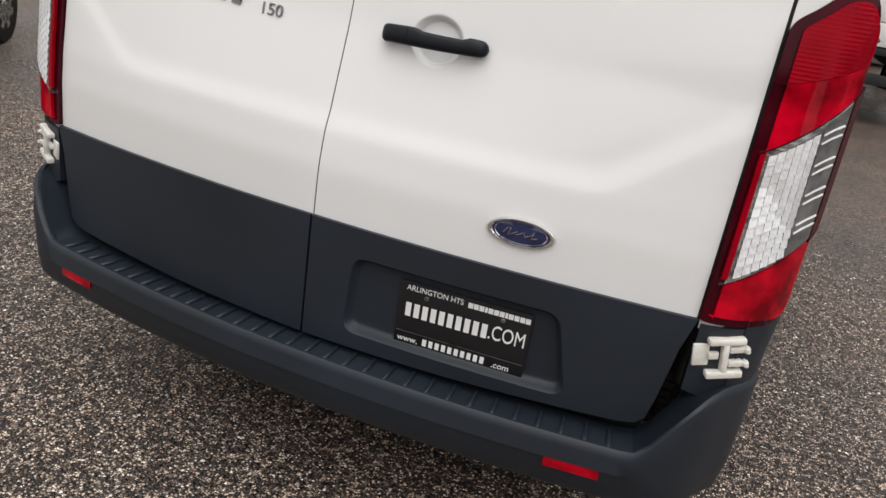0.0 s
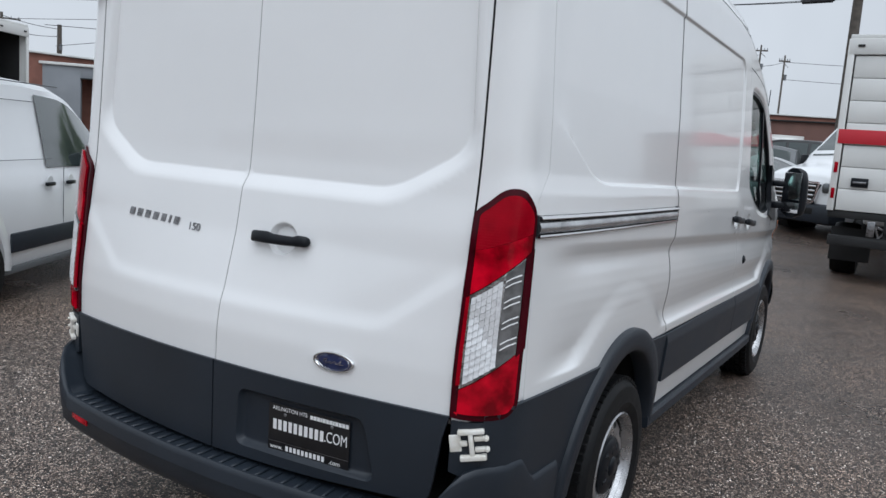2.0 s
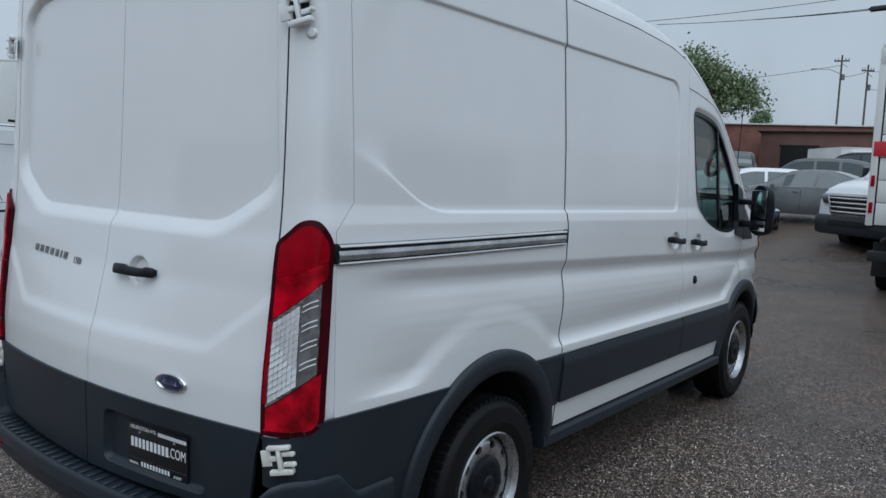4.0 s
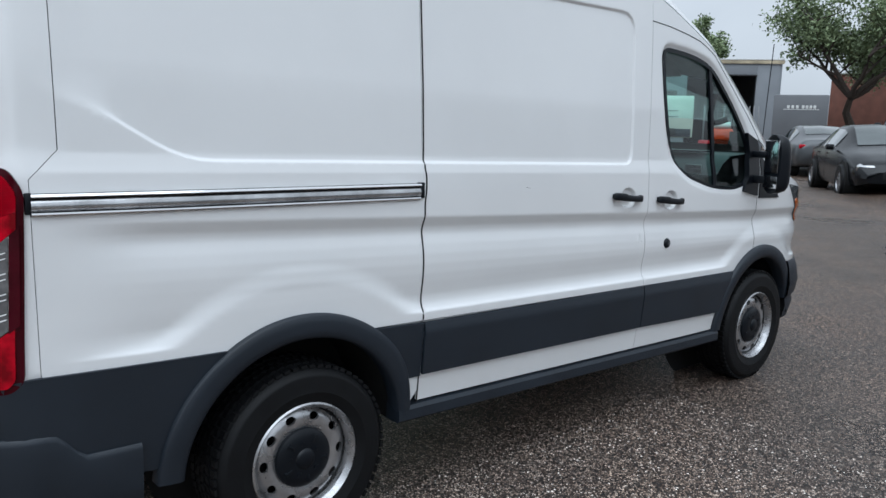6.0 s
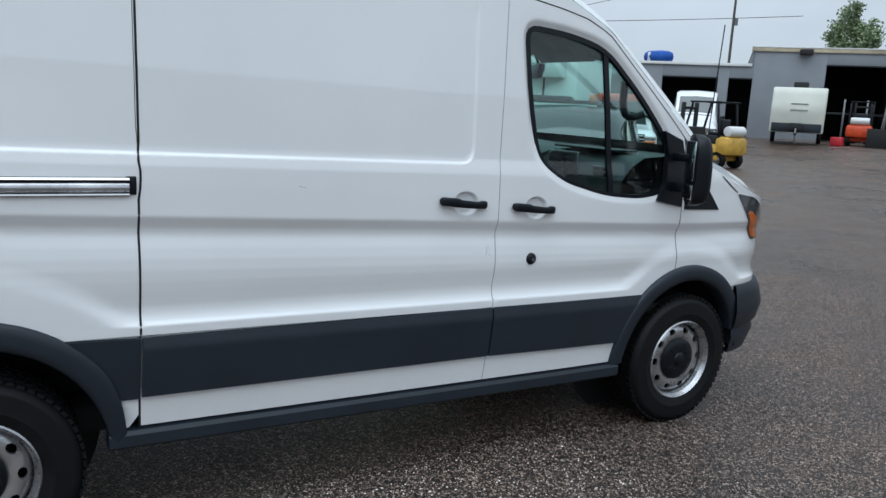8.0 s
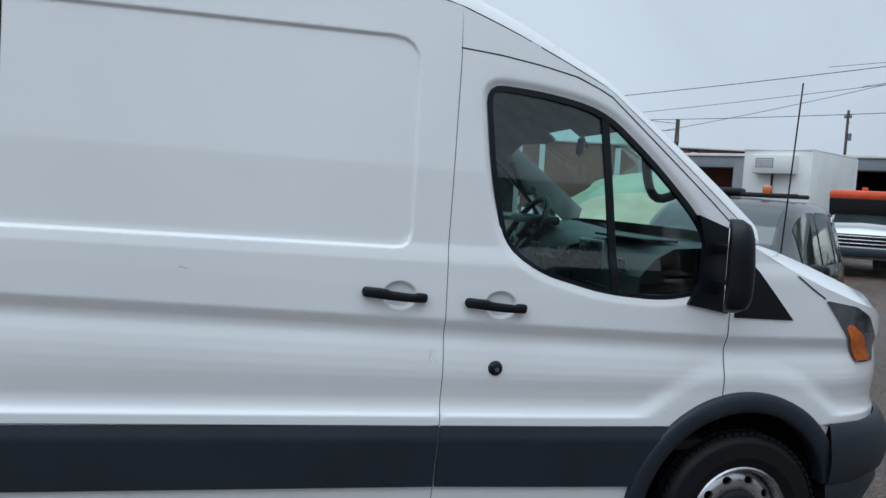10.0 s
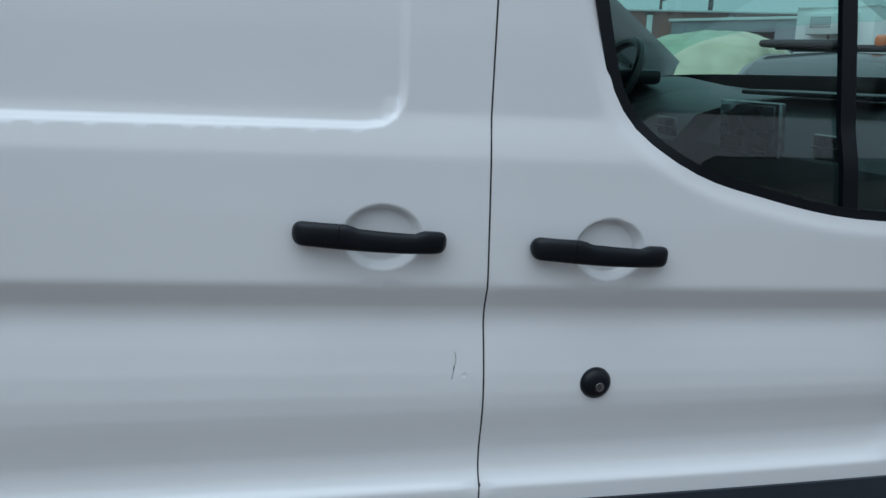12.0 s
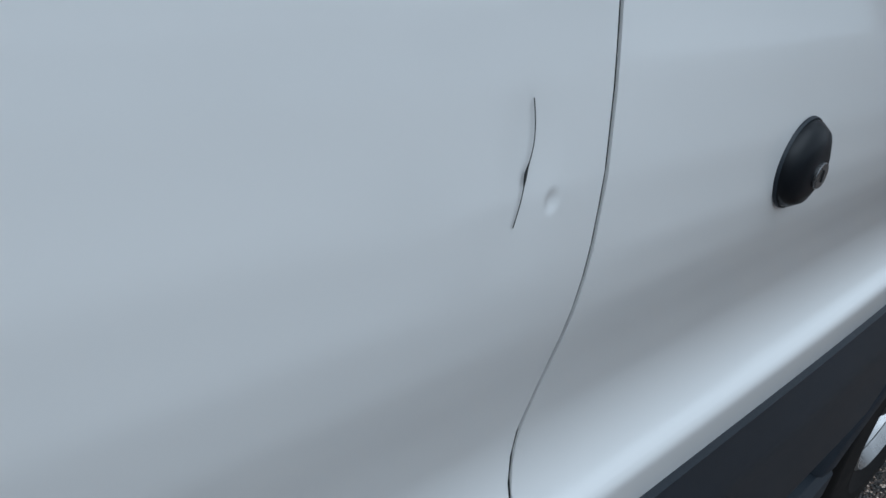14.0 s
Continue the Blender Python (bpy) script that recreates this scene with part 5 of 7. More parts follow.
box(bm, (0.20, 0.012, 0.10), pose(0.02, 2.742, 1.25, 10, 0, 0), 0.006)
cab_part("radio_screen", bm, LAMPGLASS, "dark radio display")
for x in (-0.72, -0.12, 0.16, 0.78):
    bm = bmesh.new()
    box(bm, (0.11, 0.012, 0.055), pose(x, 2.810 - (0.05 if abs(x) < 0.2 else 0), 1.325, 10, 0, 0), 0.006)
    box(bm, (0.10, 0.014, 0.004), pose(x, 2.804 - (0.05 if abs(x) < 0.2 else 0), 1.325, 10, 0, 0))
    cab_part("air_vent", bm, PEWTER, "dashboard air vent")
for nm, sz, at, mt in (("glove_box", (0.52, 0.012, 0.20), (0.56, 2.842, 1.02), DASH), ("glove_box_latch", (0.09, 0.012, 0.03), (0.56, 2.834, 1.09), BLACK), ("dash_trim", (0.62, 0.010, 0.022), (0.58, 2.814, 1.205), PEWTER), ("control_panel", (0.26, 0.014, 0.11), (0.02, 2.752, 1.10), BLACK), ("instrument_hood", (0.40, 0.16, 0.05), (-0.45, 2.86, 1.455), BLACK), ("dash_tray", (0.50, 0.16, 0.012), (0.50, 3.0, 1.425), BLACK)):
    bm = bmesh.new()
    box(bm, sz, pose(*at, 6 if sz[1] < 0.1 else 0, 0, 0), min(sz) * 0.35, 2)
    cab_part(nm, bm, mt)
pocket = pose(0.47, 2.818, 1.345, 4, 0, 0)
for nm, sz, at, mt, lb in (("vent_panel", (0.25, 0.020, 0.125), (0, 0, 0), PEWTER, "grey passenger vent panel"), ("vent_screen", (0.225, 0.006, 0.058), (0, -0.011, 0.026), LAMPGLASS, ""), ("vent_slot", (0.090, 0.006, 0.026), (-0.062, -0.011, -0.036), GAP, ""), ("vent_slot", (0.075, 0.006, 0.024), (0.052, -0.011, -0.036), GAP, "")):
    bm = bmesh.new()
    box(bm, sz, pocket @ pose(*at), min(sz) * 0.3, 2)
    cab_part(nm, bm, mt, lb)
m = pose(-0.40, 2.785, 1.40, 58, 0, 0)
bm = bmesh.new()
rows = []
for k in range(40):
    c, s = math.cos(2 * math.pi * k / 40), math.sin(2 * math.pi * k / 40)
    rows.append([bm.verts.new(m @ Vector(((0.202 + 0.015 * math.cos(t)) * c, (0.202 + 0.015 * math.cos(t)) * s, 0.017 * math.sin(t)))) for t in np.linspace(0, 2 * math.pi, 9)[:-1]])
for k in range(40):
    a, b = rows[k], rows[(k + 1) % 40]
    for j in range(8):
        bm.faces.new((a[j], a[(j + 1) % 8], b[(j + 1) % 8], b[j]))
box(bm, (0.36, 0.035, 0.014), m @ pose(0, 0, -0.01), 0.005)
box(bm, (0.035, 0.18, 0.014), m @ pose(0, -0.09, -0.01), 0.005)
tube(bm, 0.065, 0.045, m @ pose(0, 0, 0), 20, 0.055, 0.008)
tube(bm, 0.035, 0.30, m @ pose(0, 0, -0.16), 14)
bmesh.ops.recalc_face_normals(bm, faces=bm.faces)
cab_part("steering_wheel", bm, BLACK, "black steering wheel")
bm = bmesh.new()
box(bm, (0.24, 0.035, 0.085), pose(0.06, 2.90, 1.835, -8, 0, -24), 0.014, 3)
tube(bm, 0.008, 0.10, pose(0.06, 2.91, 1.88, 30, 0, 0), 8)
cab_part("rear_view_mirror", bm, BLACK, "black rear-view mirror")
for x in (-0.45, 0.42):
    bm = bmesh.new()
    box(bm, (0.52, 0.52, 0.16), pose(x, 2.36, 0.90, 6, 0, 0), 0.05, 3)
    box(bm, (0.50, 0.14, 0.66), pose(x, 2.12, 1.24, -8, 0, 0), 0.05, 3)
    box(bm, (0.27, 0.10, 0.19), pose(x, 2.07, 1.66, -6, 0, 0), 0.04, 3)
    cab_part("cab_seat", bm, DASH, "dark grey cab seat")

# ---- ground ----
GROUND = bpy.data.materials.new("wet_gravel_ground")
GROUND.use_nodes = True
nt = GROUND.node_tree
bs = nt.nodes["Principled BSDF"]
tc = nt.nodes.new("ShaderNodeTexCoord")


def voro(scale):
    n = nt.nodes.new("ShaderNodeTexVoronoi")
    n.inputs["Scale"].default_value = scale
    nt.links.new(tc.outputs["Object"], n.inputs["Vector"])
    return n


def ramp_of(src, stops):
    r = nt.nodes.new("ShaderNodeValToRGB")
    els = r.color_ramp.elements
    while len(els) < len(stops):
        els.new(0.5)
    for e, (p, c) in zip(els, stops):
        e.position, e.color = p, (*c, 1)
    nt.links.new(src, r.inputs["Fac"])
    return r.outputs["Color"]


def mix(kind, fac, a, b):
    n = nt.nodes.new("ShaderNodeMixRGB")
    n.blend_type = kind
    if isinstance(fac, float):
        n.inputs["Fac"].default_value = fac
    else:
        nt.links.new(fac, n.inputs["Fac"])
    nt.links.new(a, n.inputs["Color1"])
    nt.links.new(b, n.inputs["Color2"])
    return n.outputs["Color"]


STONES = [(0.0, (0.014, 0.010, 0.009)), (0.32, (0.056, 0.040, 0.034)), (0.56, (0.165, 0.124, 0.104)), (0.80, (0.56, 0.475, 0.41)), (1.0, (0.95, 0.88, 0.80))]
v1, v2 = voro(140.0), voro(66.0)
sep1, sep2 = nt.nodes.new("ShaderNodeSeparateColor"), nt.nodes.new("ShaderNodeSeparateColor")
nt.links.new(v1.outputs["Color"], sep1.inputs["Color"])
nt.links.new(v2.outputs["Color"], sep2.inputs["Color"])
c1, c2 = ramp_of(sep1.outputs["Red"], STONES), ramp_of(sep2.outputs["Green"], STONES)
pick = ramp_of(sep2.outputs["Blue"], [(0.60, (0, 0, 0)), (0.66, (1, 1, 1))])
gravel = mix("MIX", pick, c1, c2)
# stones darken to a tenth at their rims, painting the shade between them
rim_shade = ramp_of(v1.outputs["Distance"], [(0.30, (1, 1, 1)), (0.62, (0.10, 0.10, 0.10))])
gravel = mix("MULTIPLY", 1.0, gravel, rim_shade)
big = nt.nodes.new("ShaderNodeTexNoise")
big.inputs["Scale"].default_value, big.inputs["Detail"].default_value = 0.55, 5
nt.links.new(tc.outputs["Object"], big.inputs["Vector"])
tone = ramp_of(big.outputs["Fac"], [(0.35, (0.72, 0.72, 0.74)), (0.65, (1.12, 1.06, 1.0))])
gravel = mix("MULTIPLY", 1.0, gravel, tone)
# towards the driving lane the stones give way to dark wet dirt
place = nt.nodes.new("ShaderNodeSeparateXYZ")
nt.links.new(tc.outputs["Object"], place.inputs["Vector"])
wander = nt.nodes.new("ShaderNodeMath")
wander.operation = "MULTIPLY_ADD"
nt.links.new(big.outputs["Fac"], wander.inputs[0])
wander.inputs[1].default_value = 3.0
nt.links.new(place.outputs["Y"], wander.inputs[2])
lane = nt.nodes.new("ShaderNodeMapRange")
lane.inputs["From Min"].default_value, lane.inputs["From Max"].default_value = -0.5, 7.0
nt.links.new(wander.outputs["Value"], lane.inputs["Value"])
dirt = nt.nodes.new("ShaderNodeRGB")
dirt.outputs[0].default_value = (0.80, 0.66, 0.56, 1)
bright = nt.nodes.new("ShaderNodeRGB")
bright.outputs[0].default_value = (1.38, 1.30, 1.22, 1)
gravel = mix("MULTIPLY", 1.0, gravel, mix("MIX", lane.outputs["Result"], bright.outputs[0], dirt.outputs[0]))
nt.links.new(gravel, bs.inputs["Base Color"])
wet = nt.nodes.new("ShaderNodeMapRange")
wet.inputs["From Min"].default_value, wet.inputs["From Max"].default_value = 0.35, 0.7
wet.inputs["To Min"].default_value, wet.inputs["To Max"].default_value = 0.26, 0.52
nt.links.new(big.outputs["Fac"], wet.inputs["Value"])
nt.links.new(wet.outputs["Result"], bs.inputs["Roughness"])
bmp = nt.nodes.new("ShaderNodeBump")
bmp.inputs["Strength"].default_value, bmp.inputs["Distance"].default_value = 1.0, 0.008
bmp.invert = True
nt.links.new(v1.outputs["Distance"], bmp.inputs["Height"])
nt.links.new(bmp.outputs["Normal"], bs.inputs["Normal"])


def lot_height(x, y):
    """The lot rises gently to the crowded row at its far end."""
    return max(0.9 * float(step01((y - 13) / 17) * step01((x + 6.5) / 3)), 0.55 * float(step01((y - 28) / 7)))


bm = bmesh.new()
gx = [-900, -200, -60, -25, -12] + list(np.arange(-8, 12.1, 1.0)) + [20, 60, 200, 900]
gy = [-900, -200, -60, -20, 0, 12] + list(np.arange(13, 32.1, 1.0)) + [34, 36, 38, 45, 70, 200, 900]
grid_ = [[bm.verts.new((x, y, lot_height(x, y) + GROUND_Z)) for x in gx] for y in gy]
for a, c in zip(grid_, grid_[1:]):
    for k in range(len(gx) - 1):
        bm.faces.new((a[k], a[k + 1], c[k + 1], c[k]))
ground = part("ground", bm, GROUND)
tagged(ground, "dark wet gravel with pale stones", "ground", kind="structure")

# loose stones round the van's rear and side, nearest to the way
STONE = bpy.data.materials.new("mixed_wet_stones")
STONE.use_nodes = True
sn = STONE.node_tree
geo = sn.nodes.new("ShaderNodeNewGeometry")
rp = sn.nodes.new("ShaderNodeValToRGB")
while len(rp.color_ramp.elements) < len(STONES):
    rp.color_ramp.elements.new(0.5)
for e, (p, c) in zip(rp.color_ramp.elements, STONES):
    e.position, e.color = p, (*c, 1)
sn.links.new(geo.outputs["Random Per Island"], rp.inputs["Fac"])
sn.links.new(rp.outputs["Color"], sn.nodes["Principled BSDF"].inputs["Base Color"])
sn.nodes["Principled BSDF"].inputs["Roughness"].default_value = 0.38
rng = np.random.default_rng(5)
base = np.array([(1, 0, 0), (-1, 0, 0), (0, 1, 0), (0, -1, 0), (0, 0, 1), (0, 0, -0.6)], float)
tris = np.array([(0, 2, 4), (2, 1, 4), (1, 3, 4), (3, 0, 4), (2, 0, 5), (1, 2, 5), (3, 1, 5), (0, 3, 5)])
N = 60000
sx_ = rng.uniform(-2.6, 3.2, N)
sy_ = rng.uniform(-2.3, 2.6, N)
keep = (sy_ < -0.9) | (sx_ > 0.85) | (sx_ < -0.85)
sx_, sy_ = sx_[keep], sy_[keep]
N = len(sx_)
size = 0.0032 + 0.0045 * rng.random(N) ** 2.5
a = rng.uniform(0, 2 * math.pi, N)
shape_ = base[None] * size[:, None, None] * rng.uniform(0.6, 1.35, (N, 6, 1)) * np.array([1, 0.8, 0.65])
ca, sa = np.cos(a)[:, None], np.sin(a)[:, None]
pts = np.stack([shape_[:, :, 0] * ca - shape_[:, :, 1] * sa + sx_[:, None], shape_[:, :, 0] * sa + shape_[:, :, 1] * ca + sy_[:, None], shape_[:, :, 2] + GROUND_Z + 0.0015], -1)
me = bpy.data.meshes.new("loose_gravel")
me.from_pydata(pts.reshape(-1, 3).tolist(), [], (tris[None] + 6 * np.arange(N)[:, None, None]).reshape(-1, 3).tolist())
me.materials.append(STONE)
tagged(new("loose_gravel", me), "small loose wet stones on the ground", "gravel", kind="stuff")

# ---- materials of the surroundings ----
WHITE2 = material("white_vehicle_paint", (0.74, 0.75, 0.76), 0.32, noise_scale=1.2, vary=0.06, coat=0.8)
GREYCAR = material("dark_grey_metallic_paint", (0.07, 0.075, 0.08), 0.3, 0.4, noise_scale=2, vary=0.15, coat=0.5)
BLACKCAR = material("black_car_paint", (0.006, 0.007, 0.009), 0.20, noise_scale=2, vary=0.2, coat=0.0, spec=0.35)
DIRTYGREY = material("dull_grey_van_paint", (0.17, 0.175, 0.18), 0.45, noise_scale=2, vary=0.25)
CARGLASS = material("dark_car_glass", (0.045, 0.06, 0.06), 0.06, noise_scale=1, vary=0.3, coat=1.0)
BOXWHITE = material("white_box_body", (0.72, 0.72, 0.70), 0.42, noise_scale=0.8, vary=0.12)
REDSTRIPE = material("red_stripe", (0.50, 0.02, 0.035), 0.4)
# dirty chassis black; on inner walls and floors it stands for shade
CHASSIS = material("dirty_black_and_shade", (0.015, 0.015, 0.016), 0.7, noise_scale=6, vary=0.5)
ORANGE = material("orange_paint", (0.72, 0.085, 0.02), 0.45, noise_scale=5, vary=0.25)
YELLOW = material("yellow_forklift_paint", (0.62, 0.38, 0.06), 0.45, noise_scale=5, vary=0.3)
WALLGREY = material("grey_painted_block", (0.24, 0.255, 0.275), 0.8, noise_scale=0.9, vary=0.12, bump=0.3, bump_scale=6)
TRIMCREAM = material("stained_cream_flashing", (0.55, 0.47, 0.33), 0.6, noise_scale=1.5, vary=0.4)
BRICK = material("red_brown_brick", (0.24, 0.108, 0.080), 0.85, noise_scale=1.5, vary=0.25, bump=0.3, bump_scale=8)
BROWN = material("brown_metal_fascia", (0.16, 0.082, 0.066), 0.7, noise_scale=0.8, vary=0.25)
TRAILERGREY = material("grey_trailer_skin", (0.15, 0.155, 0.165), 0.5, noise_scale=0.8, vary=0.15)
CAMPER = material("pale_cream_camper", (0.62, 0.62, 0.54), 0.5, noise_scale=0.8, vary=0.12)
POLEWOOD = material("weathered_pole_wood", (0.11, 0.095, 0.08), 0.9, noise_scale=6, vary=0.4)
CABLE = material("black_cable", (0.02, 0.02, 0.022), 0.7)
BLUETARP = material("blue_tarp", (0.02, 0.10, 0.45), 0.6, noise_scale=3, vary=0.3)
SCRAP = material("grey_scrap_panel", (0.13, 0.14, 0.15), 0.55, 0.2, noise_scale=3, vary=0.4)
BARK = material("bark", (0.055, 0.042, 0.033), 0.95, noise_scale=9, vary=0.4)


def road_wheel(parent, x, y, r, wide, sx, rim_mat=None, spokes=0):
    """A plain road wheel under its vehicle: tyre, rim, spokes."""
    w = new("wheel")
    w.parent = parent
    w.matrix_local = pose(x, y, r, 0, 90 * sx, 0)
    h = wide / 2
    part("tyre", lathe([(r * 0.62, -h), (r * 0.80, -h * 1.05), (r * 0.95, -h), (r, -h * 0.7), (r, h * 0.7), (r * 0.95, h), (r * 0.80, h * 1.05), (r * 0.62, h)], 32), RUBBER, w)
    bm = lathe([(0.0, h * 0.55), (r * 0.18, h * 0.55), (r * 0.30, h * 0.35), (r * 0.52, h * 0.45), (r * 0.60, h * 0.85), (r * 0.64, h * 0.95)], 32)
    part("rim", bm, CHASSIS if spokes > 0 else (rim_mat or STEEL), w)
    if spokes < 0:
        # a silver wheel cover with dark slots
        part("wheel_cover", lathe([(0.0, h * 1.02), (r * 0.12, h * 1.02), (r * 0.16, h * 0.92), (r * 0.45, h * 1.0), (r * 0.66, h * 0.98), (r * 0.70, h * 0.85)], 32), STEEL, w, "silver wheel cover")
        for k in range(-spokes):
            b = bmesh.new()
            box(b, (r * 0.16, r * 0.17, h * 0.06), pose(0, 0, 0, 0, 0, 360 / -spokes * k) @ pose(r * 0.53, 0, h * 1.0), 0.006, 2)
            part("cover_slot", b, GAP, w)
            b = bmesh.new()
            box(b, (r * 0.14, r * 0.03, h * 0.05), pose(0, 0, 0, 0, 0, 360 / -spokes * (k + 0.5)) @ pose(r * 0.34, 0, h * 0.985), 0.002, 1)
            part("cover_slot", b, GAP, w)
    if spokes > 0:
        bm = bmesh.new()
        for k in range(spokes):
            box(bm, (r * 0.50, r * 0.13, h * 0.18), pose(0, 0, 0, 0, 0, 360 / spokes * k) @ pose(r * 0.34, 0, h * 0.72), 0.008, 1)
        tube(bm, r * 0.16, h * 0.3, pose(0, 0, h * 0.72), 14)
        lathe([(r * 0.56, h * 0.6), (r * 0.60, h * 0.98), (r * 0.65, h * 0.98), (r * 0.64, h * 0.6)], 32, None, bm)
        part("spokes", bm, rim_mat or STEEL, w)
    return w


def vehicle(name, at, turn, stations, paint, label, windows, screens, wheels, wheel_r=0.33, category="car", lip=None, rim=None, spokes=10, sill=0.24, group=""):
    """A vehicle lofted through stations of (y, floor, belt, top, half width, half width at the top), nose to its +y.
    windows: spans of stations with side glass; screens: spans across the roof line with glass."""
    root = stand(name, at, turn)
    tagged(root, label, category, group)
    n = 9

    def ring(s):
        y, zb, zl, zt, hw, ht = s
        low = zb + 0.45 * (zl - zb)
        return [(0, y, zb), (hw * 0.93, y, zb), (hw * 0.985, y, zb + 0.12), (hw, y, low), (hw * 0.975, y, zl - 0.03), (hw * 0.955, y, zl), (ht, y, zt - 0.07 * min(1, (zt - zl) / 0.3)), (ht * 0.86, y, zt - 0.012), (0, y, zt + 0.02)]

    fine = []
    for a, b in zip(stations, stations[1:]):
        for t in np.linspace(0, 1, 4)[:-1]:
            fine.append(tuple(np.array(a) * (1 - t) + np.array(b) * t))
    fine.append(stations[-1])
    # soften the joints of the stations
    arr = np.array(fine)
    soft = arr.copy()
    for _ in range(2):
        soft[1:-1] = 0.25 * soft[:-2] + 0.5 * soft[1:-1] + 0.25 * soft[2:]
    soft[:, 0] = arr[:, 0]
    rings = [ring(s) for s in soft]
    bm = bmesh.new()
    for sign in (1, -1):
        vs = [[bm.verts.new((sign * p[0], p[1], p[2])) for p in r] for r in rings]
        for a, b in zip(vs, vs[1:]):
            for k in range(n - 1):
                bm.faces.new((a[k], b[k], b[k + 1], a[k + 1]) if sign > 0 else (a[k + 1], b[k + 1], b[k], a[k]))
        for v in (vs[0], vs[-1]):
            bm.faces.new(v)
    bmesh.ops.remove_doubles(bm, verts=bm.verts, dist=1e-4)
    bmesh.ops.recalc_face_normals(bm, faces=bm.faces)
    part("body", bm, paint, root, angle=48)

    def at_y(y):
        i = int(np.clip(np.searchsorted(soft[:, 0], y) - 1, 0, len(soft) - 2))
        t = (y - soft[i, 0]) / (soft[i + 1, 0] - soft[i, 0] + 1e-9)
        return ring(soft[i] * (1 - t) + soft[i + 1] * t)

    for y0, y1 in windows:
        for sign in (1, -1):
            b = bmesh.new()
            rows = []
            for y in np.linspace(y0, y1, 10):
                r = at_y(y)
                p5, p6 = np.array(r[5]), np.array(r[6])
                lo_, hi_ = p5 + (p6 - p5) * 0.06 + (0.012, 0, 0), p5 + (p6 - p5) * 0.93 + (0.012, 0, 0)
                rows.append([b.verts.new((sign * q[0], q[1], q[2])) for q in (lo_, (lo_ + hi_) / 2 + (0.004, 0, 0), hi_)])
            for a, c in zip(rows, rows[1:]):
                for k in range(2):
                    b.faces.new((a[k], a[k + 1], c[k + 1], c[k]))
            bmesh.ops.recalc_face_normals(b, faces=b.faces)
            part("side_window", b, CARGLASS, root)
    for y0, y1 in screens:
        b = bmesh.new()
        rows = []
        for y in np.linspace(y0, y1, 8):
            r = at_y(y)
            p7, p8 = np.array(r[7]), np.array(r[8])
            row = []
            for s in np.linspace(-1, 1, 9):
                q = p8 + (p7 - p8) * abs(s) * 0.98
                row.append(b.verts.new((math.copysign(q[0], s), q[1], q[2] + 0.012)))
            rows.append(row)
        for a, c in zip(rows, rows[1:]):
            for k in range(8):
                b.faces.new((a[k], a[k + 1], c[k + 1], c[k]))
        part("windscreen", b, CARGLASS, root)
    hw = max(s[4] for s in stations)
    for y in wheels:
        for sx in (1, -1):
            b = bmesh.new()
            tube(b, wheel_r * 1.12, 0.30, pose(sx * (hw - 0.148), y, wheel_r * 1.10, 0, 90, 0), 28)
            part("wheel_arch", b, GAP, root)
            road_wheel(root, sx * (hw - 0.05), y, wheel_r, 0.21, sx, rim, spokes)
    if lip is not None:
        for sign in (1, -1):
            b = bmesh.new()
            box(b, (0.03, lip[1] - lip[0], 0.16), pose(sign * (hw - 0.002), (lip[0] + lip[1]) / 2, lip[2]), 0.012)
            part("side_moulding", b, TRIM, root, "dark plastic side moulding")
    return root


def small_box(parent, name, size, at, mat, label="", bevel=0.01, rot=(0, 0, 0)):
    b = bmesh.new()
    box(b, size, pose(*at, *rot), min(bevel, 0.45 * min(size)), 2)
    return part(name, b, mat, parent, label)


# ---- the neighbouring small white van ----
connect = vehicle("small_van", (-4.70, -0.376, 0), 32,
                  [(-0.86, 0.35, 0.95, 1.60, 0.80, 0.62), (-0.80, 0.30, 1.02, 1.79, 0.86, 0.70), (-0.3, 0.27, 1.05, 1.835, 0.90, 0.735), (0.9, 0.25, 1.06, 1.85, 0.915, 0.74), (1.7, 0.25, 1.06, 1.825, 0.915, 0.73),
                   (2.15, 0.25, 1.05, 1.72, 0.91, 0.69), (2.75, 0.26, 1.04, 1.36, 0.90, 0.66), (3.05, 0.27, 1.0, 1.15, 0.89, 0.68), (3.55, 0.30, 0.90, 0.98, 0.84, 0.62), (3.70, 0.34, 0.75, 0.80, 0.72, 0.5)],
                  WHITE2, "small white delivery van with dark side mouldings parked alongside", [(1.26, 2.50)], [(2.0, 2.85)], (0.12, 2.70), 0.32, "van", (0.62, 2.25, 0.51), None, -8)
SEAMGREY = material("shaded_shut_line", (0.10, 0.105, 0.11), 0.7)
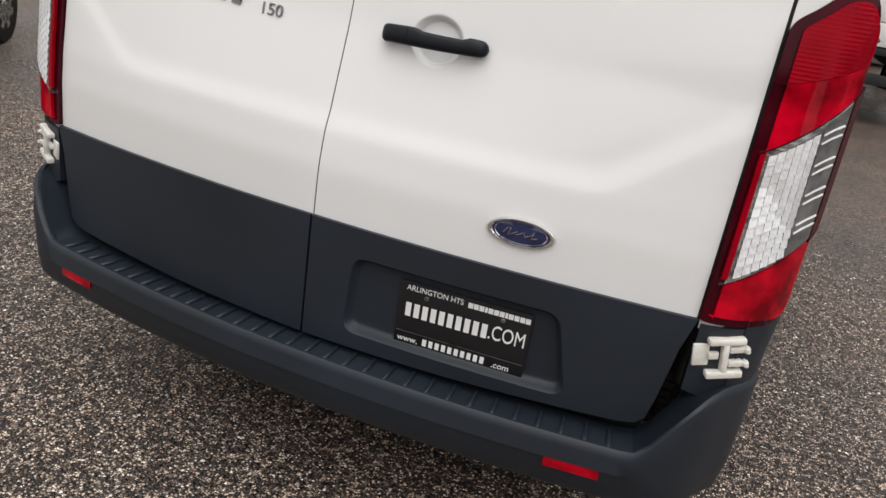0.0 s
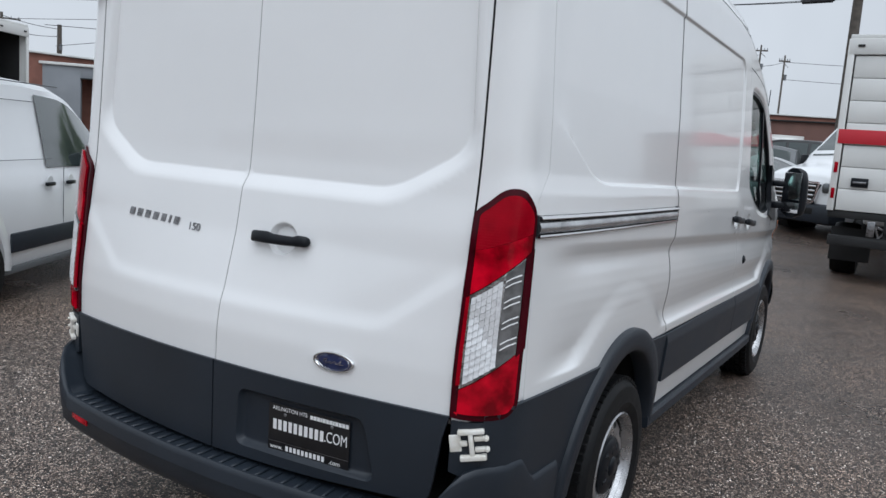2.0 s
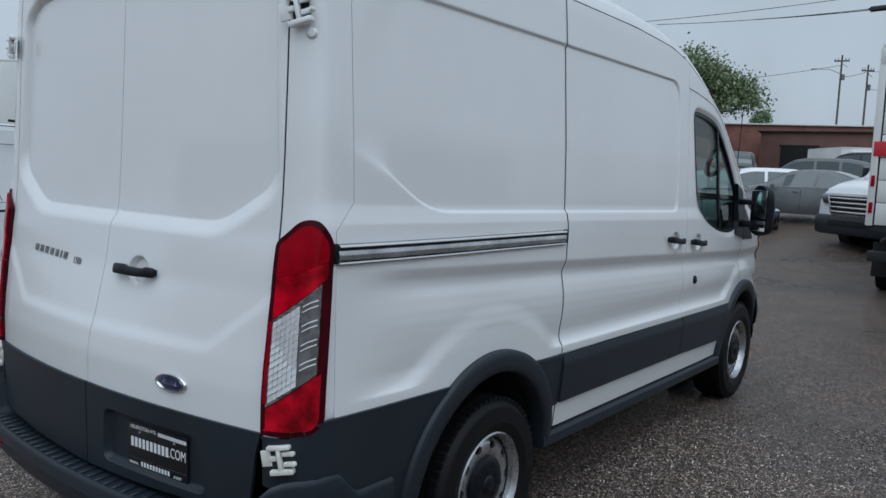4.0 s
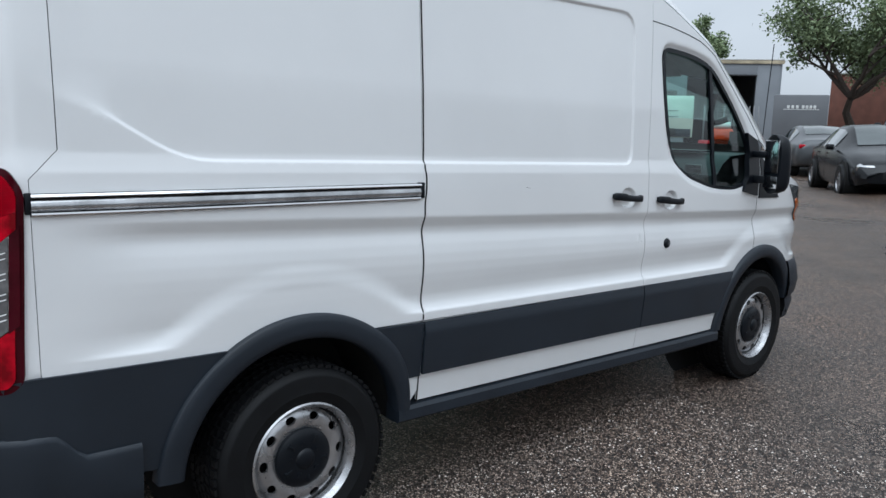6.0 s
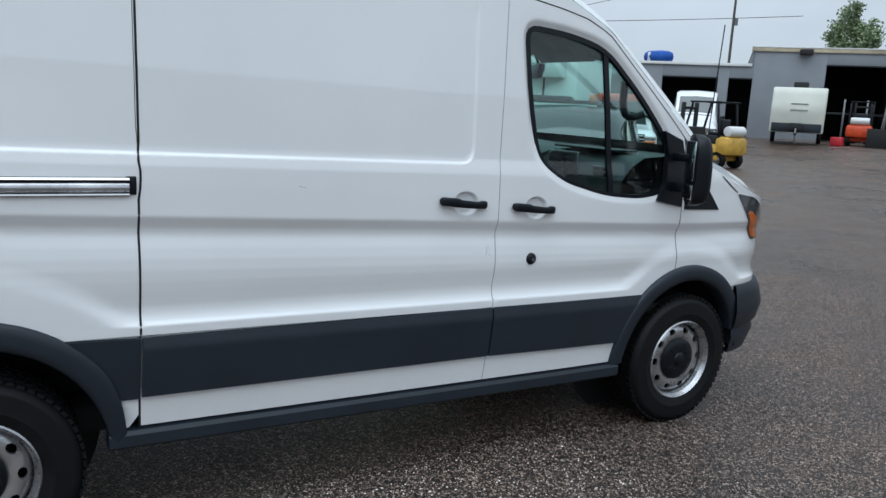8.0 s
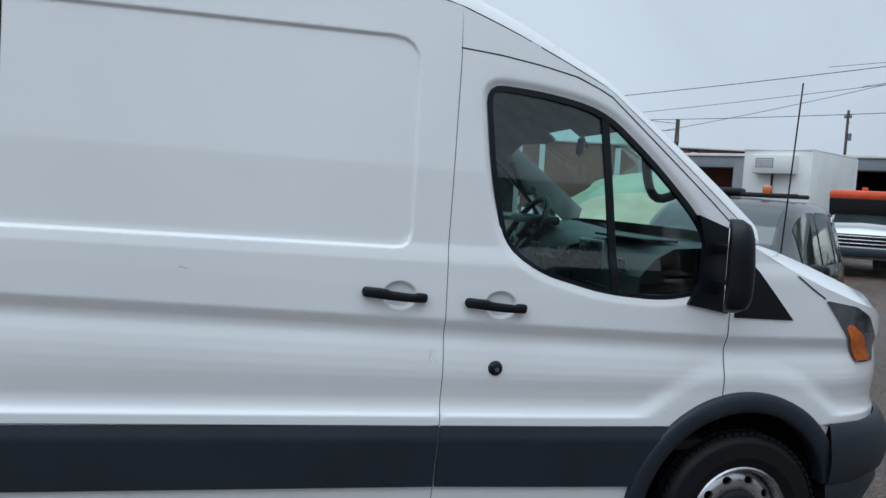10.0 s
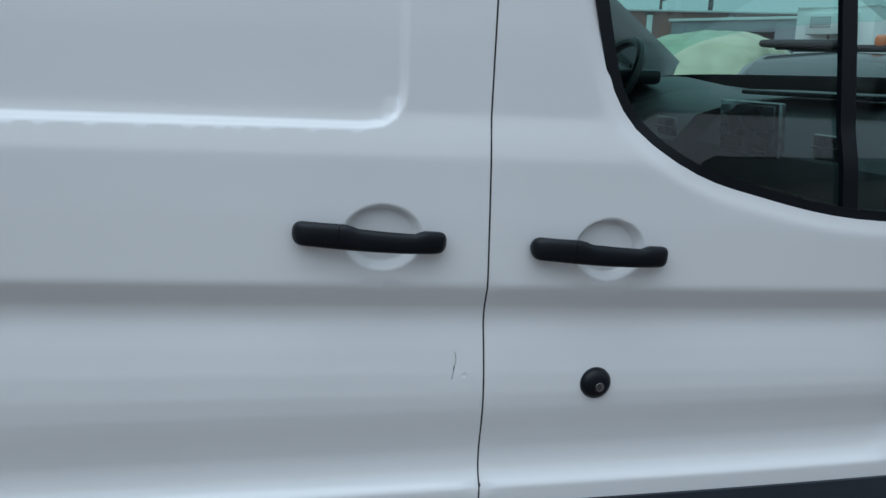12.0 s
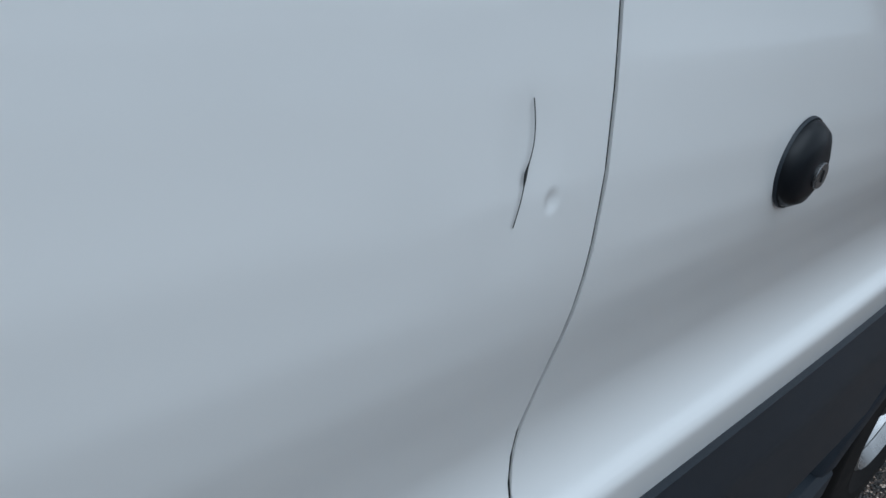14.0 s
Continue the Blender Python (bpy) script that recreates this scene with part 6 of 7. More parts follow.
for sx in (1, -1):
    small_box(connect, "slide_track", (0.012, 1.18, 0.022), (sx * 0.905, -0.19, 1.108), BLACK, "dark sliding door track")
    for y in (1.24, 1.62):
        small_box(connect, "door_handle", (0.03, 0.15, 0.034), (sx * 0.925, y, 0.96), BLACK, "black door handle")
        b = bmesh.new()
        tube(b, 0.050, 0.006, pose(sx * 0.912, y + 0.02, 0.98, 0, 90, 0), 20)
        part("handle_cup", b, WHITE2, connect)
    # shut lines of the blank side panels and the sliding door
    small_box(connect, "belt_line", (0.004, 1.50, 0.005), (sx * 0.889, 0.56, 1.175), SEAMGREY, "", 0.0)
    small_box(connect, "cant_line", (0.004, 1.9, 0.006), (sx * 0.785, 0.25, 1.655), SEAMGREY, "", 0.0)
    small_box(connect, "panel_line", (0.004, 0.006, 0.50), (sx * 0.836, 0.26, 1.420), SEAMGREY, "", 0.0, rot=(18, -13 * sx, 0))
    small_box(connect, "door_line", (0.004, 0.006, 0.48), (sx * 0.914, 0.41, 0.86), SEAMGREY, "", 0.0)
    small_box(connect, "door_line", (0.004, 0.006, 0.60), (sx * 0.914, 1.50, 0.80), SEAMGREY, "", 0.0)
    # swelling over the rear wheel and the crease under the handles
    b = bmesh.new()
    rows = []
    for a in np.linspace(radians(-8), radians(188), 28):
        rows.append([b.verts.new((sx * x, 0.12 + r * math.cos(a), 0.36 + r * math.sin(a))) for r, x in ((0.375, 0.885), (0.385, 0.930), (0.41, 0.936), (0.46, 0.926), (0.53, 0.905))])
    for r0, r1 in zip(rows, rows[1:]):
        for k in range(4):
            b.faces.new((r0[k], r0[k + 1], r1[k + 1], r1[k]))
    bmesh.ops.recalc_face_normals(b, faces=b.faces)
    part("arch_swell", b, WHITE2, connect)
    small_box(connect, "sill", (0.03, 2.0, 0.06), (sx * 0.895, 1.35, 0.285), SEAMGREY)
    small_box(connect, "roof_strip", (0.014, 2.2, 0.010), (sx * 0.70, 0.7, 1.812), SEAMGREY)
    small_box(connect, "rear_corner", (0.05, 0.58, 0.40), (sx * 0.882, -0.55, 0.48), TRIM, "dark plastic bumper corner")
b = bmesh.new()
tube(b, 0.074, 0.004, pose(0.912, 0.07, 1.0, 0, 90, 0), 28)
part("fuel_flap", b, SEAMGREY, connect, "round fuel flap rim")
b = bmesh.new()
tube(b, 0.070, 0.007, pose(0.912, 0.07, 1.0, 0, 90, 0), 28)
part("fuel_flap", b, WHITE2, connect, "round fuel flap")
small_box(connect, "door_mirror", (0.16, 0.10, 0.20), (1.00, 2.30, 1.17), BLACK, "black door mirror", 0.03)

# white estate further along the row, with roof rails
estate = vehicle("estate_car", (-9.86, 2.59, 0), 38,
                 [(-0.95, 0.40, 0.95, 1.45, 0.82, 0.60), (-0.85, 0.35, 1.0, 1.72, 0.88, 0.66), (0.0, 0.32, 1.02, 1.78, 0.92, 0.70), (1.4, 0.32, 1.02, 1.77, 0.92, 0.69), (1.9, 0.32, 1.01, 1.70, 0.92, 0.66), (2.6, 0.32, 1.0, 1.18, 0.91, 0.70), (3.4, 0.34, 0.92, 1.02, 0.88, 0.66), (3.65, 0.38, 0.75, 0.82, 0.76, 0.55)],
                 WHITE2, "white estate car with roof rails in the parked row", [(-0.7, 0.2), (0.28, 1.0), (1.08, 2.0)], [(1.85, 2.55), (-0.93, -0.86)], (0.0, 2.75), 0.35, "car", None, None, 7)
for sx in (1, -1):
    small_box(estate, "roof_rail", (0.035, 1.9, 0.035), (sx * 0.62, 0.45, 1.83), BLACK, "black roof rail")
estate.scale = (1.1, 1.1, 1.1)


def box_truck(at, turn, size, label, stripe=False, open_back=False, cooler=False, cab=True):
    """A box truck whose rear faces its -y, standing on its wheels."""
    w, l, h = size
    root = stand("box_truck", at, turn)
    tagged(root, label, "truck")
    z0 = 1.02
    t = 0.05
    for sx in (1, -1):
        small_box(root, "side_wall", (t, l, h), (sx * (w - t) / 2, l / 2, z0 + h / 2), BOXWHITE)
        small_box(root, "corner_post", (0.09, 0.06, h), (sx * (w / 2 - 0.03), -0.012, z0 + h / 2), BOXWHITE)
        for z in (0.25, 0.62):
            small_box(root, "marker_lamp", (0.05, 0.02, 0.15), (sx * (w / 2 - 0.035), -0.05, z0 + z), DARKRED, "small red marker lamp")
        small_box(root, "side_rail", (0.03, l, 0.07), (sx * (w / 2), l / 2, z0 + 0.03), CHASSIS)
    small_box(root, "front_wall", (w - 2 * t, t, h), (0, l - t / 2, z0 + h / 2), BOXWHITE)
    small_box(root, "roof", (w, l + 0.05, 0.06), (0, l / 2, z0 + h + 0.03), BOXWHITE)
    small_box(root, "floor", (w, l, 0.10), (0, l / 2, z0 - 0.05), CHASSIS)
    small_box(root, "rear_header", (w, 0.07, 0.22), (0, -0.012, z0 + h - 0.11), BOXWHITE)
    for x in (-0.18, 0, 0.18, -w / 2 + 0.15, w / 2 - 0.15):
        small_box(root, "top_lamp", (0.09, 0.02, 0.035), (x, -0.056, z0 + h - 0.10), CHASSIS)
    if open_back:
        for x in (-0.25, 0.45):
            small_box(root, "inner_post", (0.03, 0.03, h - 0.3), (x, 1.4, z0 + h / 2 - 0.1), BOXWHITE, rot=(0, 3, 0))
        # near-black sheets inside the white box paint the shade of its open rear
        small_box(root, "inner_shade", (w - 0.16, 0.02, h - 0.25), (0, l - 0.15, z0 + h / 2 - 0.1), GAP)
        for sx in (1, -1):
            small_box(root, "inner_shade", (0.01, l - 0.3, h - 0.2), (sx * (w / 2 - 0.065), l / 2, z0 + h / 2), CHASSIS)
    else:
        n = 7
        dh = (h - 0.24) / n
        for k in range(n):
            small_box(root, "door_slat", (w - 0.19, 0.03, dh - 0.008), (0, 0.0, z0 + 0.01 + dh * (k + 0.5)), BOXWHITE, "", 0.004)
    if stripe:
        small_box(root, "stripe", (w - 0.02, 0.004, 0.20), (0, -0.0485, z0 + 1.06), REDSTRIPE, "red stripe", 0.001)
        for sx in (1, -1):
            small_box(root, "stripe", (0.004, l, 0.20), (sx * (w / 2 + 0.002), l / 2, z0 + 1.06), REDSTRIPE, "red stripe", 0.001)
        small_box(root, "door_pull", (0.22, 0.03, 0.13), (-w / 2 + 0.36, -0.03, z0 + 0.42), BLACK, "recessed door pull")
        small_box(root, "door_pull_bar", (0.17, 0.02, 0.03), (-w / 2 + 0.36, -0.05, z0 + 0.42), PEWTER)
        small_box(root, "door_latch", (0.16, 0.04, 0.05), (-w / 2 + 0.86, -0.03, z0 + 0.12), CREAM, "worn door latch", rot=(0, 20, 0))
        small_box(root, "door_latch", (0.05, 0.04, 0.12), (-w / 2 + 0.92, -0.03, z0 + 0.14), CREAM, rot=(0, 20, 0))
    if cooler:
        small_box(root, "cooling_unit", (1.35, 0.42, 0.62), (0, l + 0.20, z0 + h - 0.45), BOXWHITE, "white cooling unit", 0.05)
        small_box(root, "cooling_panel", (0.9, 0.01, 0.45), (-0.18, l + 0.415, z0 + h - 0.45), BOXWHITE)
        small_box(root, "cooling_vent", (0.62, 0.012, 0.34), (0.24, l + 0.418, z0 + h - 0.42), GAP, "dark grille")
        for k in range(6):
            small_box(root, "grille_bar", (0.62, 0.014, 0.024), (0.24, l + 0.424, z0 + h - 0.585 + k * 0.066), BOXWHITE, "", 0.002)
        for k in range(9):
            small_box(root, "grille_bar", (0.024, 0.014, 0.34), (-0.06 + k * 0.075, l + 0.426, z0 + h - 0.42), BOXWHITE, "", 0.002)
        small_box(root, "cooling_hose", (0.06, 0.06, 0.8), (0.1, l + 0.06, z0 + h - 1.1), CHASSIS)
    small_box(root, "rear_bumper", (w * 0.96, 0.18, 0.14), (0, 0.02, 0.60), CHASSIS)
    for sx in (1, -1):
        small_box(root, "bumper_arm", (0.08, 0.10, 0.42), (sx * 0.42, 0.08, 0.80), CHASSIS)
        small_box(root, "mud_flap", (0.55, 0.02, 0.5), (sx * (w / 2 - 0.32), 0.45, 0.52), CHASSIS)
        small_box(root, "frame_rail", (0.09, l, 0.20), (sx * 0.42, l / 2, 0.84), CHASSIS)
        small_box(root, "tail_lamp", (0.10, 0.03, 0.22), (sx * 0.62, -0.02, 0.80), PEWTER)
        road_wheel(root, sx * (w / 2 - 0.22), 1.25, 0.40, 0.36, sx)
        road_wheel(root, sx * (w / 2 - 0.16), l + 1.1, 0.40, 0.24, sx)
    if cab:
        small_box(root, "cab", (w * 0.86, 1.5, 1.0), (0, l + 0.80, 1.05), WHITE2, "white cab", 0.12)
        small_box(root, "cab_top", (w * 0.80, 1.0, 0.85), (0, l + 0.60, 1.85), WHITE2, "", 0.15)
        small_box(root, "windscreen", (w * 0.72, 0.02, 0.62), (0, l + 1.10, 1.88), CARGLASS, rot=(-12, 0, 0))
    else:
        small_box(root, "front_axle_beam", (w * 0.8, 0.2, 0.2), (0, l + 1.1, 0.45), CHASSIS)
        small_box(root, "front_frame", (0.9, 1.6, 0.22), (0, l + 0.6, 0.82), CHASSIS)
    return root


box_truck((1.98, 9.70, 0), 0, (2.40, 5.2, 2.42), "white box truck with a red stripe and rolling rear door", stripe=True)
box_truck((-16.1, 7.0, 0), 116, (2.35, 5.0, 2.55), "white box truck with an open empty rear", open_back=True)
box_truck((-21.27, 21.24, 0), 213, (2.2, 4.4, 2.45), "white refrigerated box truck with a cooling unit above the cab", cooler=True, cab=False)

# white panel van facing the walk, behind the striped truck
VAN_ST = [(-3.3, 0.45, 1.15, 2.50, 0.92, 0.80), (-3.1, 0.40, 1.20, 2.62, 0.98, 0.84), (0.0, 0.38, 1.22, 2.66, 1.0, 0.85), (0.9, 0.38, 1.22, 2.58, 1.0, 0.83), (1.3, 0.38, 1.22, 2.35, 0.99, 0.80), (1.95, 0.38, 1.22, 1.60, 0.98, 0.80), (2.15, 0.40, 1.20, 1.44, 0.97, 0.80), (2.65, 0.42, 1.14, 1.31, 0.95, 0.79), (2.86, 0.44, 1.08, 1.22, 0.93, 0.77), (2.93, 0.50, 0.98, 1.08, 0.90, 0.74)]
panel_van = vehicle("panel_van", (1.75, 19.3, 0), 140, VAN_ST, WHITE2, "white panel van with a slatted chrome grille facing the lot", [(0.75, 1.45)], [(1.22, 2.0)], (-1.7, 2.0), 0.36, "van", None, None, 7)


def upright_plate(outline, y0, y1):
    """A plate standing across the nose, from its outline in (x, z)."""
    b = bmesh.new()
    back, front = [[b.verts.new((x, y, z)) for x, z in outline] for y in (y0, y1)]
    b.faces.new(back)
    b.faces.new(front[::-1])
    for k in range(len(outline)):
        b.faces.new((back[k], back[k - 1], front[k - 1], front[k]))
    bmesh.ops.recalc_face_normals(b, faces=b.faces)
    return b


GRILLE = rounded([(-0.64, 1.10), (0.64, 1.10), (0.53, 0.68), (-0.53, 0.68)], [0.07, 0.07, 0.12, 0.12])
grille = part("grille_surround", upright_plate(GRILLE, 2.85, 2.99), CHROME, panel_van, "chrome grille surround")
part("grille", upright_plate(inset(GRILLE, 0.05), 2.95, 2.995), GAP, grille, "dark grille")
for k in range(4):
    small_box(grille, "grille_bar", (1.12 - 0.045 * (3 - k), 0.03, 0.040), (0, 3.0, 0.765 + 0.083 * k), CHROME, "chrome grille bar", 0.012)
small_box(panel_van, "bumper", (1.90, 0.42, 0.36), (0, 2.80, 0.52), TRIM, "dark grey bumper", 0.08)
small_box(panel_van, "lower_intake", (1.1, 0.04, 0.12), (0, 3.0, 0.56), GAP, "dark lower intake", 0.02)
for sx in (1, -1):
    small_box(panel_van, "headlamp", (0.34, 0.34, 0.20), (sx * 0.76, 2.78, 0.99), LAMPGLASS, "headlamp", 0.06, rot=(0, 0, -sx * 24))
    small_box(panel_van, "door_mirror", (0.18, 0.10, 0.32), (sx * 1.12, 1.75, 1.45), BLACK, "black door mirror", 0.03)

SEDAN = [(-1.0, 0.42, 0.80, 0.95, 0.72, 0.52), (-0.92, 0.34, 0.90, 1.05, 0.84, 0.62), (-0.45, 0.28, 0.94, 1.10, 0.90, 0.66), (0.05, 0.24, 0.95, 1.34, 0.915, 0.60), (0.55, 0.22, 0.95, 1.455, 0.92, 0.58), (1.35, 0.22, 0.94, 1.46, 0.92, 0.58), (1.75, 0.22, 0.93, 1.33, 0.92, 0.60), (2.30, 0.22, 0.91, 1.00, 0.91, 0.68), (3.05, 0.24, 0.82, 0.90, 0.89, 0.66), (3.55, 0.30, 0.66, 0.74, 0.84, 0.58), (3.75, 0.36, 0.52, 0.58, 0.70, 0.48)]


def sedan(at, turn, paint, label, rim=None):
    s = vehicle("sedan", at, turn, SEDAN, paint, label, [(0.12, 0.72), (0.78, 1.62)], [(1.50, 2.28), (-0.25, 0.40)], (0.0, 2.80), 0.33, "car", None, rim, 10, group="parked saloon cars")
    for sx in (1, -1):
        small_box(s, "headlamp", (0.34, 0.40, 0.14), (sx * 0.62, 3.42, 0.66), CHROME, "clear headlamp", 0.05, rot=(-18, 0, -sx * 22))
        small_box(s, "tail_lamp", (0.34, 0.14, 0.12), (sx * 0.64, -0.90, 0.86), RED, "red tail lamp", 0.03)
        small_box(s, "door_mirror", (0.16, 0.09, 0.12), (sx * 0.99, 1.85, 0.98), paint, "door mirror", 0.03)
        small_box(s, "window_line", (0.012, 1.9, 0.014), (sx * 0.885, 0.85, 0.955), CHROME)
        for y in (0.62, 1.55):
            small_box(s, "door_gap", (0.006, 0.008, 0.62), (sx * 0.916, y - 0.45, 0.62), GAP)
            small_box(s, "door_handle", (0.02, 0.16, 0.025), (sx * 0.918, y - 0.30, 0.84), paint)
        small_box(s, "fog_lamp", (0.20, 0.06, 0.07), (sx * 0.62, 3.66, 0.42), PEWTER, "fog lamp", 0.02)
    small_box(s, "grille", (0.85, 0.05, 0.16), (0, 3.735, 0.50), GAP, "dark grille", 0.02)
    return s


black_sedan = sedan((-5.9, 21.65, 0), 215, BLACKCAR, "black saloon car with dark spoked wheels", PEWTER)
grey_sedan = sedan((-9.2, 26.7, 0), 37, GREYCAR, "dark grey saloon car with bright spoked wheels", CHROME)
for x, y, tn, p, lb in ((-1.4, 21.4, 84, DIRTYGREY, "silver-grey saloon car in a crowded row"), (-5.6, 34.0, 96, GREYCAR, "grey saloon car in a crowded row"), (-1.2, 33.0, 88, BLACKCAR, "dark saloon car in a crowded row")):
    sedan((x, y, lot_height(x - 1.5, y)), tn, p, lb, CHROME)

# dark utility vehicle behind the saloons
SUV = [(-1.0, 0.45, 1.0, 1.45, 0.80, 0.62), (-0.92, 0.40, 1.05, 1.72, 0.92, 0.72), (-0.2, 0.36, 1.08, 1.85, 0.96, 0.74), (1.2, 0.36, 1.08, 1.86, 0.96, 0.74), (1.75, 0.36, 1.07, 1.74, 0.96, 0.72), (2.35, 0.36, 1.06, 1.20, 0.96, 0.78), (3.3, 0.38, 1.02, 1.12, 0.94, 0.78), (3.65, 0.42, 0.85, 0.95, 0.88, 0.70), (3.75, 0.48, 0.7, 0.8, 0.80, 0.6)]


def utility(at, turn, paint, label):
    s = vehicle("utility_vehicle", at, turn, SUV, paint, label, [(-0.75, -0.05), (0.05, 0.80), (0.90, 1.80)], [(1.62, 2.30)], (0.0, 2.85), 0.38, "car", None, PEWTER, 6)
    for sx in (1, -1):
        small_box(s, "door_mirror", (0.20, 0.12, 0.18), (sx * 1.06, 1.95, 1.12), BLACK, "black door mirror", 0.04)
        small_box(s, "headlamp", (0.30, 0.12, 0.18), (sx * 0.68, 3.68, 0.86), CHROME, "headlamp", 0.03)
        for y in (0.02, 0.86):
            small_box(s, "door_gap", (0.006, 0.010, 0.85), (sx * 0.957, y, 0.85), GAP)
            small_box(s, "door_handle", (0.03, 0.18, 0.03), (sx * 0.96, y + 0.12, 0.98), BLACK)
    small_box(s, "grille", (1.0, 0.05, 0.26), (0, 3.74, 0.78), GAP, "dark grille", 0.02)
    return s


suv = utility((-4.5, 7.1, 0), 222, GREYCAR, "dark grey utility vehicle with an amber lamp on its roof")
suv.scale = (0.93, 0.93, 0.915)
for y, mt in ((0.35, CHASSIS), (0.95, CHASSIS)):
    small_box(suv, "roof_bar", (1.25, 0.06, 0.05), (0, y, 1.91), mt, "roof bar", 0.02)
small_box(suv, "roof_load", (0.75, 0.34, 0.07), (0.38, 0.9, 1.945), CHASSIS, "black bundle on the roof bars", 0.045)
small_box(suv, "warning_lamp", (0.10, 0.10, 0.11), (-0.28, 0.95, 1.97), AMBER, "amber warning lamp", 0.03)
small_box(suv, "dash_paper", (0.20, 0.012, 0.05), (0.20, 2.26, 1.20), BOXWHITE, "slip of paper behind the windscreen", 0.002, rot=(-60, 0, 0))

# car under a pale cover, beside the utility vehicle
COVER = material("pale_green_car_cover", (0.45, 0.475, 0.34), 0.85, noise_scale=2.5, vary=0.22, bump=0.5, bump_scale=5)
covered = stand("covered_car", (-8.2, 7.9, 0), 222)
tagged(covered, "car under a pale yellowish-green fabric cover with loose folds", "car")
bm = bmesh.new()
rows = []
for y in np.linspace(-1.15, 3.75, 50):
    top = float(np.interp(y, [-1.15, -1.0, -0.4, 0.3, 1.2, 1.75, 2.5, 3.4, 3.7, 3.75], [0.9, 1.55, 1.93, 2.05, 2.02, 1.86, 1.38, 1.22, 0.95, 0.5]))
    wide = float(np.interp(y, [-1.15, -0.9, 0, 2.5, 3.5, 3.75], [0.80, 0.93, 1.0, 1.0, 0.92, 0.75]))
    row = []
    for u in np.linspace(-1, 1, 41):
        c = abs(u)
        x = wide * (1 - (1 - min(c / 0.62, 1)) ** 1.0) * (0.80 if c < 0.62 else 0.80 + 0.22 * (c - 0.62) / 0.38)
        z = top * (1 - 0.10 * (c / 0.62) ** 3) if c < 0.62 else top * 0.90 * (1 - (c - 0.62) / 0.38) + 0.10
        fold = 0.022 * math.sin(9.0 * y + 5.0 * u) + 0.016 * math.sin(17.0 * y - 11.0 * u) + 0.03 * (c > 0.62) * math.sin(14 * y)
        row.append(bm.verts.new((math.copysign(x + fold * 0.6 * c, u), y + 0.4 * fold, max(z + fold, 0.03))))
    rows.append(row)
for a, b in zip(rows, rows[1:]):
    for k in range(40):
        bm.faces.new((a[k], b[k], b[k + 1], a[k + 1]))
bm.faces.new(rows[0])
bm.faces.new(rows[-1][::-1])
bmesh.ops.recalc_face_normals(bm, faces=bm.faces)
part("cover", bm, COVER, covered, angle=70)
for y in (0.0, 2.75):
    for sx in (1, -1):
        road_wheel(covered, sx * 0.88, y, 0.33, 0.2, sx)
for x, y, tn, p, lb in ((-1.9, 31.5, 80, BLACKCAR, "dark utility vehicle in a crowded row"), (-3.2, 29.6, 92, GREYCAR, "grey utility vehicle in a crowded row"), (-4.3, 26.0, 118, WHITE2, "white utility vehicle in a crowded row")):
    utility((x, y, lot_height(x - 1.5, y)), tn, p, lb)
dark_suv = utility((-8.6, 33.4, lot_height(-8.6, 33.4)), 200, BLACKCAR, "black utility vehicle parked behind the saloons")
for ob in (black_sedan, grey_sedan, dark_suv, panel_van):
    ob.scale = (1.22, 1.22, 1.22)
utility((-20.8, 25.0, 0), 225, WHITE2, "white utility vehicle behind scrap panels")

# white pick-up with an orange hood over its cab
pickup = vehicle("pickup_truck", (-15.05, 17.7, 0), 228,
                 [(-2.6, 0.5, 1.05, 1.15, 0.94, 0.86), (-0.5, 0.45, 1.08, 1.18, 0.98, 0.88), (-0.4, 0.42, 1.10, 1.80, 0.98, 0.72), (0.9, 0.42, 1.10, 1.84, 0.98, 0.72), (1.3, 0.42, 1.10, 1.70, 0.98, 0.72), (1.9, 0.42, 1.10, 1.26, 0.98, 0.82), (2.9, 0.45, 1.05, 1.18, 0.97, 0.82), (3.1, 0.5, 0.85, 1.0, 0.93, 0.78)],
                 WHITE2, "white pick-up truck with an orange cover above its windscreen", [(-0.2, 0.45), (0.55, 1.4)], [(1.2, 1.88)], (-1.4, 2.2), 0.38, "truck", None, PEWTER, 6)
small_box(pickup, "orange_cover", (1.66, 0.50, 0.25), (0, 1.20, 2.06), ORANGE, "orange cover", 0.085)
small_box(pickup, "cover_knob", (0.14, 0.14, 0.16), (0, 1.05, 2.2), ORANGE)
small_box(pickup, "dark_screen", (1.60, 0.05, 0.80), (0, 1.56, 1.63), GAP, "dark windscreen", 0.02, rot=(-34, 0, 0))
small_box(pickup, "grille", (1.25, 0.06, 0.30), (0, 3.10, 0.92), BLACK, "black grille", 0.03)
for k in range(3):
    small_box(pickup, "grille_bar", (1.2, 0.03, 0.03), (0, 3.15, 0.84 + 0.09 * k), CHROME)
for sx in (1, -1):
    small_box(pickup, "headlamp", (0.34, 0.10, 0.14), (sx * 0.74, 3.08, 0.98), CHROME, "headlamp", 0.03)
    small_box(pickup, "indicator", (0.34, 0.10, 0.06), (sx * 0.74, 3.09, 0.86), AMBER, "amber indicator", 0.02)
small_box(pickup, "bumper", (1.85, 0.20, 0.22), (0, 3.12, 0.62), TRIM, "dark bumper", 0.05)

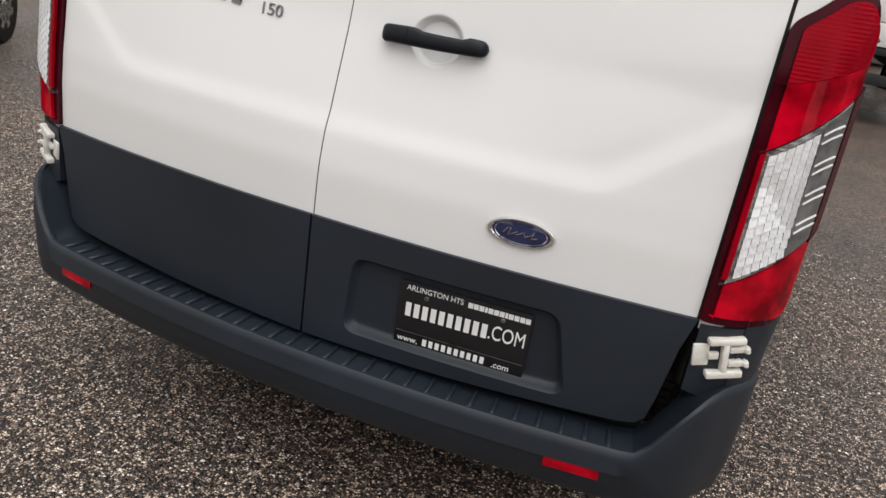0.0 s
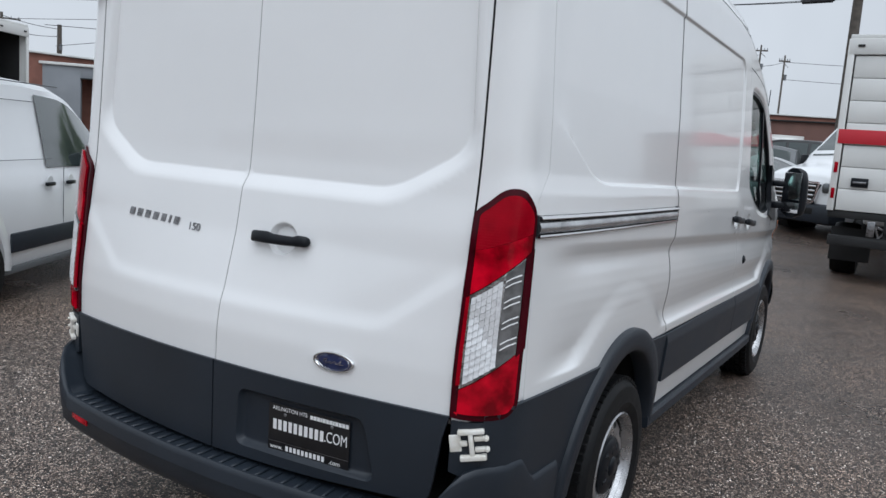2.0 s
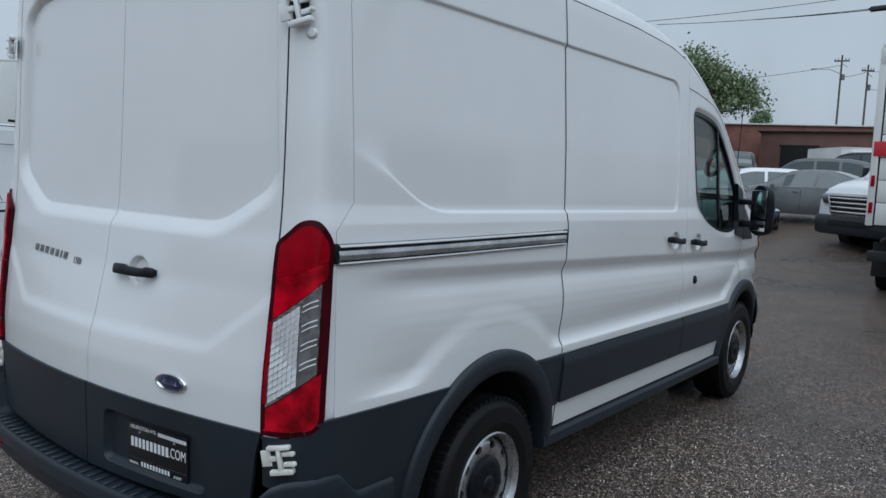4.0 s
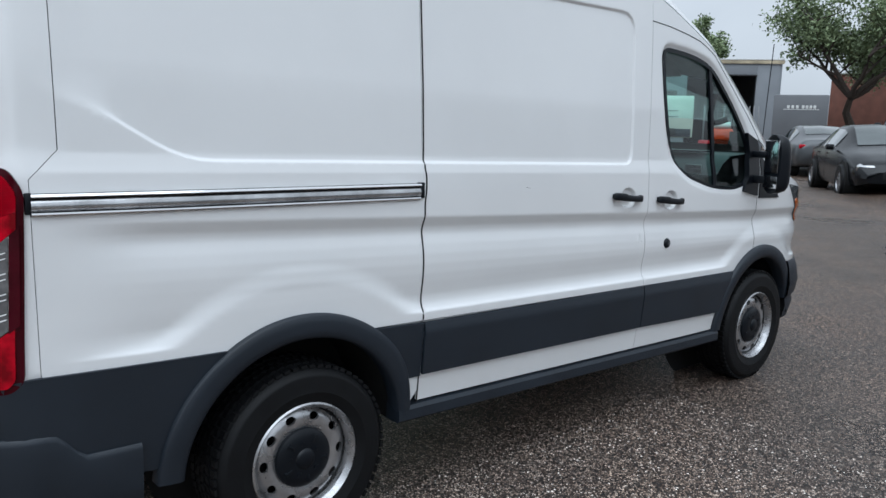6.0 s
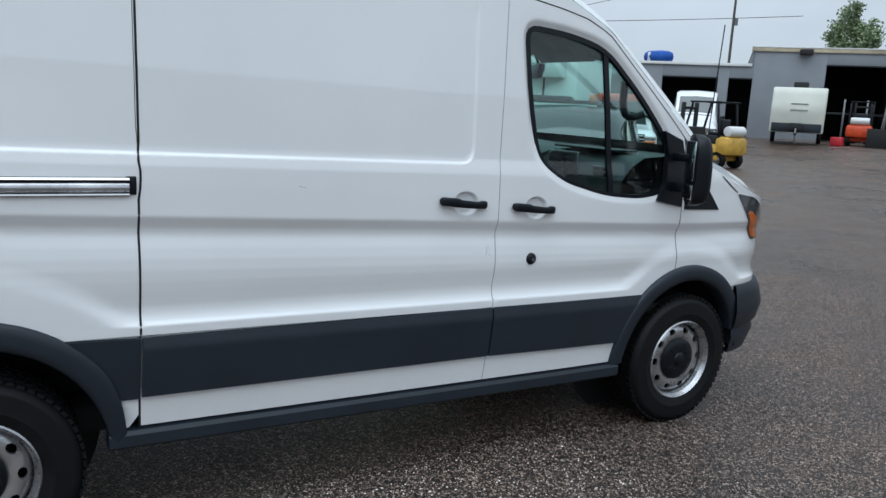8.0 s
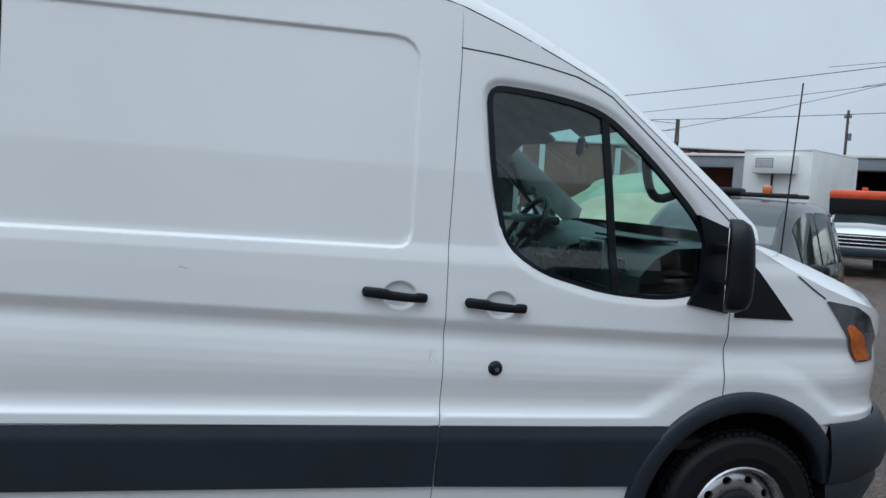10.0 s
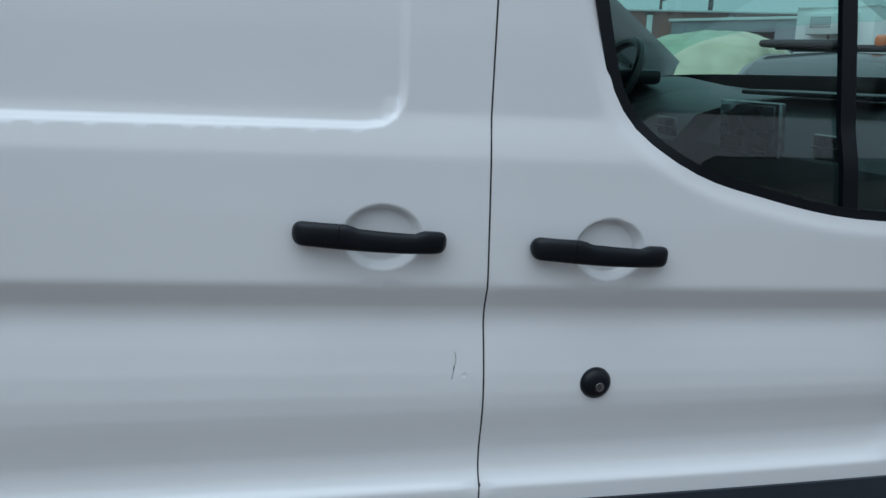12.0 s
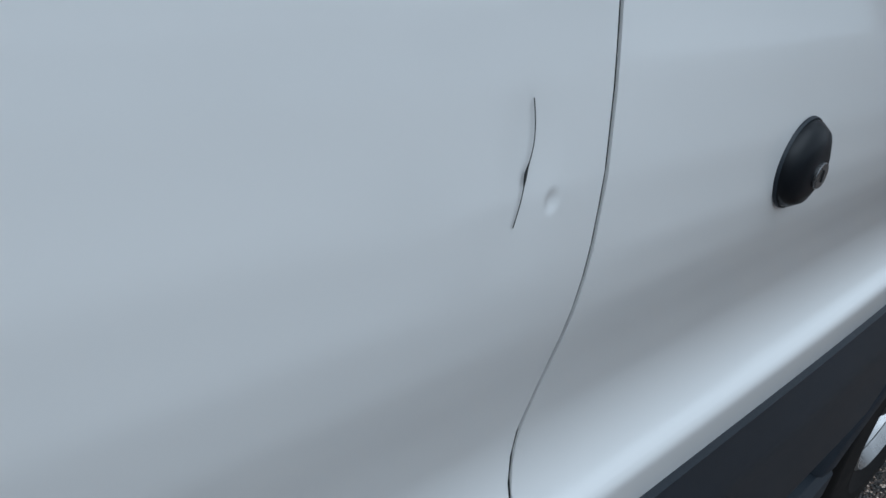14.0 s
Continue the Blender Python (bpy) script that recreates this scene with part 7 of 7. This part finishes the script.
# leaning scrap panels
for k, (x, y, w, h, tn, ln) in enumerate(((-12.6, 16.8, 0.9, 1.5, 30, 14), (-12.4, 17.3, 0.8, 1.3, 20, 18), (-12.1, 17.8, 0.9, 1.1, 48, 12), (-11.6, 17.0, 0.7, 0.8, 10, 20), (-13.0, 17.9, 1.0, 1.7, 35, 9))):
    root = stand("scrap_panel", (x - 2.5, y + 1.9, 0), tn)
    tagged(root, "grey scrap sheet panel leaning in a heap", "panel", "heap of scrap panels")
    small_box(root, "sheet", (w, 0.04, h), (0, 0, h / 2 - 0.01), SCRAP, rot=(ln, 0, 0))
    small_box(root, "stiffener", (w, 0.06, 0.05), (0, -0.05 - 0.3 * h * math.sin(radians(ln)), h * 0.8), SCRAP, rot=(ln, 0, 0))


def forklift(at, turn, paint, label, tank=True):
    """A counterbalance forklift, its forks to its +y."""
    f = stand("forklift", at, turn)
    tagged(f, label, "forklift")
    small_box(f, "chassis", (1.05, 1.55, 0.55), (0, 0.0, 0.50), paint, "", 0.08)
    small_box(f, "counterweight", (1.08, 0.55, 0.62), (0, -0.85, 0.72), paint, "rounded counterweight", 0.16)
    small_box(f, "engine_cover", (0.85, 0.7, 0.30), (0, -0.35, 0.90), CHASSIS, "", 0.06)
    small_box(f, "seat", (0.48, 0.46, 0.12), (0, -0.30, 1.10), BLACK, "black seat", 0.04)
    small_box(f, "seat_back", (0.46, 0.12, 0.45), (0, -0.52, 1.35), BLACK, "", 0.04)
    small_box(f, "dash", (0.7, 0.25, 0.55), (0, 0.62, 1.02), CHASSIS, "", 0.05)
    for sx in (1, -1):
        small_box(f, "guard_post", (0.06, 0.06, 1.25), (sx * 0.46, 0.62, 1.52), BLACK, rot=(14, 0, 0))
        small_box(f, "guard_post", (0.06, 0.06, 1.15), (sx * 0.46, -0.62, 1.55), BLACK, rot=(-8, 0, 0))
        small_box(f, "guard_rail", (0.06, 1.25, 0.06), (sx * 0.46, -0.05, 2.12), BLACK)
        small_box(f, "mast_rail", (0.09, 0.14, 1.95), (sx * 0.33, 0.98, 1.12), CHASSIS, "black mast rail", 0.02)
        small_box(f, "fork", (0.11, 1.05, 0.04), (sx * 0.25, 1.60, 0.10), CHASSIS)
        small_box(f, "fork_upright", (0.11, 0.05, 0.55), (sx * 0.25, 1.10, 0.36), CHASSIS)
        road_wheel(f, sx * 0.46, 0.62, 0.33, 0.24, sx, PEWTER)
        road_wheel(f, sx * 0.43, -0.72, 0.27, 0.20, sx, PEWTER)
    for k in range(6):
        small_box(f, "guard_bar", (0.92, 0.035, 0.03), (0, -0.60 + 0.22 * k, 2.13), BLACK)
    for z in (0.35, 0.75, 1.9):
        small_box(f, "mast_tie", (0.66, 0.08, 0.10), (0, 0.98, z), CHASSIS)
    if tank:
        b = bmesh.new()
        tube(b, 0.17, 0.78, pose(0, -0.95, 1.20, 0, 90, 0), 20, None, 0.05)
        part("gas_bottle", b, BOXWHITE, f, "white gas bottle")
    return f


forklift((-14.4, 21.1, 0), 92, YELLOW, "yellow forklift with a white gas bottle on the wet lot")
orange_lift = forklift((-19.7, 37.9, 0.55), 30, ORANGE, "orange forklift parked in a garage mouth")
orange_lift.scale = (1.08, 1.08, 1.02)
van2 = copy_thing(panel_van, pose(-22.1, 28.8, GROUND_Z, 0, 0, 221))
van2.scale = (1.05, 1.05, 1.05)
van2["label"] = "white panel van parked before the grey workshop"

# ---- the grey workshop ----
F0, FD = Vector((-28.3, 38.6, 0)), Vector((0.766, 0.643, 0)).normalized()
ang = math.degrees(math.atan2(FD.y, FD.x))
shop = stand("workshop_building", tuple(F0), ang)
tagged(shop, "long low grey workshop with open dark garage bays", "building")
bays = [(-34, -30), (-26, -22), (-18.5, -14.5), (-11.5, -5.6), (-4.1, -0.9), (-0.3, 1.0), (4.85, 8.9)]
top, bay_h = 5.55, 4.85
wing_top, wing_bay = 4.62, 3.95      # the long wing is lower than the end bay
edges_ = [-40.0] + [e for b in bays for e in b] + [10.2]
for a, b_ in zip(edges_[0::2], edges_[1::2]):
    h_ = top if b_ > 3 else wing_top
    small_box(shop, "wall", (b_ - a, 0.30, h_), ((a + b_) / 2, 0, h_ / 2), WALLGREY, "", 0.01)
for a, b_ in bays:
    h_, o_ = (top, bay_h) if b_ > 3 else (wing_top, wing_bay)
    small_box(shop, "lintel", (b_ - a, 0.30, h_ - o_), ((a + b_) / 2, 0, (h_ + o_) / 2), WALLGREY, "", 0.01)
    small_box(shop, "bay_frame", (b_ - a, 0.10, 0.08), ((a + b_) / 2, -0.17, o_ - 0.04), CHASSIS)
small_box(shop, "roof", (9.4, 14, 0.25), (5.6, 7.0, top + 0.10), CHASSIS)
small_box(shop, "roof", (41.0, 14, 0.20), (-19.6, 7.0, wing_top + 0.08), CHASSIS)
small_box(shop, "flashing", (9.6, 0.12, 0.22), (5.6, -0.19, top + 0.06), TRIMCREAM, "stained cream roof edge")
small_box(shop, "flashing_top", (9.6, 0.16, 0.06), (5.6, -0.20, top + 0.20), BOXWHITE, "pale roof edge")
small_box(shop, "flashing_top", (41.0, 0.16, 0.16), (-19.6, -0.20, wing_top + 0.08), BOXWHITE, "pale roof edge")
small_box(shop, "step_wall", (0.3, 14, top - wing_top), (1.05, 7.0, (top + wing_top) / 2), WALLGREY)
# back wall and floor near-black, the shade of the bays put into their colour
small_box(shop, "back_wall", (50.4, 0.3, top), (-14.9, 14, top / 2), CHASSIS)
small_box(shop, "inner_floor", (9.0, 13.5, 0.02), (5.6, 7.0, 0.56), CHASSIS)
for x, h_ in ((-40, wing_top), (10.2, top)):
    small_box(shop, "end_wall", (0.3, 14, h_), (x, 7.0, h_ / 2), WALLGREY)
small_box(shop, "wall_lamp", (0.7, 0.35, 0.32), (3.7, -0.40, top - 0.05), CHASSIS, "dark wall floodlight", 0.05)
for x in (6.2, 7.4, 8.4):
    small_box(shop, "bay_post", (0.10, 0.10, 3.0), (x, 1.2, 1.5), PEWTER)
small_box(shop, "bay_shelf", (3.6, 0.6, 0.12), (6.9, 3.5, 2.2), SCRAP)
tarp = small_box(None, "roof_tarp", (1.65, 1.2, 0.72), (0, 0, 0), BLUETARP, bevel=0.30)
small_box(tarp, "pale_patch", (0.30, 0.9, 0.60), (-0.25, -0.16, -0.02), BOXWHITE, "pale patch", 0.12)
tarp.matrix_world = Matrix.Translation(F0 + FD * -5.3 + Vector((0, 1.2, wing_top + 0.45)))
tagged(tarp, "blue tarp bundle on the workshop roof", "tarp")

# pale camper before the workshop
cp = Vector((-21.4, 35.3, 0.55))
camper = stand("camper_trailer", tuple(cp), 35)
tagged(camper, "pale cream camper trailer with a dark lower front", "trailer")
b = bmesh.new()
prof = rounded([(-2.2, 0.55), (2.2, 0.55), (2.2, 2.75), (-2.05, 2.75), (-2.35, 1.7)], [0.05, 0.05, 0.25, 0.35, 0.3])
rows = [[b.verts.new((x, y, z)) for y, z in prof] for x in (-1.25, -1.18, 1.18, 1.25)]
for r, sc in ((rows[0], 0.97), (rows[3], 0.97)):
    for v_ in r:
        v_.co.y *= sc
        v_.co.z = 1.65 + (v_.co.z - 1.65) * sc
for a, c in zip(rows, rows[1:]):
    for k in range(len(prof)):
        b.faces.new((a[k], a[(k + 1) % len(prof)], c[(k + 1) % len(prof)], c[k]))
b.faces.new(rows[0])
b.faces.new(rows[-1][::-1])
bmesh.ops.recalc_face_normals(b, faces=b.faces)
part("shell", b, CAMPER, camper, "pale cream shell")
small_box(camper, "rock_guard", (2.3, 0.06, 0.42), (0, -2.28, 0.80), TRIM, "dark front guard", 0.02)
small_box(camper, "front_box", (0.7, 0.45, 0.35), (0, -2.55, 0.85), CHASSIS, "", 0.04)
small_box(camper, "drawbar", (0.12, 1.3, 0.10), (0, -2.9, 0.50), CHASSIS)
small_box(camper, "jack", (0.08, 0.08, 0.7), (0, -3.1, 0.42), PEWTER)
small_box(camper, "roof_unit", (0.7, 0.9, 0.30), (0, -1.0, 2.88), CHASSIS, "dark roof unit", 0.06)
for z in (1.65, 1.95):
    small_box(camper, "graphic", (0.8, 0.01, 0.05), (0.05, -2.36 + (z - 1.7) * 0.2, z), TRAILERGREY, rot=(-14, 0, 0))
for sx in (1, -1):
    road_wheel(camper, sx * 1.12, 0.2, 0.34, 0.2, sx)
camper.scale = (0.95, 0.95, 0.97)
cone = stand("red_box", tuple(cp + Vector((2.0, 0.4, 0))), 20)
tagged(cone, "small red box on the ground by the camper", "box")
small_box(cone, "box_body", (0.55, 0.4, 0.42), (0, 0, 0.21), REDSTRIPE, bevel=0.05)

# grey enclosed trailer
trailer = stand("enclosed_trailer", (-15.5, 37.4, 0.55), 24)
tagged(trailer, "grey enclosed trailer with pale lettering bars", "trailer")
small_box(trailer, "body", (2.45, 2.0, 2.25), (0.25, 0, 1.62), TRAILERGREY, "", 0.06)
for x in (-0.50, -0.30, -0.10, 0.16, 0.33, 0.50, 0.67):
    small_box(trailer, "lettering_bar", (0.12, 0.02, 0.15), (x + 0.2, -1.01, 2.16), BOXWHITE, "", 0.005)
small_box(trailer, "lettering_line", (1.6, 0.02, 0.03), (0.28, -1.01, 2.04), BOXWHITE, "", 0.005)
small_box(trailer, "frame", (2.5, 1.9, 0.15), (0.25, 0, 0.52), CHASSIS)
for sx in (1, -1):
    w = road_wheel(trailer, sx * 0.45, -0.9, 0.34, 0.22, 1)
    w.matrix_local = pose(sx * 0.45, -0.90, 0.34, 90, 0, 0)
for k in range(4):
    small_box(trailer, "ladder_rail", (0.05, 0.05, 2.2), (-1.65 - 0.28 * k, 0.2 * k, 1.1), PEWTER, rot=(0, 3 * k - 4, 0))
small_box(trailer, "stand_shelf", (1.3, 0.5, 0.9), (-2.4, 0.5, 0.45), CHASSIS)

# ---- far buildings ----


def low_building(at, turn, w, d, h, wall, label, fascia=None, openings=(), edge=None):
    g = stand("low_building", at, turn)
    tagged(g, label, "building")
    small_box(g, "wall", (w, d, h), (0, d / 2, h / 2), wall, "", 0.02)
    if fascia:
        small_box(g, "fascia", (w + 0.3, 0.3, h * 0.30), (0, -0.08, h * 0.86), fascia, "dark fascia", 0.02)
    small_box(g, "roof_edge", (w + 0.4, d + 0.4, 0.12), (0, d / 2, h + 0.05), edge or BOXWHITE, "", 0.02)
    for x, ww, hh, mt in openings:
        small_box(g, "door", (ww, 0.12, hh), (x, -0.04, hh / 2), mt, "", 0.02)
        small_box(g, "door_frame", (ww + 0.2, 0.14, 0.12), (x, -0.05, hh + 0.05), CHASSIS)
    return g


low_building((3, 62.6, 0), 6, 36, 7, 5.15, BROWN, "long low brown brick building across the street", None, ((-15.2, 2.6, 4.1, GAP), (1.0, 8.0, 3.2, BOXWHITE)), CHASSIS)
low_building((-12.7, 66.6, 0), 20, 26, 14, 6.0, BRICK, "red brick building behind the tree", None, ((6, 3, 3, GAP),))
low_building((-46, 16, 0), 78, 40, 12, 5.2, BRICK, "red brick building with pale posts beyond the parked row", None, tuple((x, 0.35, 5.0, BOXWHITE) for x in range(-17, 18, 5)))
box_truck((-7.2, 46.6, 0), 213, (2.2, 4.4, 2.30), "white refrigerated box truck before the brown building", cooler=True, cab=False)


# ---- the unseen far side of the lot, behind the walk ----
# out of view, added to darken the reflections and light on the van's paint
low_building((24, 12, 0), -92, 52, 12, 4.2, WALLGREY, "long grey building out of view, added to darken reflections in the van", None, ((-14, 4, 3.6, GAP), (-2, 4, 3.6, GAP), (11, 3, 3.2, BOXWHITE)))
low_building((-4, -27, 0), 184, 60, 12, 4.4, BRICK, "red brick building out of view, added to darken reflections in the van", None, ((-12, 4, 3.4, GAP), (9, 4, 3.4, BOXWHITE)))


# ---- trees ----
LEAF = bpy.data.materials.new("green_leaves")
LEAF.use_nodes = True
ln = LEAF.node_tree
lg = ln.nodes.new("ShaderNodeNewGeometry")
lr = ln.nodes.new("ShaderNodeValToRGB")
lr.color_ramp.elements[0].color, lr.color_ramp.elements[1].color = (0.10, 0.14, 0.065, 1), (0.26, 0.32, 0.16, 1)
ln.links.new(lg.outputs["Random Per Island"], lr.inputs["Fac"])
ln.links.new(lr.outputs["Color"], ln.nodes["Principled BSDF"].inputs["Base Color"])
ln.nodes["Principled BSDF"].inputs["Roughness"].default_value = 0.6


def tree(at, height, spread, trunk_h, seed, leaves=5200, lean=0.0):
    """A broadleaf tree: forked trunk and limbs, leaves in loose clumps."""
    rg = np.random.default_rng(seed)
    root = stand("tree", at)
    tagged(root, "broadleaf tree with an open spreading crown", "tree")
    bm = bmesh.new()
    clumps = []

    def limb(p, d, length, r, depth):
        pts = [p]
        for _ in range(4):
            d = (d + Vector(rg.normal(0, 0.16, 3))).normalized()
            if d.z < 0.05:
                d.z = 0.1
            pts.append(pts[-1] + d * length / 4)
        rings = []
        for i, q in enumerate(pts):
            rr = r * (1 - 0.5 * i / 4)
            t = (pts[min(i + 1, 4)] - pts[max(i - 1, 0)]).normalized()
            s = t.orthogonal().normalized()
            u = t.cross(s)
            rings.append([bm.verts.new(q + s * rr * math.cos(a) + u * rr * math.sin(a)) for a in np.linspace(0, 2 * math.pi, 7)[:-1]])
        for a, c in zip(rings, rings[1:]):
            for k in range(6):
                bm.faces.new((a[k], a[(k + 1) % 6], c[(k + 1) % 6], c[k]))
        if depth == 0:
            clumps.append(pts[-1])
            clumps.append(pts[-2])
            return
        for _ in range(3 if depth > 1 else 4):
            side = Vector((*rg.normal(0, 1, 2), rg.uniform(-0.15, 0.75))).normalized()
            limb(pts[rg.integers(2, 5)], (d * 0.55 + side * 0.8).normalized(), length * rg.uniform(0.55, 0.8), r * 0.5, depth - 1)

    base_p = Vector((0, 0, -0.05))
    limb(base_p, Vector((lean, 0, 1)), trunk_h, 0.035 * height, 0)
    clumps.clear()
    tip = Vector((lean * trunk_h, 0, trunk_h * 0.97))
    for k in range(6):
        a = 2 * math.pi * k / 6 + rg.uniform(-0.3, 0.3)
        limb(tip - Vector((0, 0, 0.1 * trunk_h)), Vector((math.cos(a) * 0.9, math.sin(a) * 0.9, rg.uniform(0.5, 1.1))).normalized(), spread * rg.uniform(0.45, 0.62), 0.018 * height, 2)
    part("trunk", bm, BARK, root, "dark forked trunk")
    zs = [c.z for c in clumps]
    zmax = max(zs)
    pts = np.array([tuple(c) for c in clumps])
    pts[:, 2] = trunk_h + (pts[:, 2] - trunk_h) * (height - trunk_h - 0.5) / max(zmax - trunk_h, 0.1)
    rad = np.hypot(pts[:, 0], pts[:, 1])
    pts[:, :2] *= np.minimum(1, spread / np.maximum(rad, 1e-3))[:, None]
    pick_ = rg.integers(0, len(pts), leaves)
    c = pts[pick_] + rg.normal(0, 0.085 * spread, (leaves, 3)) * (1, 1, 0.75)
    s = rg.uniform(0.05, 0.12, leaves) * (height / 8) ** 0.5 * 1.15
    e1 = rg.normal(0, 1, (leaves, 3))
    e1 /= np.linalg.norm(e1, axis=1)[:, None]
    e2 = np.cross(e1, rg.normal(0, 1, (leaves, 3)))
    e2 /= np.linalg.norm(e2, axis=1)[:, None]
    quad = np.stack([c - e1 * s[:, None], c + e2 * s[:, None] * 0.6, c + e1 * s[:, None], c - e2 * s[:, None] * 0.6], 1)
    me = bpy.data.meshes.new("crown")
    me.from_pydata(quad.reshape(-1, 3).tolist(), [], (np.arange(leaves * 4).reshape(-1, 4)).tolist())
    me.materials.append(LEAF)
    ob = new("crown", me)
    ob.parent = root
    ob["label"] = "uneven crown of green leaves"
    return root


tree((-19.9, 54.1, 0), 11.4, 6.8, 4.4, 3, 30000)
tree((-32.3, 55.6, 0), 10.6, 2.9, 5.0, 8, 9000)
tree((-17.6, 69.5, 0), 9.6, 1.6, 4.6, 5, 5000)


# ---- poles and cables ----


def utility_pole(at, h, label, arm=1.2, turn=0.0, r=0.13, lamp=False):
    p = stand("utility_pole", at, turn)
    tagged(p, label, "pole", "utility poles")
    b = bmesh.new()
    tube(b, r, h, pose(0, 0, h / 2), 12, r * 0.65)
    part("pole", b, POLEWOOD, p)
    if arm:
        small_box(p, "crossarm", (arm * 2, 0.10, 0.12), (0, 0, h - 0.5), POLEWOOD)
        for x in (-arm * 0.9, -arm * 0.5, arm * 0.5, arm * 0.9):
            b = bmesh.new()
            tube(b, 0.045, 0.18, pose(x, 0, h - 0.35), 8, 0.03)
            part("insulator", b, PEWTER, p)
        small_box(p, "brace", (0.04, 0.04, arm * 1.1), (arm * 0.35, 0, h - 0.85), POLEWOOD, rot=(0, -50, 0))
    b = bmesh.new()
    tube(b, 0.13, 0.50, pose(0.20, 0, h - 1.9), 12)
    part("transformer", b, TRAILERGREY, p)
    if lamp:
        b = bmesh.new()
        sweep(b, [(-0.05, 0, h - 1.6), (-0.9, 0, h - 1.2), (-1.9, 0, h - 1.15)], disc_section(0.03, 6), up=(0, 1, 0))
        box(b, (0.55, 0.2, 0.10), pose(-2.1, 0, h - 1.15), 0.03)
        part("lamp_arm", b, PEWTER, p)
    return p


P1 = utility_pole((-12.1, 73.2, 0), 12.5, "wooden utility pole with a street lamp arm", 0.6, 10, 0.11, True)
P2 = utility_pole((-9.9, 72.6, 0), 11.5, "wooden utility pole with a crossarm", 0.5, 30, 0.11)
P3 = utility_pole((-1.05, 30.7, lot_height(-1.05, 30.7)), 11.5, "thick wooden utility pole", 0, 0, 0.22)
P4 = utility_pole((-68.2, 36.2, 0), 10.2, "distant wooden utility pole with a crossarm", 1.5, 70, 0.18)
P5 = utility_pole((-63.5, 38.6, 0), 9.4, "wooden utility pole with a bent conduit", 0, 0, 0.28)
P6 = utility_pole((-44.8, 41.5, 0), 8.8, "wooden utility pole behind the workshop", 0.25, 40)
P7 = utility_pole((-38.5, 50.0, 0), 10.7, "wooden utility pole behind the workshop", 0.0, 40)


def cable(a, b_, sag=0.4, r=0.02):
    bm = bmesh.new()
    pts = [Vector(a).lerp(Vector(b_), t) - Vector((0, 0, 4 * sag * t * (1 - t))) for t in np.linspace(0, 1, 22)]
    sweep(bm, pts, disc_section(r, 5))
    tagged(part("overhead_cable", bm, CABLE), "thin black overhead cable between poles", "cable", "overhead cables")
closure = bmesh.new()
tube(closure, 0.10, 1.05, pose(-2.27, 29.4, 7.76, 0, 88, 0), 14, None, 0.03)
for x in (-2.7, -1.84):
    tube(closure, 0.045, 0.30, pose(x, 29.4, 7.76, 0, 88, 0), 10)
tagged(part("cable_closure", closure, CABLE), "black splice box on the overhead cable", "splice box")
cable((-6.5, 28.6, 7.55), (-1.45, 29.5, 7.80), 0.05, 0.017)
cable((-23.9, 6.1, 8.9), (-15.1, 18.1, 10.0), 0.15, 0.017)
cable((-19.9, 13.6, 9.7), (-5.4, 23.4, 10.4), 0.15, 0.017)
cable((-10.7, 20.7, 10.2), (0.4, 24.1, 10.1), 0.15, 0.017)
cable((-30.4, 3.8, 9.0), (0.9, 29.8, 11.3), 0.15, 0.017)
cable((-68.2, 36.2, 9.9), (-63.5, 38.6, 9.0), 0.15, 0.025)
cable((-63.5, 38.6, 8.4), (-68.2, 36.2, 8.9), 0.25, 0.025)
cable((-15.5, 23.5, 9.4), (2.4, 28.6, 10.7), 0.15, 0.012)
cable((-11.3, 28.0, 7.7), (1.0, 30.6, 8.8), 0.15, 0.012)
cable((-10.3, 28.3, 7.6), (-0.6, 30.5, 8.1), 0.15, 0.012)
cable((-12.1, 73.2, 10.6), (-9.9, 72.6, 10.9), 0.1, 0.02)
cable((-12.1, 73.2, 11.6), (-34.0, 80.0, 11.0), 0.3, 0.02)
cable((-9.9, 72.6, 9.4), (16.0, 78.0, 9.6), 0.4, 0.02)
cable((-9.9, 72.6, 10.9), (16.0, 78.0, 11.2), 0.4, 0.02)
cable((-34.3, 15.8, 6.4), (-19.8, 34.0, 9.0), 0.15, 0.017)
cable((-34.8, 17.2, 5.7), (-20.5, 34.7, 8.5), 0.15, 0.012)
cable((-31.6, 18.2, 4.6), (-23.0, 29.4, 7.9), 0.15, 0.012)
cable((-25.7, 26.3, 7.0), (-21.2, 30.5, 8.3), 0.15, 0.012)
cable((-45.8, 26.4, 7.1), (-29.4, 45.7, 8.2), 0.15, 0.02)
cable((-28.2, 26.5, 8.2), (-15.7, 36.4, 9.2), 0.15, 0.012)
